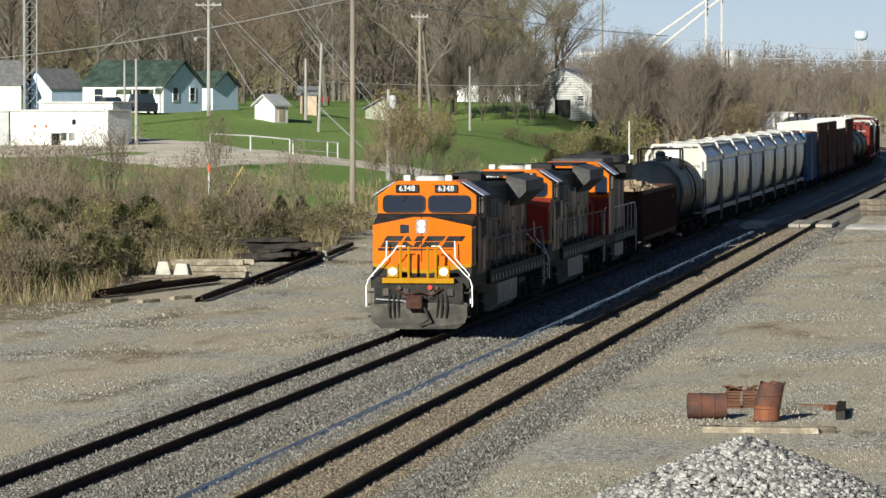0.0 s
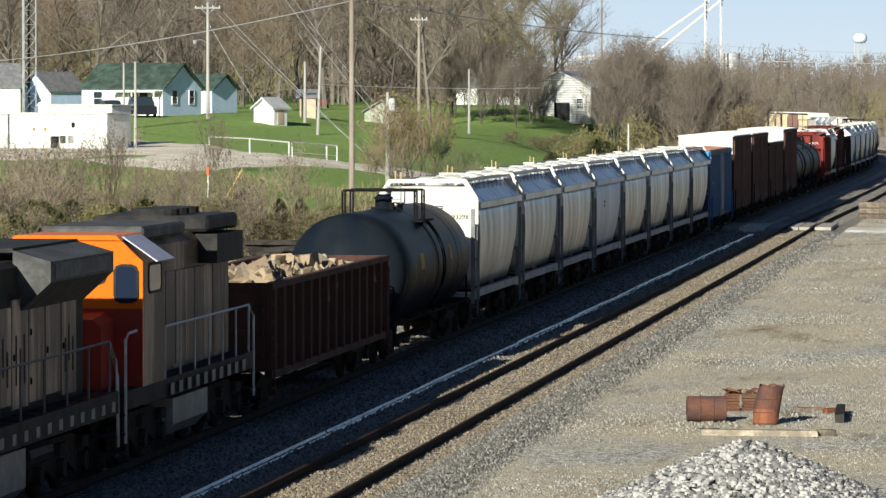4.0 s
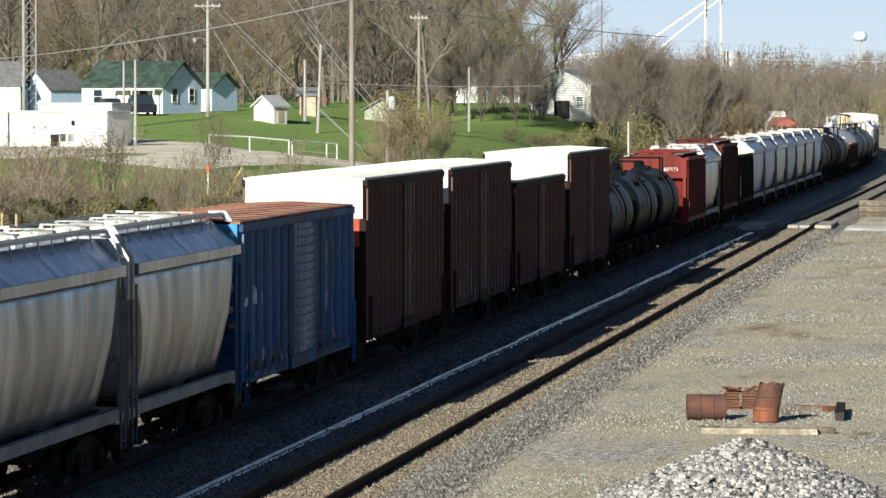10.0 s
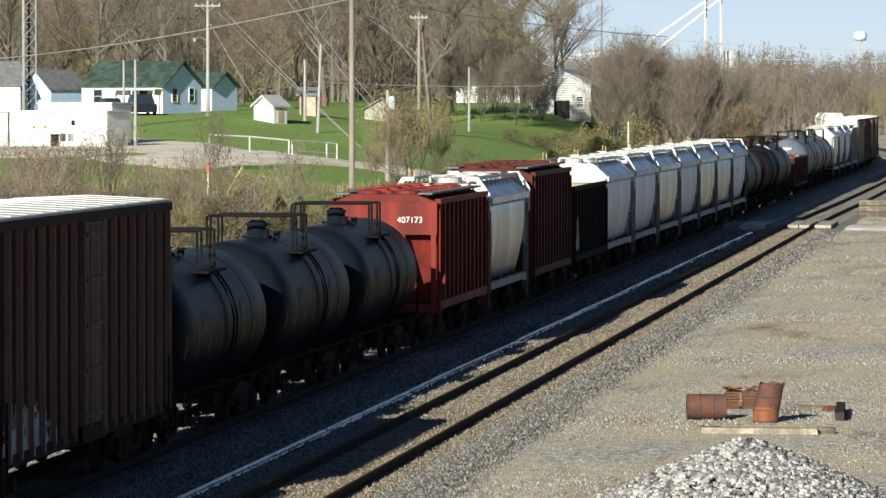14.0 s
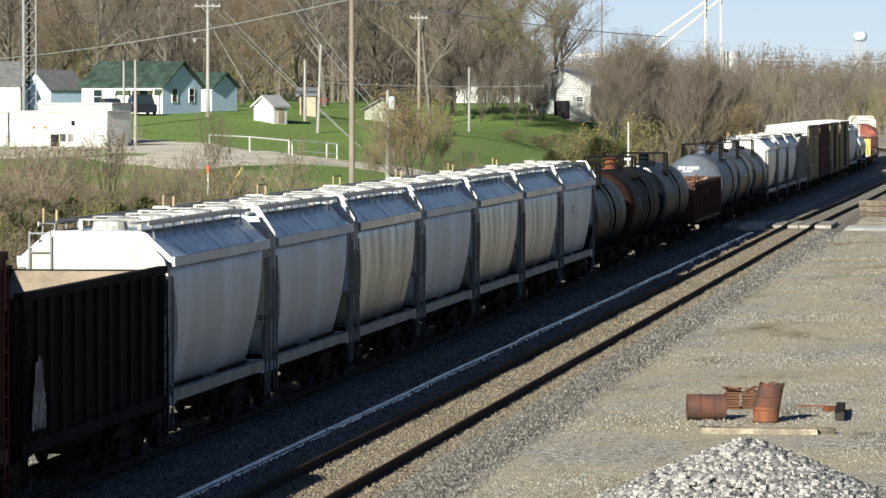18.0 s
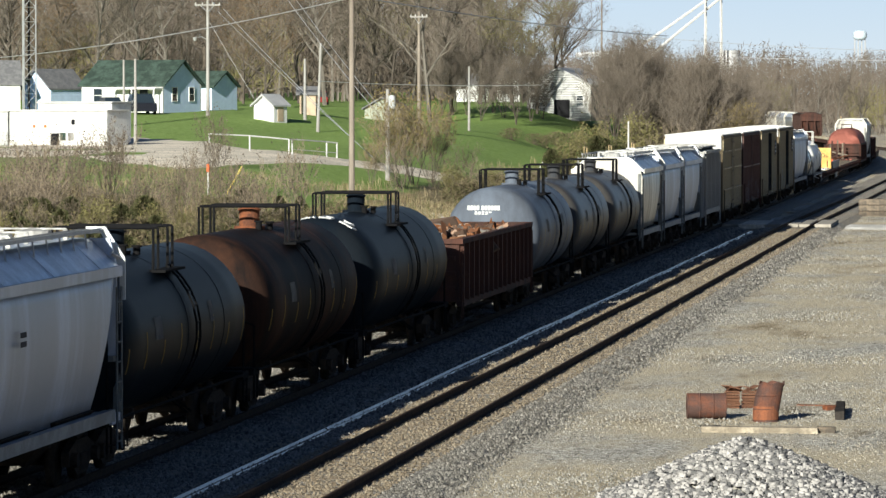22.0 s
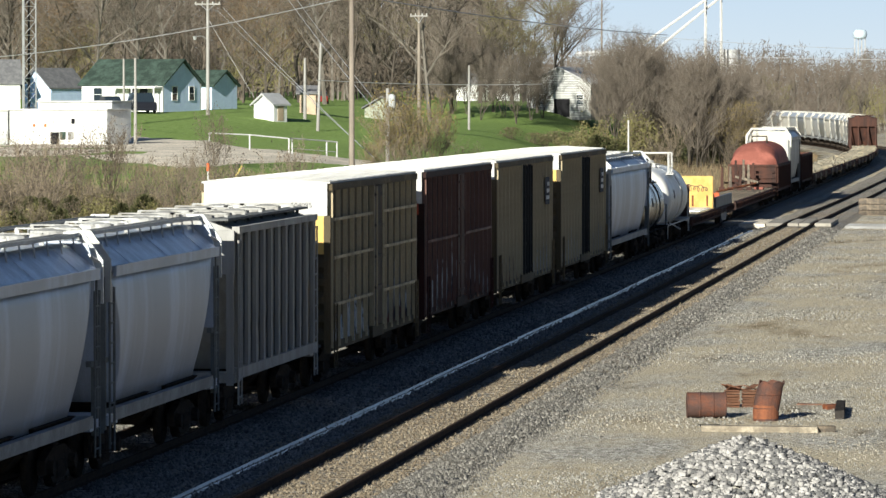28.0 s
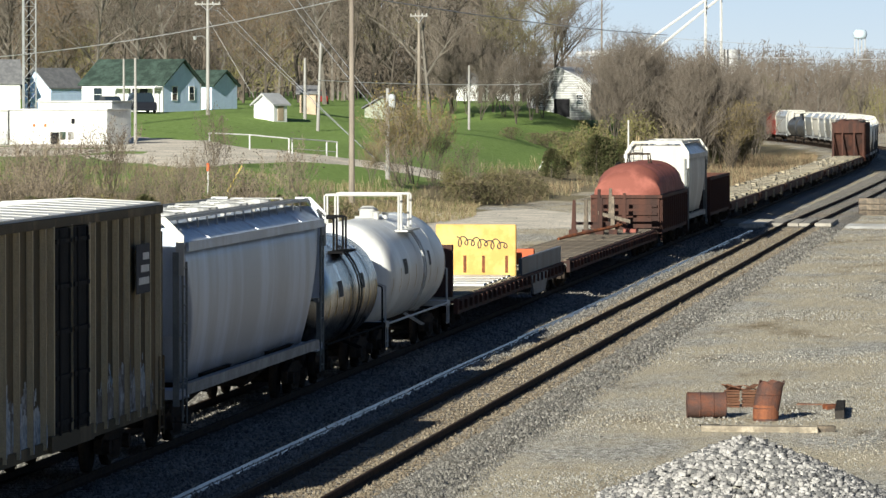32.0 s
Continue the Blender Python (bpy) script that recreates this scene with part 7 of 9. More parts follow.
def tree_kind(name, label, seed, height, bud, buds=2600, bud_size=0.10, bark=None, twig_tone=None, **kw):
    wood, twig, tips, rnd = grow(seed, height, **kw)
    t = thing(name, label, "tree" if "tree" in name else "shrub")
    part("trunk", py_mesh("trunk", wood[0], wood[1], bark or M_bark), None, t)
    v, f = list(twig[0]), list(twig[1])
    m2 = []
    nt_ = len(f)
    for i in range(buds):
        p = rnd.choice(tips) + Vector((rnd.gauss(0, 1), rnd.gauss(0, 1), rnd.gauss(0, 1))) * 0.22
        s = bud_size * rnd.uniform(0.5, 1.3)
        a = Vector((rnd.gauss(0, 1), rnd.gauss(0, 1), rnd.gauss(0, 1))).normalized() * s
        b = Vector((rnd.gauss(0, 1), rnd.gauss(0, 1), rnd.gauss(0, 1))).normalized() * s * 0.7
        n0 = len(v)
        v += [p - a, p + b, p + a, p - b]
        f.append((n0, n0 + 1, n0 + 2, n0 + 3))
    me = py_mesh("crown", v, f, twig_tone or M_twig_brown)
    me.materials.append(bud)
    idx = [0] * nt_ + [1] * buds
    me.polygons.foreach_set("material_index", idx)
    part("crown", me, None, t)
    return t


KINDS = {}
KINDS["oak"] = tree_kind("tree", "tall bare deciduous tree with brown budding twigs", 11, 17, M_bud_brown, 4200, 0.05, kids=(10, 7, 6, 4))
KINDS["oak2"] = tree_kind("tree", "tall bare deciduous tree with grey limbs", 12, 18, M_bud_brown, 2600, 0.05, kids=(9, 7, 6, 4), bark=M_palebark, spread=0.5)
KINDS["maple"] = tree_kind("tree", "rounded tree with rusty brown spring buds", 13, 13, M_bud_rust, 8000, 0.06, kids=(12, 8, 6, 4), first=0.15, spread=0.62)
KINDS["willow"] = tree_kind("tree", "bare tree with olive-yellow spring buds", 14, 15, M_bud_olive, 7000, 0.065, kids=(9, 7, 6, 4))
KINDS["scrub"] = tree_kind("tree", "thin brown scrub tree, bare and twiggy", 15, 9.5, M_bud_brown, 4500, 0.05, kids=(9, 7, 5, 3), stems=3, first=0.12, spread=0.4, thin=0.8)
KINDS["yellowbush"] = tree_kind("shrub", "many-stemmed shrub with yellow-green buds", 16, 5.5, M_bud_yellow, 2600, 0.055, kids=(7, 5, 4, 2), stems=6, first=0.2, spread=0.35, thin=0.7, twig_tone=M_twig_tan)
KINDS["sapling"] = tree_kind("shrub", "bare brown sapling thicket on the bank", 17, 3.2, M_bud_brown, 500, 0.04, kids=(6, 4, 3, 2), stems=5, first=0.1, spread=0.35, thin=0.6, levels=3, twig_tone=M_twig_tan)
KINDS["greenbush"] = tree_kind("shrub", "scrubby bush coming into green leaf", 18, 3.6, M_bud_olive, 2600, 0.07, kids=(7, 5, 4, 2), stems=5, first=0.1, spread=0.5, thin=0.6, levels=3, twig_tone=M_twig_tan)


def cedar_kind(seed, height):
    rnd = random.Random(seed)
    t = thing("shrub", "dark green rounded evergreen shrub", "shrub")
    bm = B()
    tube(bm, [(0, 0, 0), (0.03, 0, height * 0.9)], 0.07, 6, 0.02)
    part("trunk", bm, M_bark, t)
    v, f = [], []
    for i in range(5200):
        h = rnd.random() ** 0.8
        z = 0.05 + h * height
        a = rnd.uniform(0, 6.28)
        r = math.sqrt(max(0.0, 1 - h ** 1.6)) * height * 0.5 * rnd.uniform(0.35, 1.0)
        r *= 1 + 0.35 * noise.noise(Vector((math.cos(a) * 1.6, math.sin(a) * 1.6, h * 3.0 + seed)))
        z += 0.12 * height * noise.noise(Vector((math.cos(a) * 2.0, math.sin(a) * 2.0, 9.0 + seed)))
        p = Vector((r * math.cos(a), r * math.sin(a), z))
        s = rnd.uniform(0.03, 0.10)
        d1 = Vector((math.cos(a), math.sin(a), rnd.uniform(0.0, 1.2))).normalized() * s * 1.6
        d2 = Vector((rnd.gauss(0, 1), rnd.gauss(0, 1), rnd.gauss(0, 1))).normalized() * s * 0.6
        n0 = len(v)
        v += [p - d1 * 0.5, p + d2, p + d1, p - d2]
        f.append((n0, n0 + 1, n0 + 2, n0 + 3))
    part("crown", py_mesh("crown", v, f, M_cedar), None, t)
    return t


KINDS["cedar"] = cedar_kind(3, 2.6)


def clump_kind(seed):
    """Low tangle of dead brush: fine dark stems and dead leaves."""
    rnd = random.Random(seed)
    t = thing("shrub", "low dark tangle of dead brush on the bank", "shrub")
    wood, v, f = ([], []), [], []
    bm = B()
    for i in range(26):
        a, r = rnd.uniform(0, 6.28), rnd.random() * 0.5
        p = Vector((r * math.cos(a), r * math.sin(a), 0))
        tube(bm, [p, p + Vector((rnd.gauss(0, 0.4), rnd.gauss(0, 0.4), rnd.uniform(0.6, 1.3)))], 0.012, 3, 0.004)
    tagged(part("stem_tangle", bm, M_bark, t), kind="stuff")
    for i in range(900):
        a, h = rnd.uniform(0, 6.28), rnd.random() ** 0.8
        r = (0.35 + 0.95 * math.sqrt(max(0, 1 - h * h))) * math.sqrt(rnd.random()) * (1 + 0.25 * math.sin(3 * a + seed))
        p = Vector((r * math.cos(a), r * math.sin(a), 1.15 * h + 0.03))
        d1 = Vector((rnd.gauss(0, 1), rnd.gauss(0, 1), rnd.gauss(0.3, 1))).normalized() * rnd.uniform(0.05, 0.16)
        d2 = Vector((rnd.gauss(0, 1), rnd.gauss(0, 1), rnd.gauss(0, 1))).normalized() * 0.022
        n0 = len(v)
        v += [p - d1, p + d2, p + d1, p - d2]
        f.append((n0, n0 + 1, n0 + 2, n0 + 3))
    part("crown", py_mesh("crown", v, f, M_brush), None, t)
    return t


M_brush = bud_mat("dead_brush", [(0.07, 0.058, 0.037), (0.145, 0.115, 0.072), (0.065, 0.072, 0.028), (0.20, 0.16, 0.10)])
KINDS["clump"] = clump_kind(5)
USED = {}


def plant(kind, x, y, size=1.0, turn=None, group="trees"):
    rnd = random.Random(int(x * 37 + y * 11))
    turn = rnd.uniform(0, 360) if turn is None else turn
    m = Matrix.Translation((x, y, land_height(x, y) - 0.08)) @ Matrix.Rotation(radians(turn), 4, "Z")
    src = KINDS[kind]
    if kind in USED:
        ob = copy_thing(src, m)
    else:
        ob = src
        USED[kind] = 1
        ob.matrix_basis = m
    ob.scale = (size * rnd.uniform(0.92, 1.08), size * rnd.uniform(0.92, 1.08), size)
    tagged(ob, group=group)


# town trees behind the houses
for k, x, y, s in (("oak", -83.4, 455.0, 1.0), ("maple", -92.0, 520.0, 1.15), ("oak2", -78.0, 470.0, 1.0), ("oak2", -74.8, 480.0, 1.05),
                   ("oak", -89.1, 540.0, 1.1), ("oak2", -87.1, 560.0, 1.1), ("maple", -103.9, 560.0, 1.2), ("maple", -60.3, 470.0, 1.0), ("maple", -71.2, 520.0, 1.1),
                   ("oak", -66.4, 530.0, 1.1), ("oak2", -58.8, 500.0, 1.1), ("maple", -76.8, 600.0, 1.2), ("oak", -56.4, 520.0, 1.05), ("willow", -60.1, 560.0, 1.1),
                   ("oak2", -41.5, 455.0, 1.1), ("oak", -41.2, 470.0, 1.0), ("willow", -65.0, 620.0, 1.2), ("oak", -44.3, 520.0, 1.1), ("willow", -38.5, 500.0, 1.0),
                   ("oak2", -43.6, 560.0, 1.15), ("willow", -51.7, 600.0, 1.15), ("oak", -32.6, 490.0, 1.0), ("willow", -33.6, 480.0, 0.85), ("oak", -44.9, 620.0, 1.05),
                   ("oak", -96.1, 620.0, 1.2), ("oak2", -87.9, 600.0, 1.2), ("oak", -110.0, 620.0, 1.2), ("maple", -76.8, 640.0, 1.2), ("oak", -117.2, 600.0, 1.2),
                   ("maple", -127.6, 650.0, 1.3), ("maple", -118.1, 680.0, 1.3), ("maple", -114.3, 700.0, 1.3), ("maple", -106.4, 690.0, 1.3), ("maple", -132.5, 720.0, 1.3),
                   ("oak2", -87.8, 640.0, 1.2), ("willow", -62.3, 650.0, 1.2), ("maple", -71.9, 700.0, 1.2), ("oak2", -97.2, 520.0, 1.05), ("oak", -64.9, 560.0, 1.1)):
    plant(k, x, y, s, group="town trees")
for k, x, y, s in (("oak2", -17.2, 740.0, 0.8), ("oak2", -12.5, 700.0, 0.7), ("oak2", -11.3, 760.0, 0.8), ("willow", -24.6, 760.0, 0.7), ("oak2", -23.5, 800.0, 0.75), ("scrub", -25.4, 720.0, 1.1)):
    plant(k, x, y, s, group="woodland edge")
# scrub wood beside the curve
rs = random.Random(21)
for i in range(64):
    px_x, yy = rs.uniform(0, 1), rs.uniform(455, 640)
    x = -12 - px_x * (19 + (yy - 455) * 0.10) + float(np.interp(yy, _py, _px))
    if 18 - x > 0.0925 * yy:
        continue
    plant("scrub", x, yy, rs.uniform(0.85, 1.25), group="scrub wood")
# far woods beyond the curve
def far_woods(seed, count, y0, y1, u0, u1, h0, h1, twigs, label, ground=False):
    """A belt of bare woods, one mass of trunks and twig haze."""
    rnd = random.Random(seed)
    v, f, mi = [], [], []
    for i in range(count):
        y = rnd.uniform(y0, y1)
        u = rnd.uniform(u0, u1)
        x = 18 + u * y
        base = land_height(x, y) - 0.3 if ground else -0.5
        h = rnd.uniform(h0, h1) * (0.95 + 0.2 * noise.noise(Vector((u * 60, 0, 0))))
        top = Vector((x + rnd.gauss(0, 1.2), y, base + h))
        n0 = len(v)
        r = rnd.uniform(0.08, 0.17)
        v += [Vector((x - r, y, base)), Vector((x + r, y, base)), top + Vector((0.03, 0, 0)), top - Vector((0.03, 0, 0))]
        f.append((n0, n0 + 1, n0 + 2, n0 + 3))
        mi.append(1 if rnd.random() < 0.2 else 0)
        olive = noise.noise(Vector((u * 45, 5, 0))) > 0.22
        for j in range(twigs):
            q = rnd.uniform(0.05, 1.0) ** 0.8
            p = Vector((x, y, base)).lerp(top, q) + Vector((rnd.gauss(0, 1.4), rnd.gauss(0, 1), 0)) * (1.2 - 0.7 * q)
            d = Vector((rnd.gauss(0, 1), rnd.gauss(0, 0.6), abs(rnd.gauss(0.9, 0.7)))).normalized() * rnd.uniform(0.6, 2.6) * (1.15 - 0.6 * q)
            w = Vector((0.055, 0, 0.0)) if abs(d.x) < abs(d.z) else Vector((0, 0, 0.055))
            n0 = len(v)
            v += [p - w, p + w, p + d]
            f.append((n0, n0 + 1, n0 + 2))
            mi.append(2 if (olive and q < 0.6 and rnd.random() < 0.6) else (1 if rnd.random() < 0.10 else 0))
    me = py_mesh("far_woods", v, f, M_bud_brown)
    me.materials.append(M_palebark)
    me.materials.append(M_bud_olive)
    me.polygons.foreach_set("material_index", mi)
    tagged(new("far_woods", me), label, "woods", kind="stuff")


far_woods(77, 1900, 870, 1250, -0.19, 0.04, 12, 18, 105, "distant belt of bare brown spring woodland")
far_woods(78, 620, 560, 760, -0.245, -0.115, 12, 22, 150, "bare brown woodland behind the town houses", True)

# shrubs on the bank
for k, x, y, s in (("yellowbush", -24.2, 314.9, 1.3), ("yellowbush", -24.1, 308.8, 1.1), ("yellowbush", -24.1, 323.4, 1.0), ("yellowbush", -25.7, 304.3, 0.6), ("sapling", -21.1, 315.6, 1.2),
                   ("greenbush", -19.9, 374.0, 1.0), ("greenbush", -21.1, 402.5, 1.3), ("cedar", -19.1, 399.8, 1.2), ("cedar", -20.7, 370.8, 0.9), ("cedar", -19.1, 392.0, 1.3),
                   ("greenbush", -18.3, 407.1, 1.1), ("greenbush", -18.9, 436.6, 1.5), ("cedar", -19.0, 472.7, 1.3), ("greenbush", -19.4, 315.8, 0.6), ("greenbush", -20.3, 304.6, 0.7),
                   ("greenbush", -18.5, 321.2, 0.6), ("sapling", -21.6, 305.6, 1.0), ("sapling", -19.0, 318.4, 0.8), ("sapling", -22.8, 295.6, 1.2), ("sapling", -20.1, 314.9, 0.9),
                   ("cedar", -23.6, 196.5, 0.75), ("cedar", -23.8, 206.9, 0.6), ("cedar", -25.2, 223.7, 0.85), ("cedar", -25.4, 252.9, 0.6), ("cedar", -23.5, 253.8, 0.5),
                   ("cedar", -23.2, 259.0, 0.45), ("sapling", -22.9, 188.0, 0.9), ("sapling", -18.3, 163.8, 1.0), ("sapling", -20.3, 182.1, 0.8), ("sapling", -19.8, 189.0, 0.7),
                   ("sapling", -18.6, 170.9, 0.8), ("sapling", -31.7, 253.6, 1.0), ("sapling", -34.3, 253.5, 1.3), ("sapling", -34.9, 262.8, 1.4), ("sapling", -36.7, 258.5, 1.2),
                   ("sapling", -37.6, 255.2, 1.2), ("sapling", -30.1, 253.0, 0.9), ("sapling", -30.1, 271.5, 1.3), ("sapling", -29.5, 257.9, 0.9), ("sapling", -39.5, 258.3, 1.2),
                   ("sapling", -24.2, 251.7, 0.8), ("sapling", -26.7, 246.3, 0.8), ("sapling", -22.3, 262.1, 0.7), ("sapling", -27.1, 282.0, 0.8), ("sapling", -26.1, 234.8, 0.8),
                   ("sapling", -28.2, 238.1, 0.9), ("sapling", -30.1, 236.0, 0.9), ("sapling", -32.3, 229.7, 1.0), ("sapling", -31.9, 234.6, 0.9), ("sapling", -26.5, 198.8, 1.0),
                   ("greenbush", -23.5, 186.4, 0.5), ("greenbush", -22.5, 196.0, 0.45), ("greenbush", -24.4, 230.5, 0.4), ("greenbush", -22.1, 204.3, 0.4), ("greenbush", -26.6, 206.5, 0.5),
                   ("sapling", -17.6, 453.8, 1.6), ("sapling", -17.7, 486.1, 1.8), ("sapling", -17.4, 529.9, 1.6), ("sapling", -16.1, 555.6, 1.6), ("sapling", -16.9, 426.2, 1.2)):
    plant(k, x, y, s, group="bank shrubs")
rs = random.Random(31)
for i in range(44):
    yy = rs.uniform(455, 640)
    plant(("sapling", "greenbush", "sapling", "yellowbush")[i % 4] if i % 8 != 7 else "cedar", -11 - rs.random() * 12 + float(np.interp(yy, _py, _px)), yy, rs.uniform(0.7, 1.4), group="bank shrubs")
for i in range(40):
    yy = rs.uniform(168, 245)
    plant(("sapling", "sapling", "greenbush", "sapling", "cedar")[i % 5], -17.5 - rs.random() * 26 - (yy - 168) * 0.05, yy, rs.uniform(0.4, 0.85) * (0.8 if i % 5 == 4 else 1.0), group="bank shrubs")
for i in range(110):
    yy = 166 + 84 * rs.random() ** 1.7
    plant("clump", -17.8 - rs.random() ** 1.5 * 24 - max(0, 40 - (yy - 166)) * 0.03, yy, rs.uniform(0.75, 1.6), group="bank brush")
for i in range(26):
    yy = rs.uniform(170, 225)
    plant("cedar", -18.5 - rs.random() ** 1.3 * 20, yy, rs.uniform(0.35, 0.75), group="bank shrubs")
for i in range(18):
    yy = rs.uniform(300, 330)
    plant("clump", -17.0 - rs.random() * 4, yy, rs.uniform(0.8, 1.4), group="bank brush")
for x, y, s in ((-42.0, 468.0, 0.8), (-41.5, 475.0, 0.7), (-39.6, 470.0, 0.7), (-37.3, 462.0, 0.6), (-37.5, 474.0, 0.75), (-35.6, 468.0, 0.7), (-33.7, 462.0, 0.7), (-33.2, 470.0, 0.75), (-32.6, 476.0, 0.6), (-47.8, 520.0, 0.9), (-44.8, 530.0, 0.9), (-41.2, 535.0, 0.9)):
    plant("scrub", x, y, s, group="lawn thicket")
for x, y, s in ((-30.2, 426.4, 1.0), (-28.9, 434.0, 0.9), (-27.8, 434.9, 1.1), (-28.0, 445.8, 1.2), (-27.3, 452.2, 1.3)):
    plant("clump", x, y, s, group="lawn thicket")
plant("sapling", -35.0, 296.7, 1.3, group="bank shrubs")
rs = random.Random(53)
for i in range(32):
    yy = rs.uniform(178, 222)
    plant(("cedar", "greenbush", "clump", "cedar")[i % 4], -18.8 - rs.random() * 13 - (yy - 178) * 0.05, yy, rs.uniform(0.45, 0.8) * (1.0 if i % 4 != 2 else 1.9), group="bank shrubs")
for i in range(22):
    yy = rs.uniform(190, 262)
    plant("sapling", -17.6 - rs.random() * 24, yy, rs.uniform(1.0, 1.7), group="bank shrubs")


def dry_grass():
    """Tall dead grass and weeds on the bank and in the ditch."""
    rnd = random.Random(9)
    v, f, mi = [], [], []
    def blade(x, y, h, m):
        z = land_height(x, y) - 0.05
        a = rnd.uniform(0, 6.28)
        w = 0.018
        n0 = len(v)
        bx, by = rnd.gauss(0, 0.25) * h, rnd.gauss(0, 0.25) * h
        v.extend([(x - w * math.cos(a), y - w * math.sin(a), z), (x + w * math.cos(a), y + w * math.sin(a), z), (x + bx, y + by, z + h)])
        f.append((n0, n0 + 1, n0 + 2))
        mi.append(m)
    for i in range(95000):
        y = rnd.uniform(158, 300) if i % 5 else rnd.uniform(290, 460)
        u = rnd.random() ** 1.4 * 45
        x = -16.5 - u - 1.2 * math.sin(y * 0.11)
        if y > 296 and u > 9:
            continue
        clump = noise.noise(Vector((x * 0.22, y * 0.12, 3.0)))
        if clump < -0.25 or (y < 225 and rnd.random() < 0.5):
            continue
        h = (0.35 + 0.55 * rnd.random()) * (1.1 + clump) * (1.0 if y < 262 else 0.55)
        r = rnd.random()
        blade(x, y, h, 2 if r < 0.22 else (1 if r < 0.5 else 0))
    for i in range(16000):
        y = rnd.uniform(300, 560)
        x = -5.2 - rnd.random() ** 1.3 * 14 + float(np.interp(y, _py, _px))
        if y < 352 and x > -16:
            continue
        if noise.noise(Vector((x * 0.3, y * 0.1, 8.0))) < -0.1:
            continue
        blade(x, y, rnd.uniform(0.3, 0.9), rnd.choice((0, 1, 1)))
    me = py_mesh("dry_grass", v, f, island_mat("dead_grass", [(0.24, 0.20, 0.115), (0.32, 0.27, 0.165), (0.17, 0.135, 0.08)], 0.9, 0.0))
    me.materials.append(island_mat("dead_weeds", [(0.15, 0.105, 0.066), (0.21, 0.14, 0.085), (0.11, 0.085, 0.058)], 0.9, 0.0))
    me.materials.append(island_mat("green_weeds", [(0.056, 0.070, 0.021), (0.098, 0.105, 0.035), (0.070, 0.091, 0.028)], 0.9, 0.0))
    me.polygons.foreach_set("material_index", mi)
    tagged(new("dry_grass", me), "tall dead grass and brown weeds on the bank", "grass", kind="stuff")


dry_grass()

# ---------------------------------------------------------------- dirt lane, crossing
M_lane = mat("pale_gravel_lane", (0.76, 0.67, 0.55), 0.95, 0, 0.45, 0.4, 0.6, 7, second=(0.52, 0.47, 0.385), amount=0.45)
M_panel = mat("crossing_timber", (0.36, 0.33, 0.285), 0.9, 0, 0.3, 1.5, 0.3, 30, second=(0.25, 0.23, 0.20), random_tint=0.15)


def strip(name, near, far, material, label, lift=0.06):
    """A strip of gravel over the land between two ragged edges."""
    bm = B()
    rows = []
    n = len(near) - 1
    for i in range(n * 12 + 1):
        k, q = min(n - 1, i // 12), i / 12 - min(n - 1, i // 12)
        a, b = (Vector(e[k]).lerp(Vector(e[k + 1]), q) for e in (near, far))
        row = []
        for j in range(11):
            f = j / 10
            f += (0.07 * noise.noise(Vector((a.x * 0.6, a.y * 0.3, j))) + 0.05 * noise.noise(Vector((a.x * 2.0, a.y, 5)))) if j in (0, 10) else 0
            p = a.lerp(b, f)
            row.append(bm.verts.new((p.x, p.y, land_height(p.x, p.y) + (lift if 0 < j < 10 else -0.08))))
        rows.append(row)
    for a, b in zip(rows, rows[1:]):
        for k in range(10):
            bm.faces.new((a[k], a[k + 1], b[k + 1], b[k]))
    bmesh.ops.recalc_face_normals(bm, faces=bm.faces[:])
    tagged(new(name, mesh_of(name, bm, material, True)), label, "road", kind="structure")


strip("road", [(-62.0, 318.0), (-52.9, 314.5), (-47.7, 309.0), (-42.8, 303.5), (-36.0, 291.5), (-33.5, 301.5), (-32.6, 311.0), (-29.5, 319.0), (-26.2, 325.5), (-23.0, 331.0)],
      [(-66.0, 346.0), (-61.0, 349.0), (-57.0, 358.0), (-54.5, 372.0), (-47.8, 368.0), (-39.1, 336.0), (-34.1, 327.5), (-31.1, 329.5), (-27.9, 338.5), (-24.0, 342.0)],
      M_lane, "pale gravel lane beside the white hut")
strip("road", [(-20.5, 240.0), (-13.0, 240.0), (-8.8, 250.0), (-2.7, 253.0)], [(-22.5, 270.0), (-19.0, 288.0), (-14.5, 300.0), (-2.7, 264.0)], M_lane, "pale gravel crossing road", 0.03)
M_apron = mat("pale_crushed_apron", (0.66, 0.645, 0.61), 0.95, 0, 0.3, 1.0, 0.5, 9, second=(0.50, 0.48, 0.44))
strip("road", [(7.4, 255.0), (12.0, 253.0), (20.0, 254.0), (40.0, 256.0)], [(7.4, 262.0), (12.0, 261.0), (20.0, 261.5), (40.0, 264.0)], M_apron, "pale crushed stone apron of the crossing", 0.10)
for lat0 in (0.0, TRACK2):
    for a, b in ((-0.60, -0.02), (0.02, 0.60), (0.86, 1.75), (-1.75, -0.86)):
        bm = B()
        box(bm, lat0 + a, lat0 + b, 253, 262, -0.2, -0.015)
        bev(bm, 0.02)
        tagged(new("crossing_panel", mesh_of("crossing_panel", bm, M_panel)), "worn concrete and timber road crossing panel", "crossing panel", "crossing panels")
bm = B()
box(bm, 1.8, 3.2, 253, 262, -0.3, -0.05)
tagged(new("crossing_panel", mesh_of("crossing_panel", bm, M_lane)), "gravel fill between crossing panels", "crossing panel", "crossing panels")

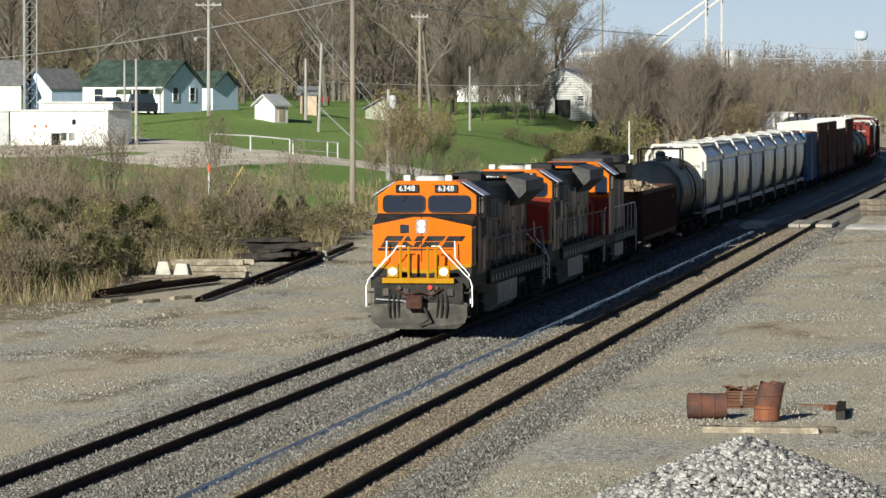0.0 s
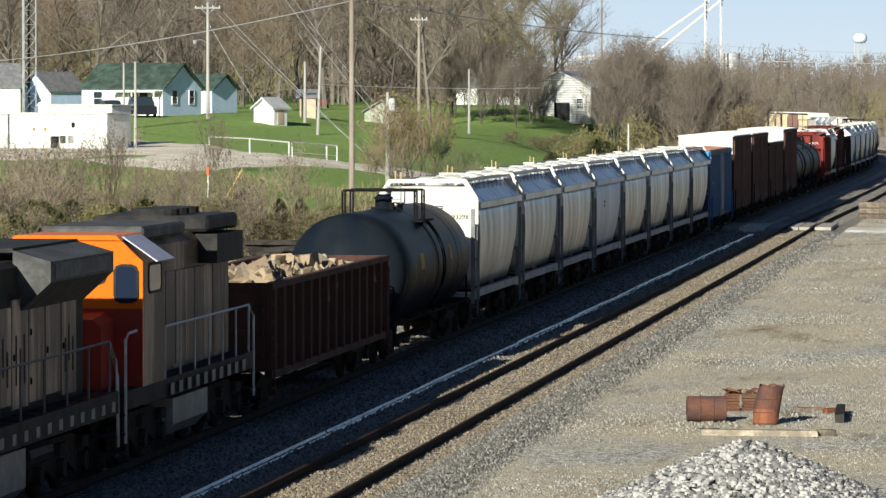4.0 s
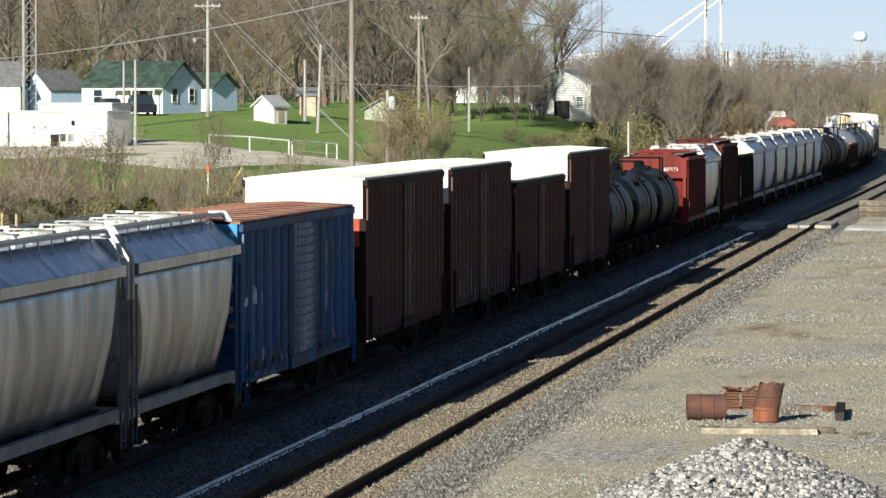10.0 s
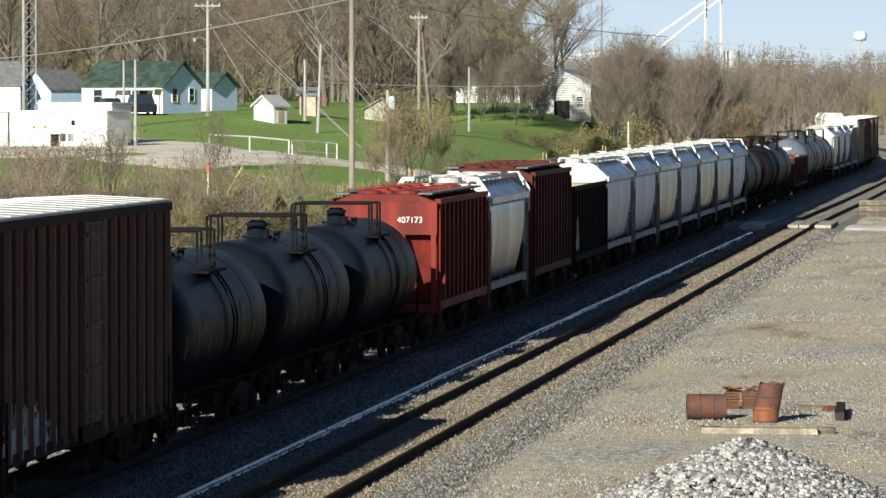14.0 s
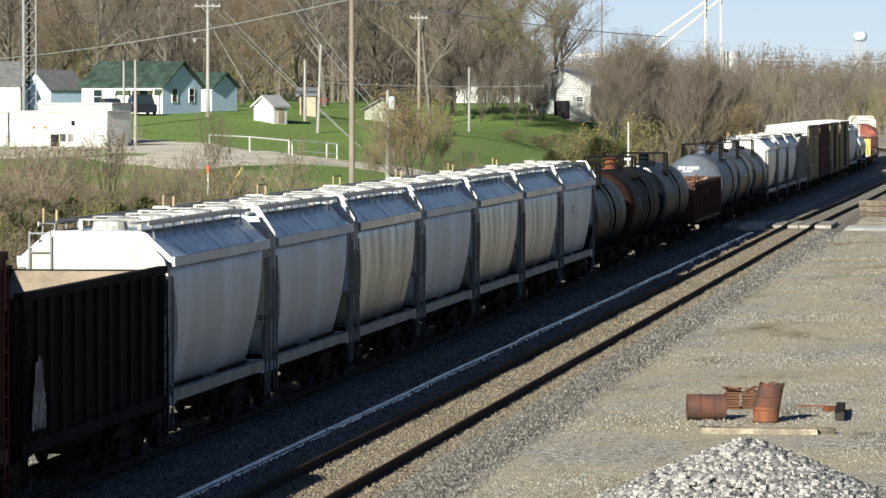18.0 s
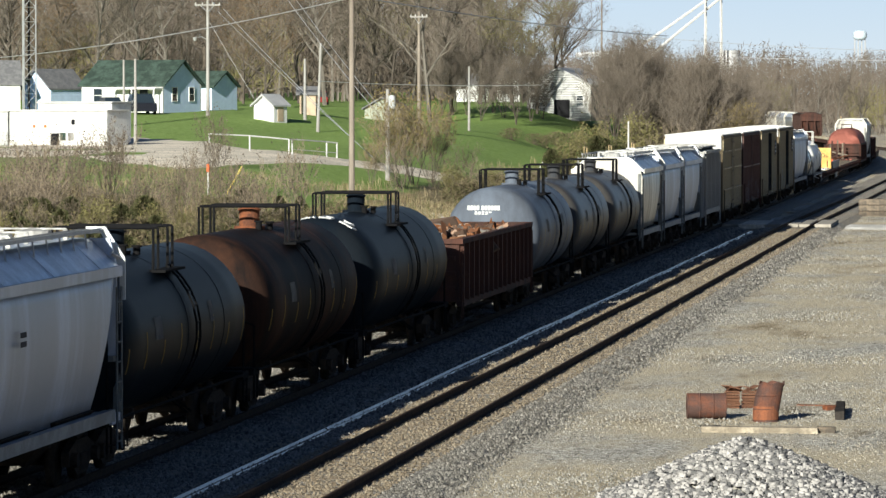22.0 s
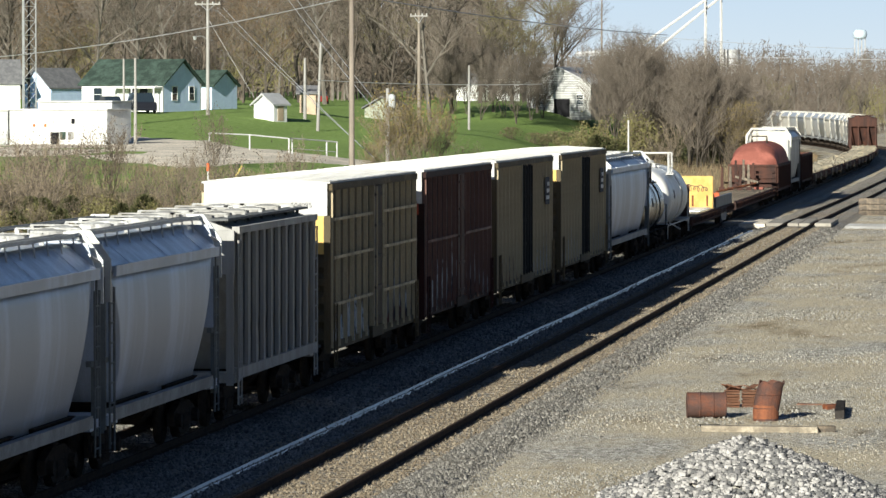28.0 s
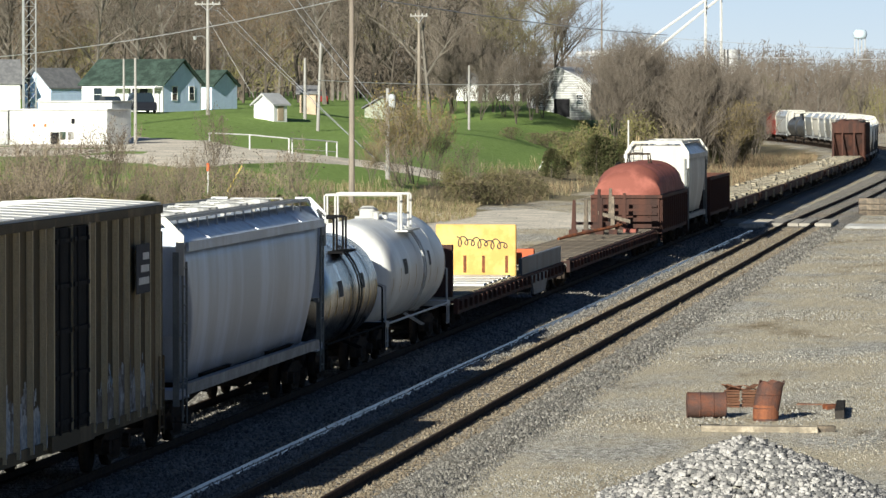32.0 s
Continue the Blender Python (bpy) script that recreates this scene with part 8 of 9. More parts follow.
# ---------------------------------------------------------------- poles and wires
M_pole = mat("pole_wood", (0.28, 0.24, 0.20), 0.9, 0, 0.3, 1.5, 0.3, 30, second=(0.20, 0.17, 0.14), streak=True)
M_palepole = mat("pale_pole", (0.36, 0.35, 0.335), 0.9, 0, 0.25, 1.5, 0.2, 30, second=(0.28, 0.265, 0.245), streak=True)
M_wire = mat("wire_grey", (0.42, 0.42, 0.42), 0.5, 0.3, 0.1, 2, 0)
M_trafo = mat("transformer_grey", (0.45, 0.47, 0.48), 0.5, 0, 0.15, 3, 0.05)


def pole(x, y, h, r=0.15, label="weathered wooden utility pole", arm=0.0, can=False, lamp=False, material=None, lean=0.0, arm_turn=0.0):
    z = land_height(x, y)
    p = thing("utility_pole", label, "pole", "utility poles", pose(x, y, z - 0.1, 0, lean, arm_turn))
    bm = B()
    tube(bm, [(0, 0, 0), (0, 0, h * 0.5), (0, 0, h)], r, 10, r * 0.65)
    part("shaft", bm, material or M_pole, p)
    if arm:
        bm = B()
        box(bm, -arm / 2, arm / 2, -0.16, -0.05, h - 0.55, h - 0.42)
        part("crossarm", bm, M_palepole, p)
        bm = B()
        for e in (-1, 1):
            tube(bm, [(0, -0.11, h - 1.1), (e * arm * 0.28, -0.11, h - 0.5)], 0.025, 4)
        part("brace", bm, M_galv, p)
        for e in (-0.46, -0.2, 0.2, 0.46):
            bm = B()
            disc(bm, 2, (e * arm, -0.1, h - 0.34), 0.05, 0.16, 8, 0.03)
            part("insulator", bm, M_white, p)
    if can:
        bm = B()
        disc(bm, 2, (0.32, -0.2, h - (2.2 if arm else 0.9)), 0.24, 0.8, 14)
        disc(bm, 2, (0.32, -0.2, h - (1.75 if arm else 0.45)), 0.2, 0.1, 14, 0.12)
        part("transformer", bm, M_trafo, p)
    if lamp:
        bm = B()
        tube(bm, [(0, 0, h - 3.6), (-0.5, -0.3, h - 3.3), (-1.0, -0.6, h - 3.35)], 0.03, 6)
        disc(bm, 2, (-1.05, -0.6, h - 3.5), 0.12, 0.3, 10, 0.2)
        part("street_light", bm, M_galv, p)
    return p


pole(-55.3, 408.9, 10.35, 0.18, "grey wooden utility pole with crossarms and street light", 2.3, False, True, M_palepole)
pole(-23.2, 278.9, 16.5, 0.19, "tall plain brown wooden utility pole")
pole(-47.4, 414.0, 5.6, 0.16, "short pale wooden pole stub", material=M_palepole)
pole(-44.3, 401.5, 7.8, 0.15, "grey wooden utility pole", lean=2.0, material=M_palepole)
pole(-35.5, 402.0, 10.8, 0.18, "wooden utility pole with short crossarm", 1.5)
pole(-25.8, 313.1, 6.3, 0.17, "pale pole with a small transformer", can=True, material=M_palepole)
pole(-33.7, 423.0, 5.9, 0.12, "thin grey wooden pole on the lawn", material=M_palepole)
pole(-63.1, 410.0, 5.0, 0.13, "weathered wooden service pole", material=M_palepole)
pole(-50.2, 349.3, 6.7, 0.13, "weathered wooden service pole with meter", material=M_palepole)
sig = pole(-5.7, 270.0, 5.9, 0.07, "white level crossing signal mast with lamps", material=M_white)
bm = B()
box(bm, -0.62, 0.62, -0.09, -0.05, 3.2, 3.28)
part("lamp_arm", bm, M_galv, sig)
for e in (-0.55, 0.55):
    bm = B()
    disc(bm, 1, (e, -0.13, 3.24), 0.24, 0.05, 16)
    disc(bm, 1, (e, -0.2, 3.24), 0.13, 0.14, 12)
    part("crossing_lamp", bm, M_black, sig)
bm = B()
box(bm, -0.25, 0.25, -0.1, -0.06, 3.7, 3.95)
part("sign_plate", bm, M_galv, sig)
pole(-41.9, 640.0, 15.5, 0.16, "distant wooden utility pole")


def wire(points, r, label, sag=0.0, n=14):
    """A cable through the air, sagging between its ends."""
    bm = B()
    a, b = Vector(points[0]), Vector(points[1])
    tube(bm, [a.lerp(b, i / n) - Vector((0, 0, sag * 4 * (i / n) * (1 - i / n))) for i in range(n + 1)], r, 4)
    tagged(new("power_line", mesh_of("power_line", bm, M_wire)), label, "cable", "power lines")


WIRE = "thin grey overhead power line"
wire(((-53.9, 409.0, 14.6), (-25.7, 300.0, 3.6)), 0.03, WIRE, 0.2)
wire(((-54.4, 409.0, 14.4), (-24.9, 300.0, 2.9)), 0.022, WIRE, 0.2)
wire(((-50.7, 420.0, 16.7), (-29.2, 330.0, 6.0)), 0.03, WIRE, 0.2)
wire(((-49.9, 420.0, 16.7), (-28.8, 330.0, 6.2)), 0.025, WIRE, 0.2)
wire(((-68.5, 380.0, 10.0), (-25.7, 300.0, 13.4)), 0.035, WIRE, 0.5)
wire(((-25.3, 300.0, 13.2), (-15.4, 420.0, 12.3)), 0.035, WIRE, 0.3)
wire(((-43.8, 640.0, 13.2), (-0.6, 640.0, 11.7)), 0.04, WIRE, 0.3)
wire(((-36.8, 640.0, 15.1), (-0.6, 640.0, 13.0)), 0.03, WIRE, 0.3)
wire(((-44.2, 400.0, 8.2), (-26.7, 420.0, 7.9)), 0.03, WIRE, 0.2)
wire(((-55.2, 409.0, 13.5), (-50.5, 405.0, 6.7)), 0.02, WIRE, 0.0)


def guy_marker(x, y, h, lean_x, material, label, nm):
    t = thing(nm, label, "marker post", m=pose(x, y, land_height(x, y) - 0.05, 0, lean_x, 0))
    bm = B()
    tube(bm, [(0, 0, 0), (0, 0, h)], 0.055, 8)
    part("shaft", bm, material, t)
    return t


M_yel = mat("yellow_plastic", (0.72, 0.58, 0.12), 0.6, 0, 0.15, 3, 0.05)
M_org = mat("orange_plastic", (0.75, 0.16, 0.06), 0.6, 0, 0.15, 3, 0.05)
mk = guy_marker(-30.3, 269.5, 1.5, 0, M_white, "white pipeline marker post with orange cap", "marker_post")
bm = B()
disc(bm, 2, (0, 0, 1.62), 0.1, 0.45, 10, 0.09)
part("cap", bm, M_org, mk)
guy_marker(-29.6, 271.4, 2.0, 30, M_yel, "leaning yellow guy-wire guard", "guy_guard")
guy_marker(-23.9, 390.9, 0.9, 30, M_white, "leaning white guy-wire guard", "guy_guard")

# lattice mast behind the hut
def lattice_mast(x, y, h, w):
    t = thing("lattice_mast", "tall grey steel lattice radio mast", "mast", m=pose(x, y, land_height(x, y) - 0.1))
    legs = [(w / 2 * math.cos(a), w / 2 * math.sin(a)) for a in (0.3, 0.3 + 2.094, 0.3 + 4.189)]
    for lx, ly in legs:
        bm = B()
        tube(bm, [(lx, ly, 0), (lx, ly, h)], 0.055, 6)
        part("leg", bm, M_galv, t)
    for i in range(3):
        bm = B()
        (ax, ay), (bx, by) = legs[i], legs[(i + 1) % 3]
        n = int(h / 1.1)
        for k in range(n):
            z = h * k / n
            tube(bm, [(ax, ay, z), (bx, by, z + h / n)], 0.028, 4)
            tube(bm, [(bx, by, z), (ax, ay, z)], 0.022, 4)
        tagged(part("lattice_bracing", bm, M_galv, t), kind="stuff")
    bm = B()
    tube(bm, [(0.1, 0.0, 0), (0.1, 0.0, h)], 0.10, 6)
    part("cable_run", bm, M_black, t)


lattice_mast(-63.5, 372.0, 14.0, 1.35)

# pipe gate and fence
M_pipe = mat("white_pipe", (0.62, 0.62, 0.60), 0.5, 0.2, 0.15, 3, 0.05)
def pipe_fence():
    ends = [(-42.1, 335.9), (-37.7, 327.5), (-34.0, 322.1), (-33.9, 322.9), (-32.1, 327.0), (-31.5, 327.9)]
    t = thing("pipe_fence", "white steel pipe gate and fence", "fence")
    tops = []
    for (x, y) in ends:
        z = land_height(x, y)
        bm = B()
        tube(bm, [(x, y, z - 0.1), (x, y, z + 1.15)], 0.06, 8)
        part("post", bm, M_pipe, t)
        tops.append(Vector((x, y, z + 1.12)))
    for a, b in zip(tops, tops[1:]):
        bm = B()
        tube(bm, [a, b], 0.05, 6)
        part("rail", bm, M_pipe, t)
    bm = B()
    a, b = tops[3], tops[5]
    tube(bm, [a - Vector((0, 0, 0.7)), b - Vector((0, 0, 0.7))], 0.025, 5)
    part("lower_rail", bm, M_pipe, t)


pipe_fence()

# ---------------------------------------------------------------- buildings
M_siding = mat("white_siding", (0.78, 0.78, 0.76), 0.65, 0, 0.1, 1.5, 0.1, 12, second=(0.68, 0.68, 0.66))
M_bluesiding = mat("blue_siding", (0.60, 0.73, 0.92), 0.65, 0, 0.1, 1.5, 0.1, 12, second=(0.54, 0.66, 0.85))
# White clapboard greyed in its own colour to stand in for tree shade.
M_shadesiding = mat("tree_shaded_clapboard", (0.50, 0.50, 0.48), 0.75, 0, 0.2, 1.2, 0.1, 12, second=(0.33, 0.33, 0.32), streak=True)
M_greenroof = mat("green_shingles", (0.065, 0.098, 0.08), 0.85, 0, 0.35, 1.2, 0.3, 12, second=(0.035, 0.052, 0.043))
M_greyroof = mat("grey_shingles", (0.20, 0.20, 0.20), 0.85, 0, 0.3, 2, 0.3, 12, second=(0.14, 0.14, 0.145))
M_paleroof = mat("pale_metal_roof", (0.50, 0.50, 0.50), 0.6, 0.2, 0.2, 1, 0.1)
M_frame = mat("window_trim", (0.74, 0.74, 0.72), 0.6, 0, 0.1, 3, 0.05)
M_dark = mat("dark_opening", (0.02, 0.02, 0.022), 0.8, 0, 0.2, 3, 0.05)
M_shed = mat("shed_grey_green", (0.34, 0.36, 0.29), 0.75, 0, 0.15, 2, 0.1)
M_tan = mat("tan_siding", (0.52, 0.40, 0.29), 0.75, 0, 0.15, 2, 0.1)


def window(h, x, y, z, w, ht, face="y", sign=-1):
    """A framed window that stands a little proud of its wall."""
    ob = new("window")
    ob.parent = h
    bm = B()
    t = 0.07
    def slab(a, b, c, d, e0, e1):
        if face == "y":
            box(bm, x + a, x + b, min(y + sign * e0, y + sign * e1), max(y + sign * e0, y + sign * e1), z + c, z + d)
        else:
            box(bm, min(x + sign * e0, x + sign * e1), max(x + sign * e0, x + sign * e1), y + a, y + b, z + c, z + d)
    for a, b, c, d in ((-w / 2 - t, -w / 2, -t, ht + t), (w / 2, w / 2 + t, -t, ht + t), (-w / 2, w / 2, ht, ht + t), (-w / 2, w / 2, -t, 0), (-w / 2, w / 2, ht / 2 - 0.02, ht / 2 + 0.02)):
        slab(a, b, c, d, -0.02, 0.05)
    part("window_frame", bm, M_frame, ob)
    bm = B()
    slab(-w / 2, w / 2, 0, ht, -0.03, 0.02)
    part("pane", bm, M_glass, ob)


def house(x, y, L, W, h, rh, turn, wall, gable, roof, label, over=0.35, lap=True, name="house"):
    """Gabled house; its ridge runs along its own x."""
    z = land_height(x, y) - 0.3
    t = thing(name, label, "house" if name == "house" else "shed", m=pose(x, y, z, 0, 0, turn))
    h += 0.3
    for sg in (-1, 1):
        bm = B()
        box(bm, -L / 2, L / 2, sg * W / 2 - 0.1, sg * W / 2 + 0.1, 0, h)
        part("wall", bm, wall, t)
        bm = B()
        extrude_poly(bm, [(-W / 2 + 0.1, 0), (W / 2 - 0.1, 0), (W / 2 - 0.1, h - 0.02), (0, h + rh - 0.05), (-W / 2 + 0.1, h - 0.02)], 0, sg * (L / 2 - 0.1) - 0.1, sg * (L / 2 - 0.1) + 0.1)
        part("gable_wall", bm, gable, t)
        bm = B()
        n = math.hypot(W / 2, rh)
        ov = over
        ey, ez = sg * (W / 2 + ov * W / 2 / n), h - ov * rh / n
        loft(bm, [[(xx, 0, h + rh), (xx, ey, ez), (xx, ey, ez + 0.14), (xx, 0, h + rh + 0.16)] for xx in (-L / 2 - over, L / 2 + over)])
        bmesh.ops.recalc_face_normals(bm, faces=bm.faces[:])
        part("roof", bm, roof, t)
        if lap:
            k = int(h / 0.25)
            bm = B()
            for i in range(k):
                box(bm, -L / 2 + 0.02, L / 2 - 0.02, min(sg * (W / 2 + 0.1), sg * (W / 2 + 0.12)), max(sg * (W / 2 + 0.1), sg * (W / 2 + 0.12)), 0.25 * i + 0.2, 0.25 * i + 0.235)
            tagged(part("lap_siding", bm, wall, t), kind="stuff")
    return t


def flat_hut(x, y, L, W, h, turn, label, wall=None, roof=None, name="equipment_hut", lift=0.0):
    z = land_height(x, y) - 0.15 + lift
    t = thing(name, label, "hut", m=pose(x, y, z, 0, 0, turn))
    bm = B()
    box(bm, -L / 2, L / 2, -W / 2, W / 2, 0, h)
    bev(bm, 0.03)
    part("shell", bm, wall or M_siding, t)
    bm = B()
    box(bm, -L / 2 - 0.12, L / 2 + 0.12, -W / 2 - 0.12, W / 2 + 0.12, h + 0.004, h + 0.14)
    bev(bm, 0.02)
    part("roof", bm, roof or M_white, t)
    return t


hut = flat_hut(-55.5, 350.0, 8.6, 3.2, 2.75, -19, "long white flat-roofed equipment hut by the gravel lane")
bm = B()
box(bm, 1.2, 1.5, -1.64, -1.60, 1.75, 2.15)
part("vent", bm, M_dark, hut)
for e, mtl in ((0.45, M_greenroof), (1.15, P_fuel)):
    bm = B()
    box(bm, e - 0.25, e + 0.25, -1.66, -1.60, 0.55, 1.15)
    part("meter_box", bm, mtl, hut)
for e in (-1.1, -2.1):
    bm = B()
    box(bm, e - 0.12, e + 0.12, -1.63, -1.60, 1.5, 1.74)
    part("warning_sign", bm, M_org, hut)
bm = B()
box(bm, -0.45, 0.1, -1.95, -1.60, 0.1, 1.1)
part("cabinet", bm, M_dark, hut)
for e in (-3.7, -2.6, -1.5, -0.6, 0.2, 2.2, 3.4):
    bm = B()
    box(bm, e - 0.012, e + 0.012, -1.615, -1.60, 0.1, 2.7)
    part("panel_joint", bm, M_frame, hut)
flat_hut(-55.9, 358.0, 6.6, 3.0, 3.3, -19, "white flat-roofed hut behind the long one")
flat_hut(-61.1, 352.0, 2.2, 2.4, 2.7, -15, "small grey-white site trailer", wall=M_paleroof, name="site_trailer")

hs = house(-64.2, 424.0, 8.8, 6.4, 2.5, 2.1, -22, M_siding, M_bluesiding, M_greenroof, "white and blue bungalow with green shingle roof")
for e in (-2.6, 1.3, 2.4):
    window(hs, e, -3.32, 1.2, 0.9, 1.2)
for e in (-1.3, 1.6):
    window(hs, 4.42, e, 1.3, 0.8, 1.2, "x", 1)
bm = B()
box(bm, -0.6, 4.4, -4.6, -3.35, 2.35, 2.5)
part("porch_roof", bm, M_frame, hs)
for e in (-0.5, 1.8, 4.2):
    bm = B()
    box(bm, e - 0.06, e + 0.06, -4.5, -4.38, 0.0, 2.35)
    part("porch_post", bm, M_frame, hs)
h2 = house(-61.7, 446.0, 3.2, 4.4, 2.3, 1.3, -22, M_bluesiding, M_bluesiding, M_greenroof, "small blue house with green roof")
h3 = house(-74.6, 434.0, 5.0, 3.3, 2.2, 1.6, 62, M_bluesiding, M_bluesiding, M_greyroof, "blue garage with grey gable roof", name="garage")
h4 = house(-79.3, 430.0, 4.0, 5.0, 2.6, 2.0, 20, M_siding, M_bluesiding, M_greyroof, "white house with grey shingle roof")
sh = house(-49.2, 406.0, 1.9, 2.0, 1.5, 0.75, 62, M_siding, M_siding, M_paleroof, "small white garden shed", name="garden_shed", lap=False)
bm = B()
box(bm, -0.4, 0.4, -1.14, -1.09, 0.3, 1.55)
part("door", bm, M_tan, sh)
h6 = house(-31.2, 489.0, 7.0, 6.8, 3.5, 1.6, 78, M_shadesiding, M_shadesiding, M_paleroof, "white clapboard house greyed as in tree shade, with pale roof and open garage")
bm = B()
for i in range(20):
    z_ = 0.35 + 0.25 * i
    hw_ = 3.28 if z_ < 3.75 else max(0.15, 3.28 * (1 - (z_ - 3.75) / 1.6))
    box(bm, -3.54, -3.50, -hw_, hw_, z_, z_ + 0.05)
tagged(part("lap_siding", bm, M_frame, h6), kind="stuff")
bm = B()
box(bm, -3.58, -3.50, -1.2, 0.5, 0.3, 2.2)
part("garage_door", bm, M_dark, h6)
window(h6, -3.50, 2.0, 1.5, 0.8, 1.1, "x", -1)
window(h6, -3.50, -2.3, 1.5, 0.7, 1.1, "x", -1)
h7 = house(-45.7, 560.0, 2.4, 5.0, 2.8, 1.2, 10, M_siding, M_siding, M_greyroof, "white house half hidden behind trees")
for e in (-0.5,):
    window(h7, e, -2.62, 1.2, 0.9, 1.2)
h8 = house(-50.0, 560.0, 2.8, 3.0, 2.2, 1.0, -20, M_siding, M_siding, M_greyroof, "small white house among the trees")
h9 = house(-44.7, 447.5, 3.0, 3.4, 1.2, 0.95, 82, M_shed, M_shed, M_greyroof, "low grey-green shed with gable roof", name="garage", lap=False)
h10 = house(-49.6, 430.0, 1.5, 1.8, 2.0, 0.5, 5, M_tan, M_tan, M_greyroof, "tan and white outbuilding", name="garden_shed", lap=False)


def car_parked(x, y, turn, paint, label, van=False):
    z = land_height(x, y)
    c = thing("parked_van" if van else "parked_car", label, "vehicle", m=pose(x, y, z, 0, 0, turn))
    L, w, h1, h2_ = (5.0, 0.95, 1.05, 1.85) if van else (4.6, 0.88, 0.9, 1.45)
    bm = B()
    loft(bm, [[(sx * w * k, y0, zz) for sx, y0, zz in ((-1, -L / 2, zl), (1, -L / 2, zl), (1, L / 2, zl), (-1, L / 2, zl))] for zl, k in ((0.28, 0.96), (0.6, 1.0), (h1, 0.97))])
    bmesh.ops.recalc_face_normals(bm, faces=bm.faces[:])
    bev(bm, 0.05)
    part("body", bm, paint, c)
    bm = B()
    a, b = (-0.30 * L, 0.47 * L) if van else (-0.22 * L, 0.33 * L)
    loft(bm, [[(sx * 0.9 * w, yy, h1) for sx, yy in ((-1, a - 0.4), (1, a - 0.4), (1, b), (-1, b))], [(sx * 0.78 * w, yy, h2_) for sx, yy in ((-1, a + 0.3), (1, a + 0.3), (1, b - 0.25), (-1, b - 0.25))]])
    bmesh.ops.recalc_face_normals(bm, faces=bm.faces[:])
    bev(bm, 0.05)
    part("cabin", bm, M_glass, c)
    bm = B()
    box(bm, -0.76 * w, 0.76 * w, a + 0.35, b - 0.3, h2_ - 0.02, h2_ + 0.03)
    part("roof", bm, paint, c)
    for sx in (-1, 1):
        for yy in (-0.31 * L, 0.31 * L):
            bm = B()
            disc(bm, 0, (sx * (w - 0.08), yy, 0.32), 0.32, 0.2, 16)
            wh = part("wheel", bm, M_black, c)
            bm = B()
            disc(bm, 0, (sx * (w + 0.025), yy, 0.32), 0.19, 0.02, 12)
            part("rim", bm, M_galv, wh)


M_carblack = mat("car_black", (0.015, 0.017, 0.025), 0.25, 0, 0.1, 3, 0, coat=0.5)
M_carred = mat("car_red", (0.22, 0.02, 0.02), 0.3, 0, 0.1, 3, 0, coat=0.5)
car_parked(-61.5, 410.0, 22, M_carblack, "dark blue van parked beside the bungalow", True)
car_parked(-64.7, 412.0, 24, M_carblack, "dark pickup parked beside the bungalow")

car_parked(-60.1, 505.0, 8, M_carred, "red car parked behind the lawn")

# ---------------------------------------------------------------- skyline
M_tower = mat("pale_blue_tower", (0.50, 0.60, 0.66), 0.5, 0, 0.1, 1, 0.02)


def skyline():
    ev = thing("grain_elevator", "white steel grain elevator legs and conveyor spouts", "grain elevator")
    base = -44.7, 900.0
    x0, y0 = base
    for dx, dy in ((-1.6, -1), (1.6, -1), (1.6, 1.5), (-1.6, 1.5)):
        bm = B()
        tube(bm, [(x0 + dx, y0 + dy, 0), (x0 + dx * 0.9, y0 + dy, 34)], 0.18, 6)
        part("leg", bm, M_white, ev)
    for a, b in ((((-59.7, 900.0, 15.8)), ((-45.4, 900.0, 25.8))), (((-56.9, 900.0, 14.7)), ((-42.8, 900.0, 26.2)))):
        bm = B()
        tube(bm, [a, b], 0.28, 6)
        part("spout", bm, M_white, ev)
    bm = B()
    tube(bm, [((-71.2, 900.0, 14.8)), ((-58.6, 900.0, 15.5))], 0.55, 6)
    part("conveyor", bm, M_paleroof, ev)
    bm = B()
    disc(bm, 2, ((-41.9, 905.0, 8.7)), 2.0, 14, 20)
    part("bin", bm, M_paleroof, ev)
    wt = thing("water_tower", "distant white water tower on legs", "water tower")
    c = Vector(((-74.2, 2400.0, 38.0)))
    bm = B()
    rings = []
    for q in range(9):
        a = -math.pi / 2 + math.pi * q / 8
        rings.append([c + Vector((3.6 * max(0.03, math.cos(a)) ** 0.45 * math.cos(b), 3.6 * max(0.03, math.cos(a)) ** 0.45 * math.sin(b), 2.5 * math.sin(a))) for b in np.linspace(0, 2 * math.pi, 17)[:-1]])
    loft(bm, rings)
    part("tank", bm, M_tower, wt, smooth=True)
    for dx in (-2.6, -0.9, 0.9, 2.6):
        bm = B()
        tube(bm, [(c.x + dx, c.y, c.z - 2), (c.x + dx * 1.1, c.y, 0)], 0.3, 5)
        part("leg", bm, M_paleroof, wt)


skyline()


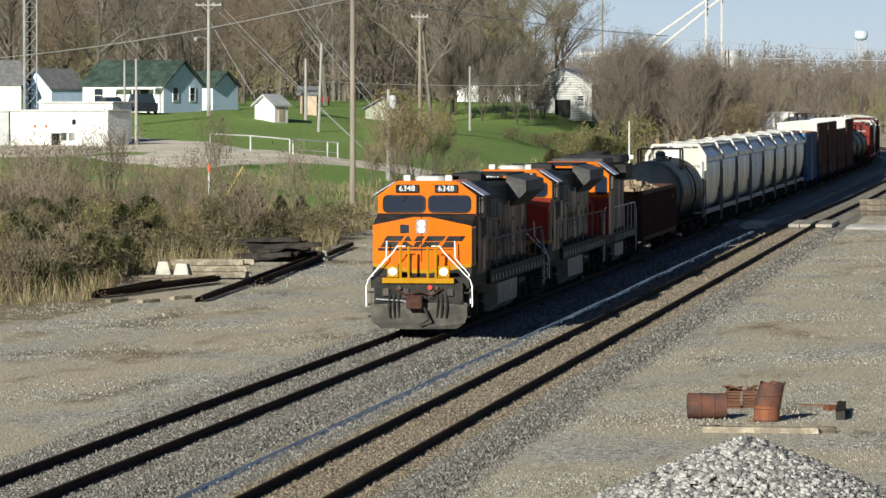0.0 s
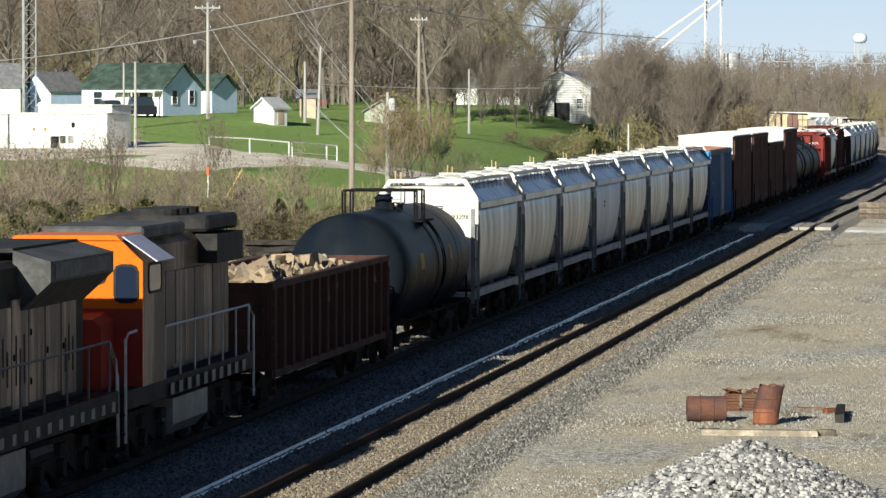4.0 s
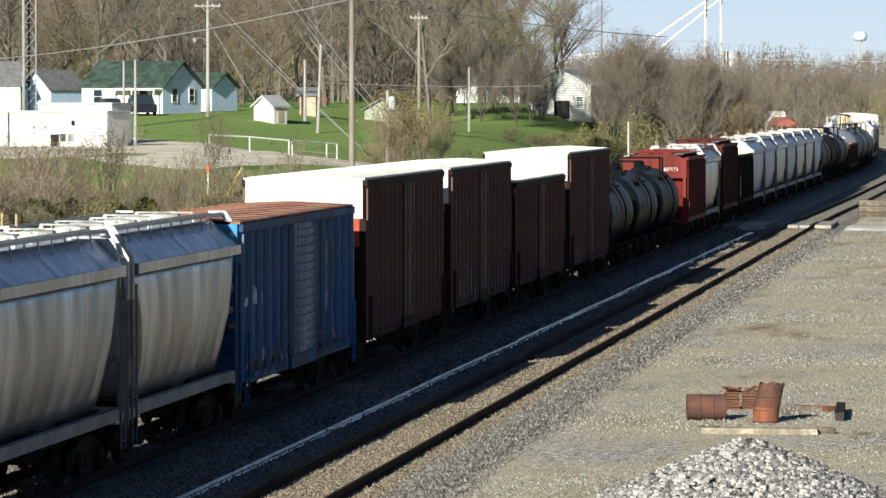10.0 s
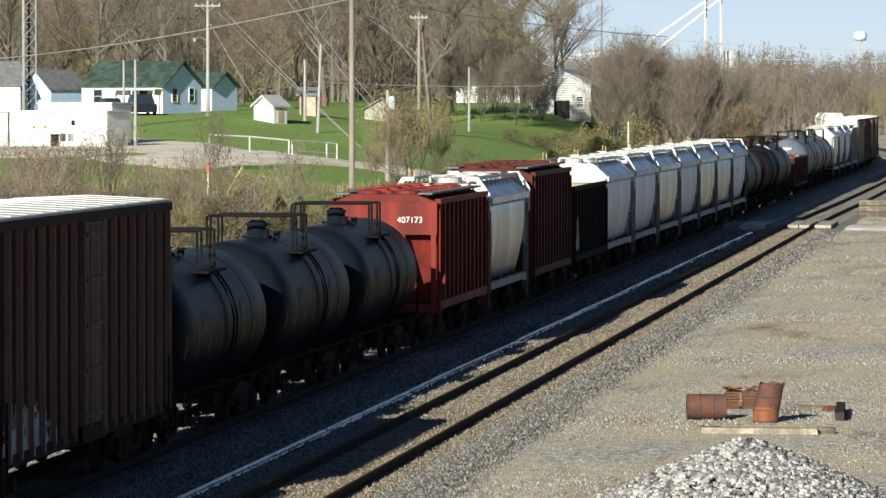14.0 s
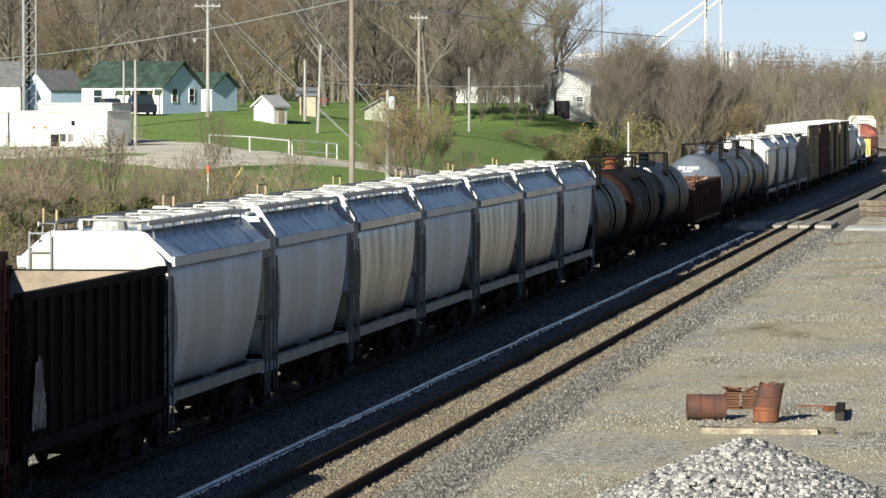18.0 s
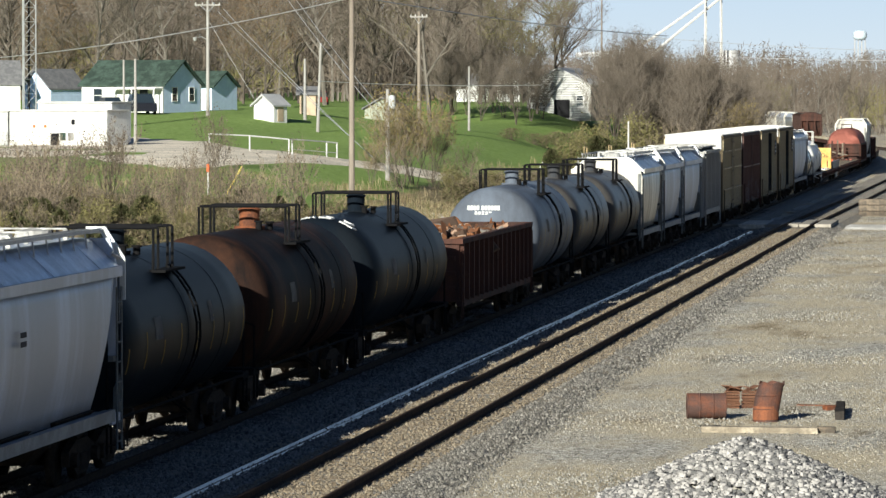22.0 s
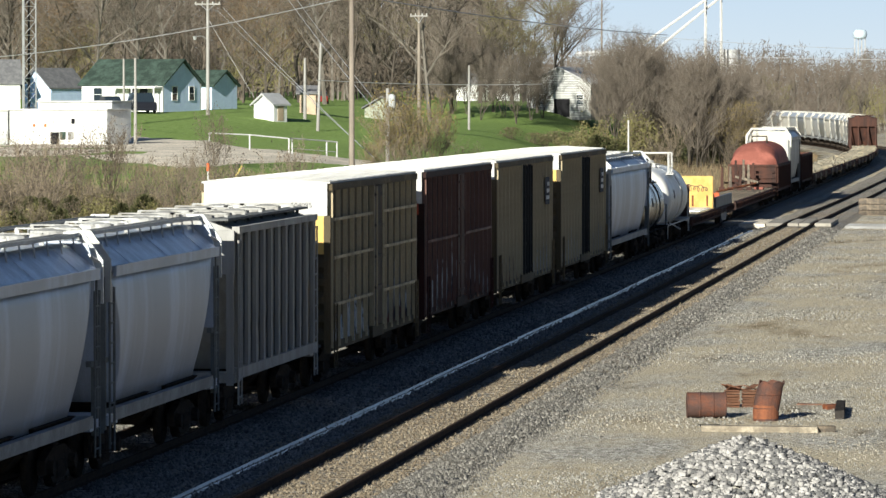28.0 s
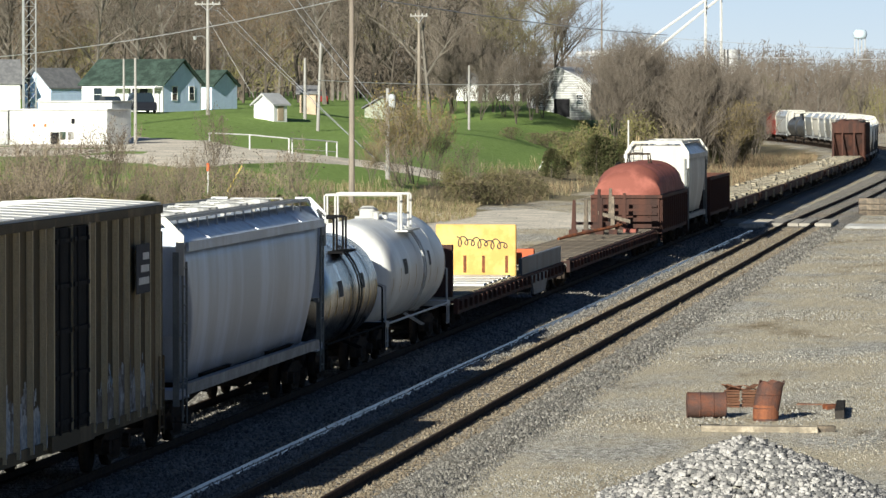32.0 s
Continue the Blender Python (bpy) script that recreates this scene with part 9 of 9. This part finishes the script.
def far_sky():
    """Plain clear sky far beyond the woods, paler towards the horizon."""
    m = bpy.data.materials.new("clear_sky")
    m.use_nodes = True
    n, l = m.node_tree.nodes, m.node_tree.links
    n.remove(n["Principled BSDF"])
    em = n.new("ShaderNodeEmission")
    co = n.new("ShaderNodeTexCoord")
    sep = n.new("ShaderNodeSeparateXYZ")
    l.new(co.outputs["Generated"], sep.inputs[0])
    ramp = n.new("ShaderNodeValToRGB")
    els = ramp.color_ramp.elements
    els[0].position, els[0].color = 0.04, (0.40, 0.46, 0.50, 1)
    els[1].position, els[1].color = 0.22, (0.28, 0.39, 0.51, 1)
    l.new(sep.outputs["Z"], ramp.inputs[0])
    l.new(ramp.outputs[0], em.inputs[0])
    l.new(em.outputs[0], n["Material Output"].inputs[0])
    bm = B()
    vs = [bm.verts.new(p) for p in ((-2600, 4400, -20), (1200, 4400, -20), (1200, 4400, 900), (-2600, 4400, 900))]
    bm.faces.new(vs)
    tagged(new("backdrop", mesh_of("backdrop", bm, m)), "pale blue clear sky above the horizon", "sky", kind="structure")


far_sky()

# ---------------------------------------------------------------- yard things by the line
def timber(x, y, z, L, w, h, turn, material, label, tilt=0.0, category="timber", group="timber stack", name="railway_tie"):
    bm = B()
    box(bm, -L / 2, L / 2, -w / 2, w / 2, 0, h)
    bev(bm, 0.015)
    rnd = random.Random(int(x * 91 + y * 13 + z * 7))
    for v in bm.verts:
        v.co += Vector((rnd.uniform(-0.02, 0.02), rnd.uniform(-0.008, 0.008), rnd.uniform(-0.008, 0.008)))
    ob = new(name, mesh_of(name, bm, material))
    ob.matrix_basis = pose(x, y, z, 0, tilt, turn)
    return tagged(ob, label, category, group)


G0 = -0.37
sx, sy = -14.46, 181.94
for i, (dx, dy, dz, L, mt) in enumerate(((0, 0, 0, 2.6, 0), (0.1, 0.5, 0, 2.7, 0), (-0.1, 1.0, 0, 2.6, 0), (0.1, 0.1, 0.24, 2.5, 1), (-0.2, 0.7, 0.24, 2.7, 0), (-0.25, 0.3, 0.48, 2.9, 1), (0.2, 0.9, 0.48, 2.6, 0))):
    timber(sx + dx, sy + dy, G0 + dz + 0.1, L, 0.24, 0.23, 6 - 3 * (i % 3), M_oldtie, "pale weathered railway tie in a stack")
sx, sy = -16.15, 178.35
for i in range(4):
    timber(sx + 0.2 * i, sy + 0.4 * i, G0, 2.8, 0.26, 0.2 + 0.03 * i, 8 - 4 * i, M_tie, "brown railway tie lying on the ground")
sx, sy = -15.1, 202.0
for i in range(17):
    r_ = random.Random(i)
    timber(sx + r_.uniform(-0.9, 0.9), sy + r_.uniform(-1.2, 1.4), G0 + 0.22 * (i // 4), 2.5, 0.24, 0.22, r_.uniform(-35, 30), M_darktie, "black creosoted railway tie in a heap", r_.uniform(-4, 4))
for i in range(6):
    r_ = random.Random(40 + i)
    timber(sx + 1.6 + r_.uniform(-0.5, 0.5), sy + 1.5 + r_.uniform(-1, 1), G0 + 0.2 * (i // 3), 0.7, 0.3, 0.26, r_.uniform(-60, 60), M_concrete, "broken concrete lump beside the tie heap", 0, "rubble", "concrete rubble", "concrete_lump")


def concrete_foot(x, y, s, turn):
    bm = B()
    loft(bm, [[(-0.36 * s, -0.28 * s, 0), (0.36 * s, -0.28 * s, 0), (0.36 * s, 0.28 * s, 0), (-0.36 * s, 0.28 * s, 0)],
              [(-0.20 * s, -0.16 * s, 0.66 * s), (0.20 * s, -0.16 * s, 0.66 * s), (0.20 * s, 0.16 * s, 0.66 * s), (-0.20 * s, 0.16 * s, 0.66 * s)]])
    bmesh.ops.recalc_face_normals(bm, faces=bm.faces[:])
    bev(bm, 0.02)
    ob = new("concrete_block", mesh_of("concrete_block", bm, M_concrete))
    ob.matrix_basis = pose(x, y, G0 + 0.03, 0, 0, turn)
    tagged(ob, "pale tapered concrete foundation block", "concrete block", "concrete blocks")


concrete_foot(-16.83, 183.96, 0.95, 10)
concrete_foot(-15.32, 180.13, 1.05, -8)
concrete_foot(-15.80, 185.87, 0.8, 20)


def loose_rail(a, b, material, label, z=G0, group="loose rails", tip=0.0):
    """One length of rail lying on the ground between two places."""
    a, b = Vector(a), Vector(b)
    d = (b - a).normalized()
    nrm = Vector((d.y, -d.x))
    prof = [(-0.075, 0.0), (0.075, 0.0), (0.075, 0.015), (0.012, 0.04), (0.012, 0.125), (0.036, 0.135), (0.036, 0.165), (-0.036, 0.165), (-0.036, 0.135), (-0.012, 0.125), (-0.012, 0.04), (-0.075, 0.015)]
    ct, st = math.cos(radians(tip)), math.sin(radians(tip))
    prof = [(u * ct + v * st, v * ct - u * st + 0.07 * abs(st)) for u, v in prof]
    bm = B()
    n = max(1, int((b - a).length / 6))
    rnd = random.Random(int(a.x * 17 + a.y))
    rings = []
    for i in range(n + 1):
        p = a.lerp(b, i / n) + nrm * (rnd.uniform(-0.03, 0.03) if n > 2 else 0)
        rings.append([(p.x + nrm.x * u, p.y + nrm.y * u, z + v) for u, v in prof])
    loft(bm, rings)
    bmesh.ops.recalc_face_normals(bm, faces=bm.faces[:])
    tagged(new("loose_rail", mesh_of("loose_rail", bm, material)), label, "rail", group)


M_cwr = mat("clean_rail_steel", (0.21, 0.21, 0.212), 0.32, 1.0, 0.25, 0.5, 0.02, second=(0.07, 0.069, 0.068), amount=0.5)
for k_ in range(2):
    for seg in range(5):
        loose_rail((2.74 + 0.17 * k_, 62 + 37 * seg), (2.74 + 0.17 * k_ + 0.05, 62 + 37 * seg + 36.8), M_cwr, "long new steel rail lying between the tracks", -0.40, "rails between the tracks", 33 + 5 * k_)
for k_ in range(6):
    loose_rail((-16.17, 165.51)[:2] if k_ == 0 else (-15.59, 163.69), (-14.65, 177.44) if k_ % 2 else (-15.79, 181.20), M_railrust, "dark rusty rail in a loose pile", G0 + 0.02 + 0.05 * k_) if k_ < 2 else loose_rail(
        tuple(np.array((-15.68, 164.62)) + 0.32 * (k_ - 2) * np.array((0.6, -0.9))), tuple(np.array((-13.87, 178.64)) + 0.3 * (k_ - 2) * np.array((0.5, -1.0))), M_railrust, "dark rusty rail in a loose pile", G0 + 0.12 + 0.06 * (k_ % 2))
for a, b in (((-11.41, 161.47), (-13.87, 200.26)), ((-11.96, 177.24), (-13.86, 207.41)), ((-12.81, 189.91), (-14.92, 221.49))):
    for k_ in range(2):
        loose_rail(tuple(np.array(a) + 0.2 * k_), tuple(np.array(b) + 0.2 * k_), M_railrust, "dark rusty rail lying along the yard edge", G0 + 0.02 + 0.1 * k_)
for px_ in range(3):
    timber(*((-14.25, 161.56), (-13.04, 161.26), (-12.44, 164.09))[px_], G0 - 0.02, 1.2, 0.24, 0.18, 70, M_oldtie, "short timber under the rail pile")


def drum(x, y, label, lying, turn):
    """Rusted 200-litre drum with rolling hoops; the standing one is split and buckled."""
    d = thing("oil_drum", label, "drum", "oil drums")
    bm = B()
    prof = [(0, 0.285), (0.02, 0.295), (0.04, 0.285), (0.27, 0.285), (0.29, 0.30), (0.31, 0.285), (0.57, 0.285), (0.59, 0.30), (0.61, 0.285), (0.84, 0.285), (0.86, 0.295), (0.88, 0.285)]
    k = 28
    rings = []
    for h, r in prof + [(0.88, 0.27), (0.05, 0.265)]:
        ring = []
        for j in range(k):
            a = 2 * math.pi * j / k
            rr = r
            cx = 0.0
            if not lying:
                dent = math.exp(-((h - 0.42) / 0.10) ** 2)
                rr = r * (1 - 0.24 * dent * max(0, math.cos(a + 0.4)) ** 2)
                cx = 0.30 * max(0, h - 0.42)
            ring.append((rr * math.cos(a) + cx, rr * math.sin(a), h + (0.035 * math.sin(5 * a + 1) if h > 0.8 and not lying else 0)))
        rings.append(ring)
    loft(bm, rings)
    bmesh.ops.recalc_face_normals(bm, faces=bm.faces[:])
    part("shell", bm, M_drum, d)
    if lying:
        bm = B()
        disc(bm, 2, (0, 0, 0.855), 0.268, 0.02, 28)
        part("lid", bm, M_drum, d)
        bm = B()
        disc(bm, 2, (0, 0, 0.012), 0.262, 0.012, 28)
        part("base_plate", bm, M_drumin, d, "orange rusted drum bottom")
    else:
        bm = B()
        loft(bm, [[(r * math.cos(a) + x, r * math.sin(a), h) for a in np.linspace(0, 2 * math.pi, 25)[:-1]] for h, r, x in ((0.06, 0.291, 0), (0.26, 0.2915, 0), (0.36, 0.29, 0.0))], caps=False)
        part("rust_band", bm, M_drumin, d, "bright orange rust round the lower half")
    d.matrix_basis = pose(x, y, G0 + (0.30 if lying else 0.0), 0, 90 if lying else 0, turn)
    return d


M_drum = mat("rusty_drum", (0.15, 0.062, 0.04), 0.75, 0, 0.4, 3, 0.25, 50, second=(0.085, 0.052, 0.045), amount=0.55)
M_drumin = mat("drum_inside_rust", (0.27, 0.10, 0.05), 0.8, 0, 0.3, 4, 0.2, second=(0.17, 0.07, 0.042))
dx_, dy_ = 10.09, 105.02
drum(dx_ + 0.03, dy_, "rusty steel drum lying on its side", True, 8)
drum(11.94, 104.33, "buckled rusty steel drum standing upright", False, 10)


def plate_stack(x, y):
    t = thing("tie_plate_stack", "stack of rusty rail tie plates", "metal stack", m=pose(x, y, G0, 0, 0, 10))
    rnd = random.Random(4)
    bm0 = B()
    box(bm0, -0.17, 0.17, -0.11, 0.11, 0, 0.025)
    me = mesh_of("plate", bm0, M_rustdark)
    for cx in (-0.2, 0.2):
        for i in range(12):
            part("plate", me, None, t, m=pose(cx + rnd.uniform(-0.02, 0.02), rnd.uniform(-0.03, 0.03), 0.036 * i, rnd.uniform(-2, 2), rnd.uniform(-2, 2), rnd.uniform(-6, 6)))
    for i in range(7):
        part("plate", me, None, t, m=pose(rnd.uniform(-0.3, 0.3), rnd.uniform(-0.05, 0.05), 0.46, rnd.uniform(-25, 25), rnd.uniform(-25, 25), rnd.uniform(0, 90)))


M_rustdark = mat("dark_rust", (0.10, 0.05, 0.035), 0.85, 0, 0.4, 6, 0.3, 40, second=(0.16, 0.08, 0.05))
plate_stack(11.11, 108.61)
timber(12.03, 100.63, G0, 2.5, 0.2, 0.15, -3, M_oldtie, "pale timber lying in front of the drums", 0, "timber", "timbers by the drums", "timber")
timber(13.44, 100.81, G0, 0.4, 0.2, 0.15, -3, M_tie, "split end of a timber", 0, "timber", "timbers by the drums", "timber")
timber(10.81, 102.38, G0, 0.5, 0.16, 0.05, 8, M_darktie, "short dark board on the gravel", 0, "timber", "timbers by the drums", "timber")
timber(13.50, 106.6, G0, 3.6, 0.22, 0.22, 92, M_darktie, "black railway tie on the gravel", 0, "timber", "timbers by the drums", "timber")
timber(12.80, 109.6, G0, 0.9, 0.14, 0.05, -5, M_rustdark, "rusty scrap on the gravel", 0, "scrap", "scrap by the drums", "scrap_iron")
timber(13.21, 108.29, G0, 0.35, 0.25, 0.12, 30, M_rust, "rusty scrap on the gravel", 0, "scrap", "scrap by the drums", "scrap_iron")
# stack of timbers past the crossing
for i in range(6):
    timber(8.3 + 0.12 * (i % 2), 283 + 0.8 * (i % 2), G0 + 0.36 * (i // 2), 2.4, 0.5, 0.33, 4, M_tie, "grey timber in a stack past the crossing", 0, "timber", "timbers past the crossing")


# ---------------------------------------------------------------- stones
def stones(name, spots, material, label, seed, kind="stuff", blocky=False):
    """Many broken stones, joined; spots are (x, y, z, size)."""
    rng = np.random.default_rng(seed)
    base = np.array([(1, 0, -0.4), (0, 1, -0.4), (-1, 0, -0.4), (0, -1, -0.4), (0, 0, 0.9)], float)
    tri = np.array([(0, 1, 4), (1, 2, 4), (2, 3, 4), (3, 0, 4)])
    if blocky:                                  # broken rock with a flat uneven top
        base = np.array([(1, 0, -0.5), (0, 1, -0.5), (-1, 0, -0.5), (0, -1, -0.5), (0.75, 0.3, 0.45), (-0.3, 0.75, 0.5), (-0.75, -0.3, 0.45), (0.3, -0.75, 0.5)], float)
        tri = np.array([(0, 1, 4), (1, 5, 4), (1, 2, 5), (2, 6, 5), (2, 3, 6), (3, 7, 6), (3, 0, 7), (0, 4, 7), (4, 5, 6), (4, 6, 7)])
    nv, nf = len(base), len(tri)
    spots = np.array(spots)
    n = len(spots)
    v = base[None] * rng.uniform(0.65, 1.2, (n, nv, 1)) + rng.normal(0, 0.16, (n, nv, 3))
    a = rng.uniform(0, 2 * np.pi, n)
    c, s = np.cos(a)[:, None], np.sin(a)[:, None]
    x, y = v[..., 0] * c - v[..., 1] * s, v[..., 0] * s + v[..., 1] * c
    v = np.stack((x, y, v[..., 2]), -1) * spots[:, None, 3:4] + spots[:, None, :3]
    f = tri[None] + nv * np.arange(n)[:, None, None]
    me = bpy.data.meshes.new(name)
    me.vertices.add(nv * n)
    me.vertices.foreach_set("co", v.ravel())
    me.loops.add(3 * nf * n)
    me.loops.foreach_set("vertex_index", f.ravel().astype(np.int32))
    me.polygons.add(nf * n)
    me.polygons.foreach_set("loop_start", np.arange(0, 3 * nf * n, 3, dtype=np.int32))
    me.update(calc_edges=True)
    me.materials.append(material)
    return tagged(new(name, me), label, "stones", kind=kind)


M_stone = island_mat("ballast_stones", [(0.085, 0.08, 0.07), (0.15, 0.14, 0.125), (0.22, 0.205, 0.18), (0.33, 0.31, 0.275), (0.115, 0.108, 0.095)], 0.9, 0.2)
M_stone_yard = island_mat("yard_stones", [(0.13, 0.12, 0.10), (0.24, 0.225, 0.19), (0.33, 0.31, 0.27), (0.42, 0.395, 0.345), (0.19, 0.178, 0.155)], 0.9, 0.2)
M_stone_fine = island_mat("tan_gravel", [(0.30, 0.26, 0.195), (0.43, 0.38, 0.30), (0.20, 0.175, 0.135), (0.54, 0.49, 0.40)], 0.9, 0.2)
M_stone_tan = island_mat("stained_ballast", [(0.14, 0.112, 0.08), (0.24, 0.19, 0.132), (0.31, 0.26, 0.19), (0.19, 0.16, 0.12)], 0.9, 0.2)
M_pile = island_mat("pale_rock", [(0.10, 0.10, 0.10), (0.33, 0.315, 0.30), (0.44, 0.42, 0.40), (0.075, 0.075, 0.08), (0.16, 0.157, 0.153), (0.38, 0.36, 0.34)], 0.9, 0.2)


def scatter():
    rng = np.random.default_rng(8)
    sp = []
    def shelf(x):
        """Height of the stone bed across both tracks."""
        best = -0.40
        for c in (0.0, TRACK2):
            d = abs(x - c)
            best = max(best, -0.18 if d < 1.75 else -0.18 - 0.20 * min(1, (d - 1.75) / 0.95) if d < 2.7 else -0.40)
        return best
    def rows(n, y0, y1):
        """Distances spread so that near ground gets most of the stones."""
        return 1 / (1 / y1 + (1 / y0 - 1 / y1) * rng.random(n))

    n = 135000
    for y, x in zip(rows(n, 74, 250), rng.uniform(-5.0, 11.2, n)):
        over = max(x - 7.7, -3.0 - x, 0.0)
        if over > 0 and over / 3.0 + 0.65 * noise.noise(Vector((x * 0.5, y * 0.16, 9.0))) > rng.uniform(0.0, 0.75):
            continue
        if abs(abs(x) - 0.755) < 0.07 or abs(abs(x - TRACK2) - 0.755) < 0.07 or 252 < y < 263:
            continue
        sp.append((x, y, shelf(x) + rng.uniform(-0.02, 0.015), rng.uniform(0.022, 0.05) * (0.85 + (y - 74) / 220)))
    sp = np.array(sp)
    tan = np.abs(sp[:, 0] - TRACK2) < 1.35
    stones("ballast_stones", sp[~tan], M_stone, "loose grey crushed stones along the tracks", 1)
    stones("ballast_stones", sp[tan], M_stone_tan, "tan stained stones between the rails", 2)
    sp, fine = [], []
    n = 150000
    for y, side in zip(rows(n, 74, 300), rng.random(n)):
        x = rng.uniform(7.4, 18.5) if side < 0.55 else rng.uniform(-17.5, -3.0)
        patch = noise.noise(Vector((x * 0.25, y * 0.10, 2.0))) + 0.5 * noise.noise(Vector((x * 0.9, y * 0.35, 5.0)))
        item = (x, y, land_height(x, y) + rng.uniform(-0.012, 0.006), rng.uniform(0.016, 0.044) * (0.85 + (y - 74) / 220))
        if patch > rng.uniform(-0.45, 0.35):
            sp.append(item)
        elif rng.random() < 0.55:
            fine.append((*item[:3], item[3] * 0.8))
    stones("gravel_stones", sp, M_stone_yard, "loose grey gravel scattered over the yard", 3)
    stones("gravel_stones", fine, M_stone_fine, "tan gravel fines over the yard", 5)
    cx, cy, hh, rr = 12.75, 84.5, 1.08, 2.6
    sp = []
    for i in range(6600):
        a, r = rng.uniform(0, 6.283), rr * math.sqrt(rng.random()) * 1.05
        sp.append((cx + r * math.cos(a), cy + r * math.sin(a), G0 + hh * max(0, 1 - (r / rr) ** 1.15) + rng.uniform(-0.03, 0.03), rng.uniform(0.045, 0.085)))
    stones("rock_pile", sp, M_pile, "heap of pale broken rock beside the yard", 4, blocky=True)
    bm = B()
    rings = [[(cx + rr * q * math.cos(a), cy + rr * q * math.sin(a), G0 - 0.1 + hh * (1 - q ** 1.15)) for a in np.linspace(0, 2 * math.pi, 25)[:-1]] for q in (1.0, 0.7, 0.4, 0.1)]
    loft(bm, rings)
    bmesh.ops.recalc_face_normals(bm, faces=bm.faces[:])
    tagged(new("rock_pile_core", mesh_of("rock_pile_core", bm, M_concrete)), "packed inside of the pale rock heap", "stones", kind="stuff")


scatter()


# ---------------------------------------------------------------- ties under the rails
def ties():
    bm = B()
    box(bm, -1.3, 1.3, -0.11, 0.11, -0.36, -0.188)
    me = mesh_of("tie", bm, M_tie)
    rnd = random.Random(2)
    for lat0, host in ((0.0, bpy.data.objects["track_bed"]), (TRACK2, bpy.data.objects["track_bed.001"])):
        for i in range(150):
            y = 72 + 0.5 * i
            part("tie", me, None, host, m=pose(lat0 + rnd.uniform(-0.04, 0.04), y + rnd.uniform(-0.03, 0.03), rnd.uniform(-0.012, 0.010), 0, 0, rnd.uniform(-1.2, 1.2)))
        bm = B()
        for i in range(290):
            y = 147 + 0.5 * i
            x, yy, a = on_line(y)
            box(bm, lat0 - 1.3, lat0 + 1.3, y - 0.11, y + 0.11, -0.36, -0.19 + rnd.uniform(-0.01, 0.008))
        tagged(part("ties_beyond", bm, M_tie, host), kind="stuff")


ties()


# ---------------------------------------------------------------- motion
def motions():
    for car, s0 in TRAIN:
        rows = []
        for k in range(65):
            t = k * 0.5
            x, y, a = on_line(s0 - gone(t))
            rows.append((t, Matrix.Translation((x, y, 0)) @ Matrix.Rotation(a, 4, "Z")))
        walk(car, rows)


motions()
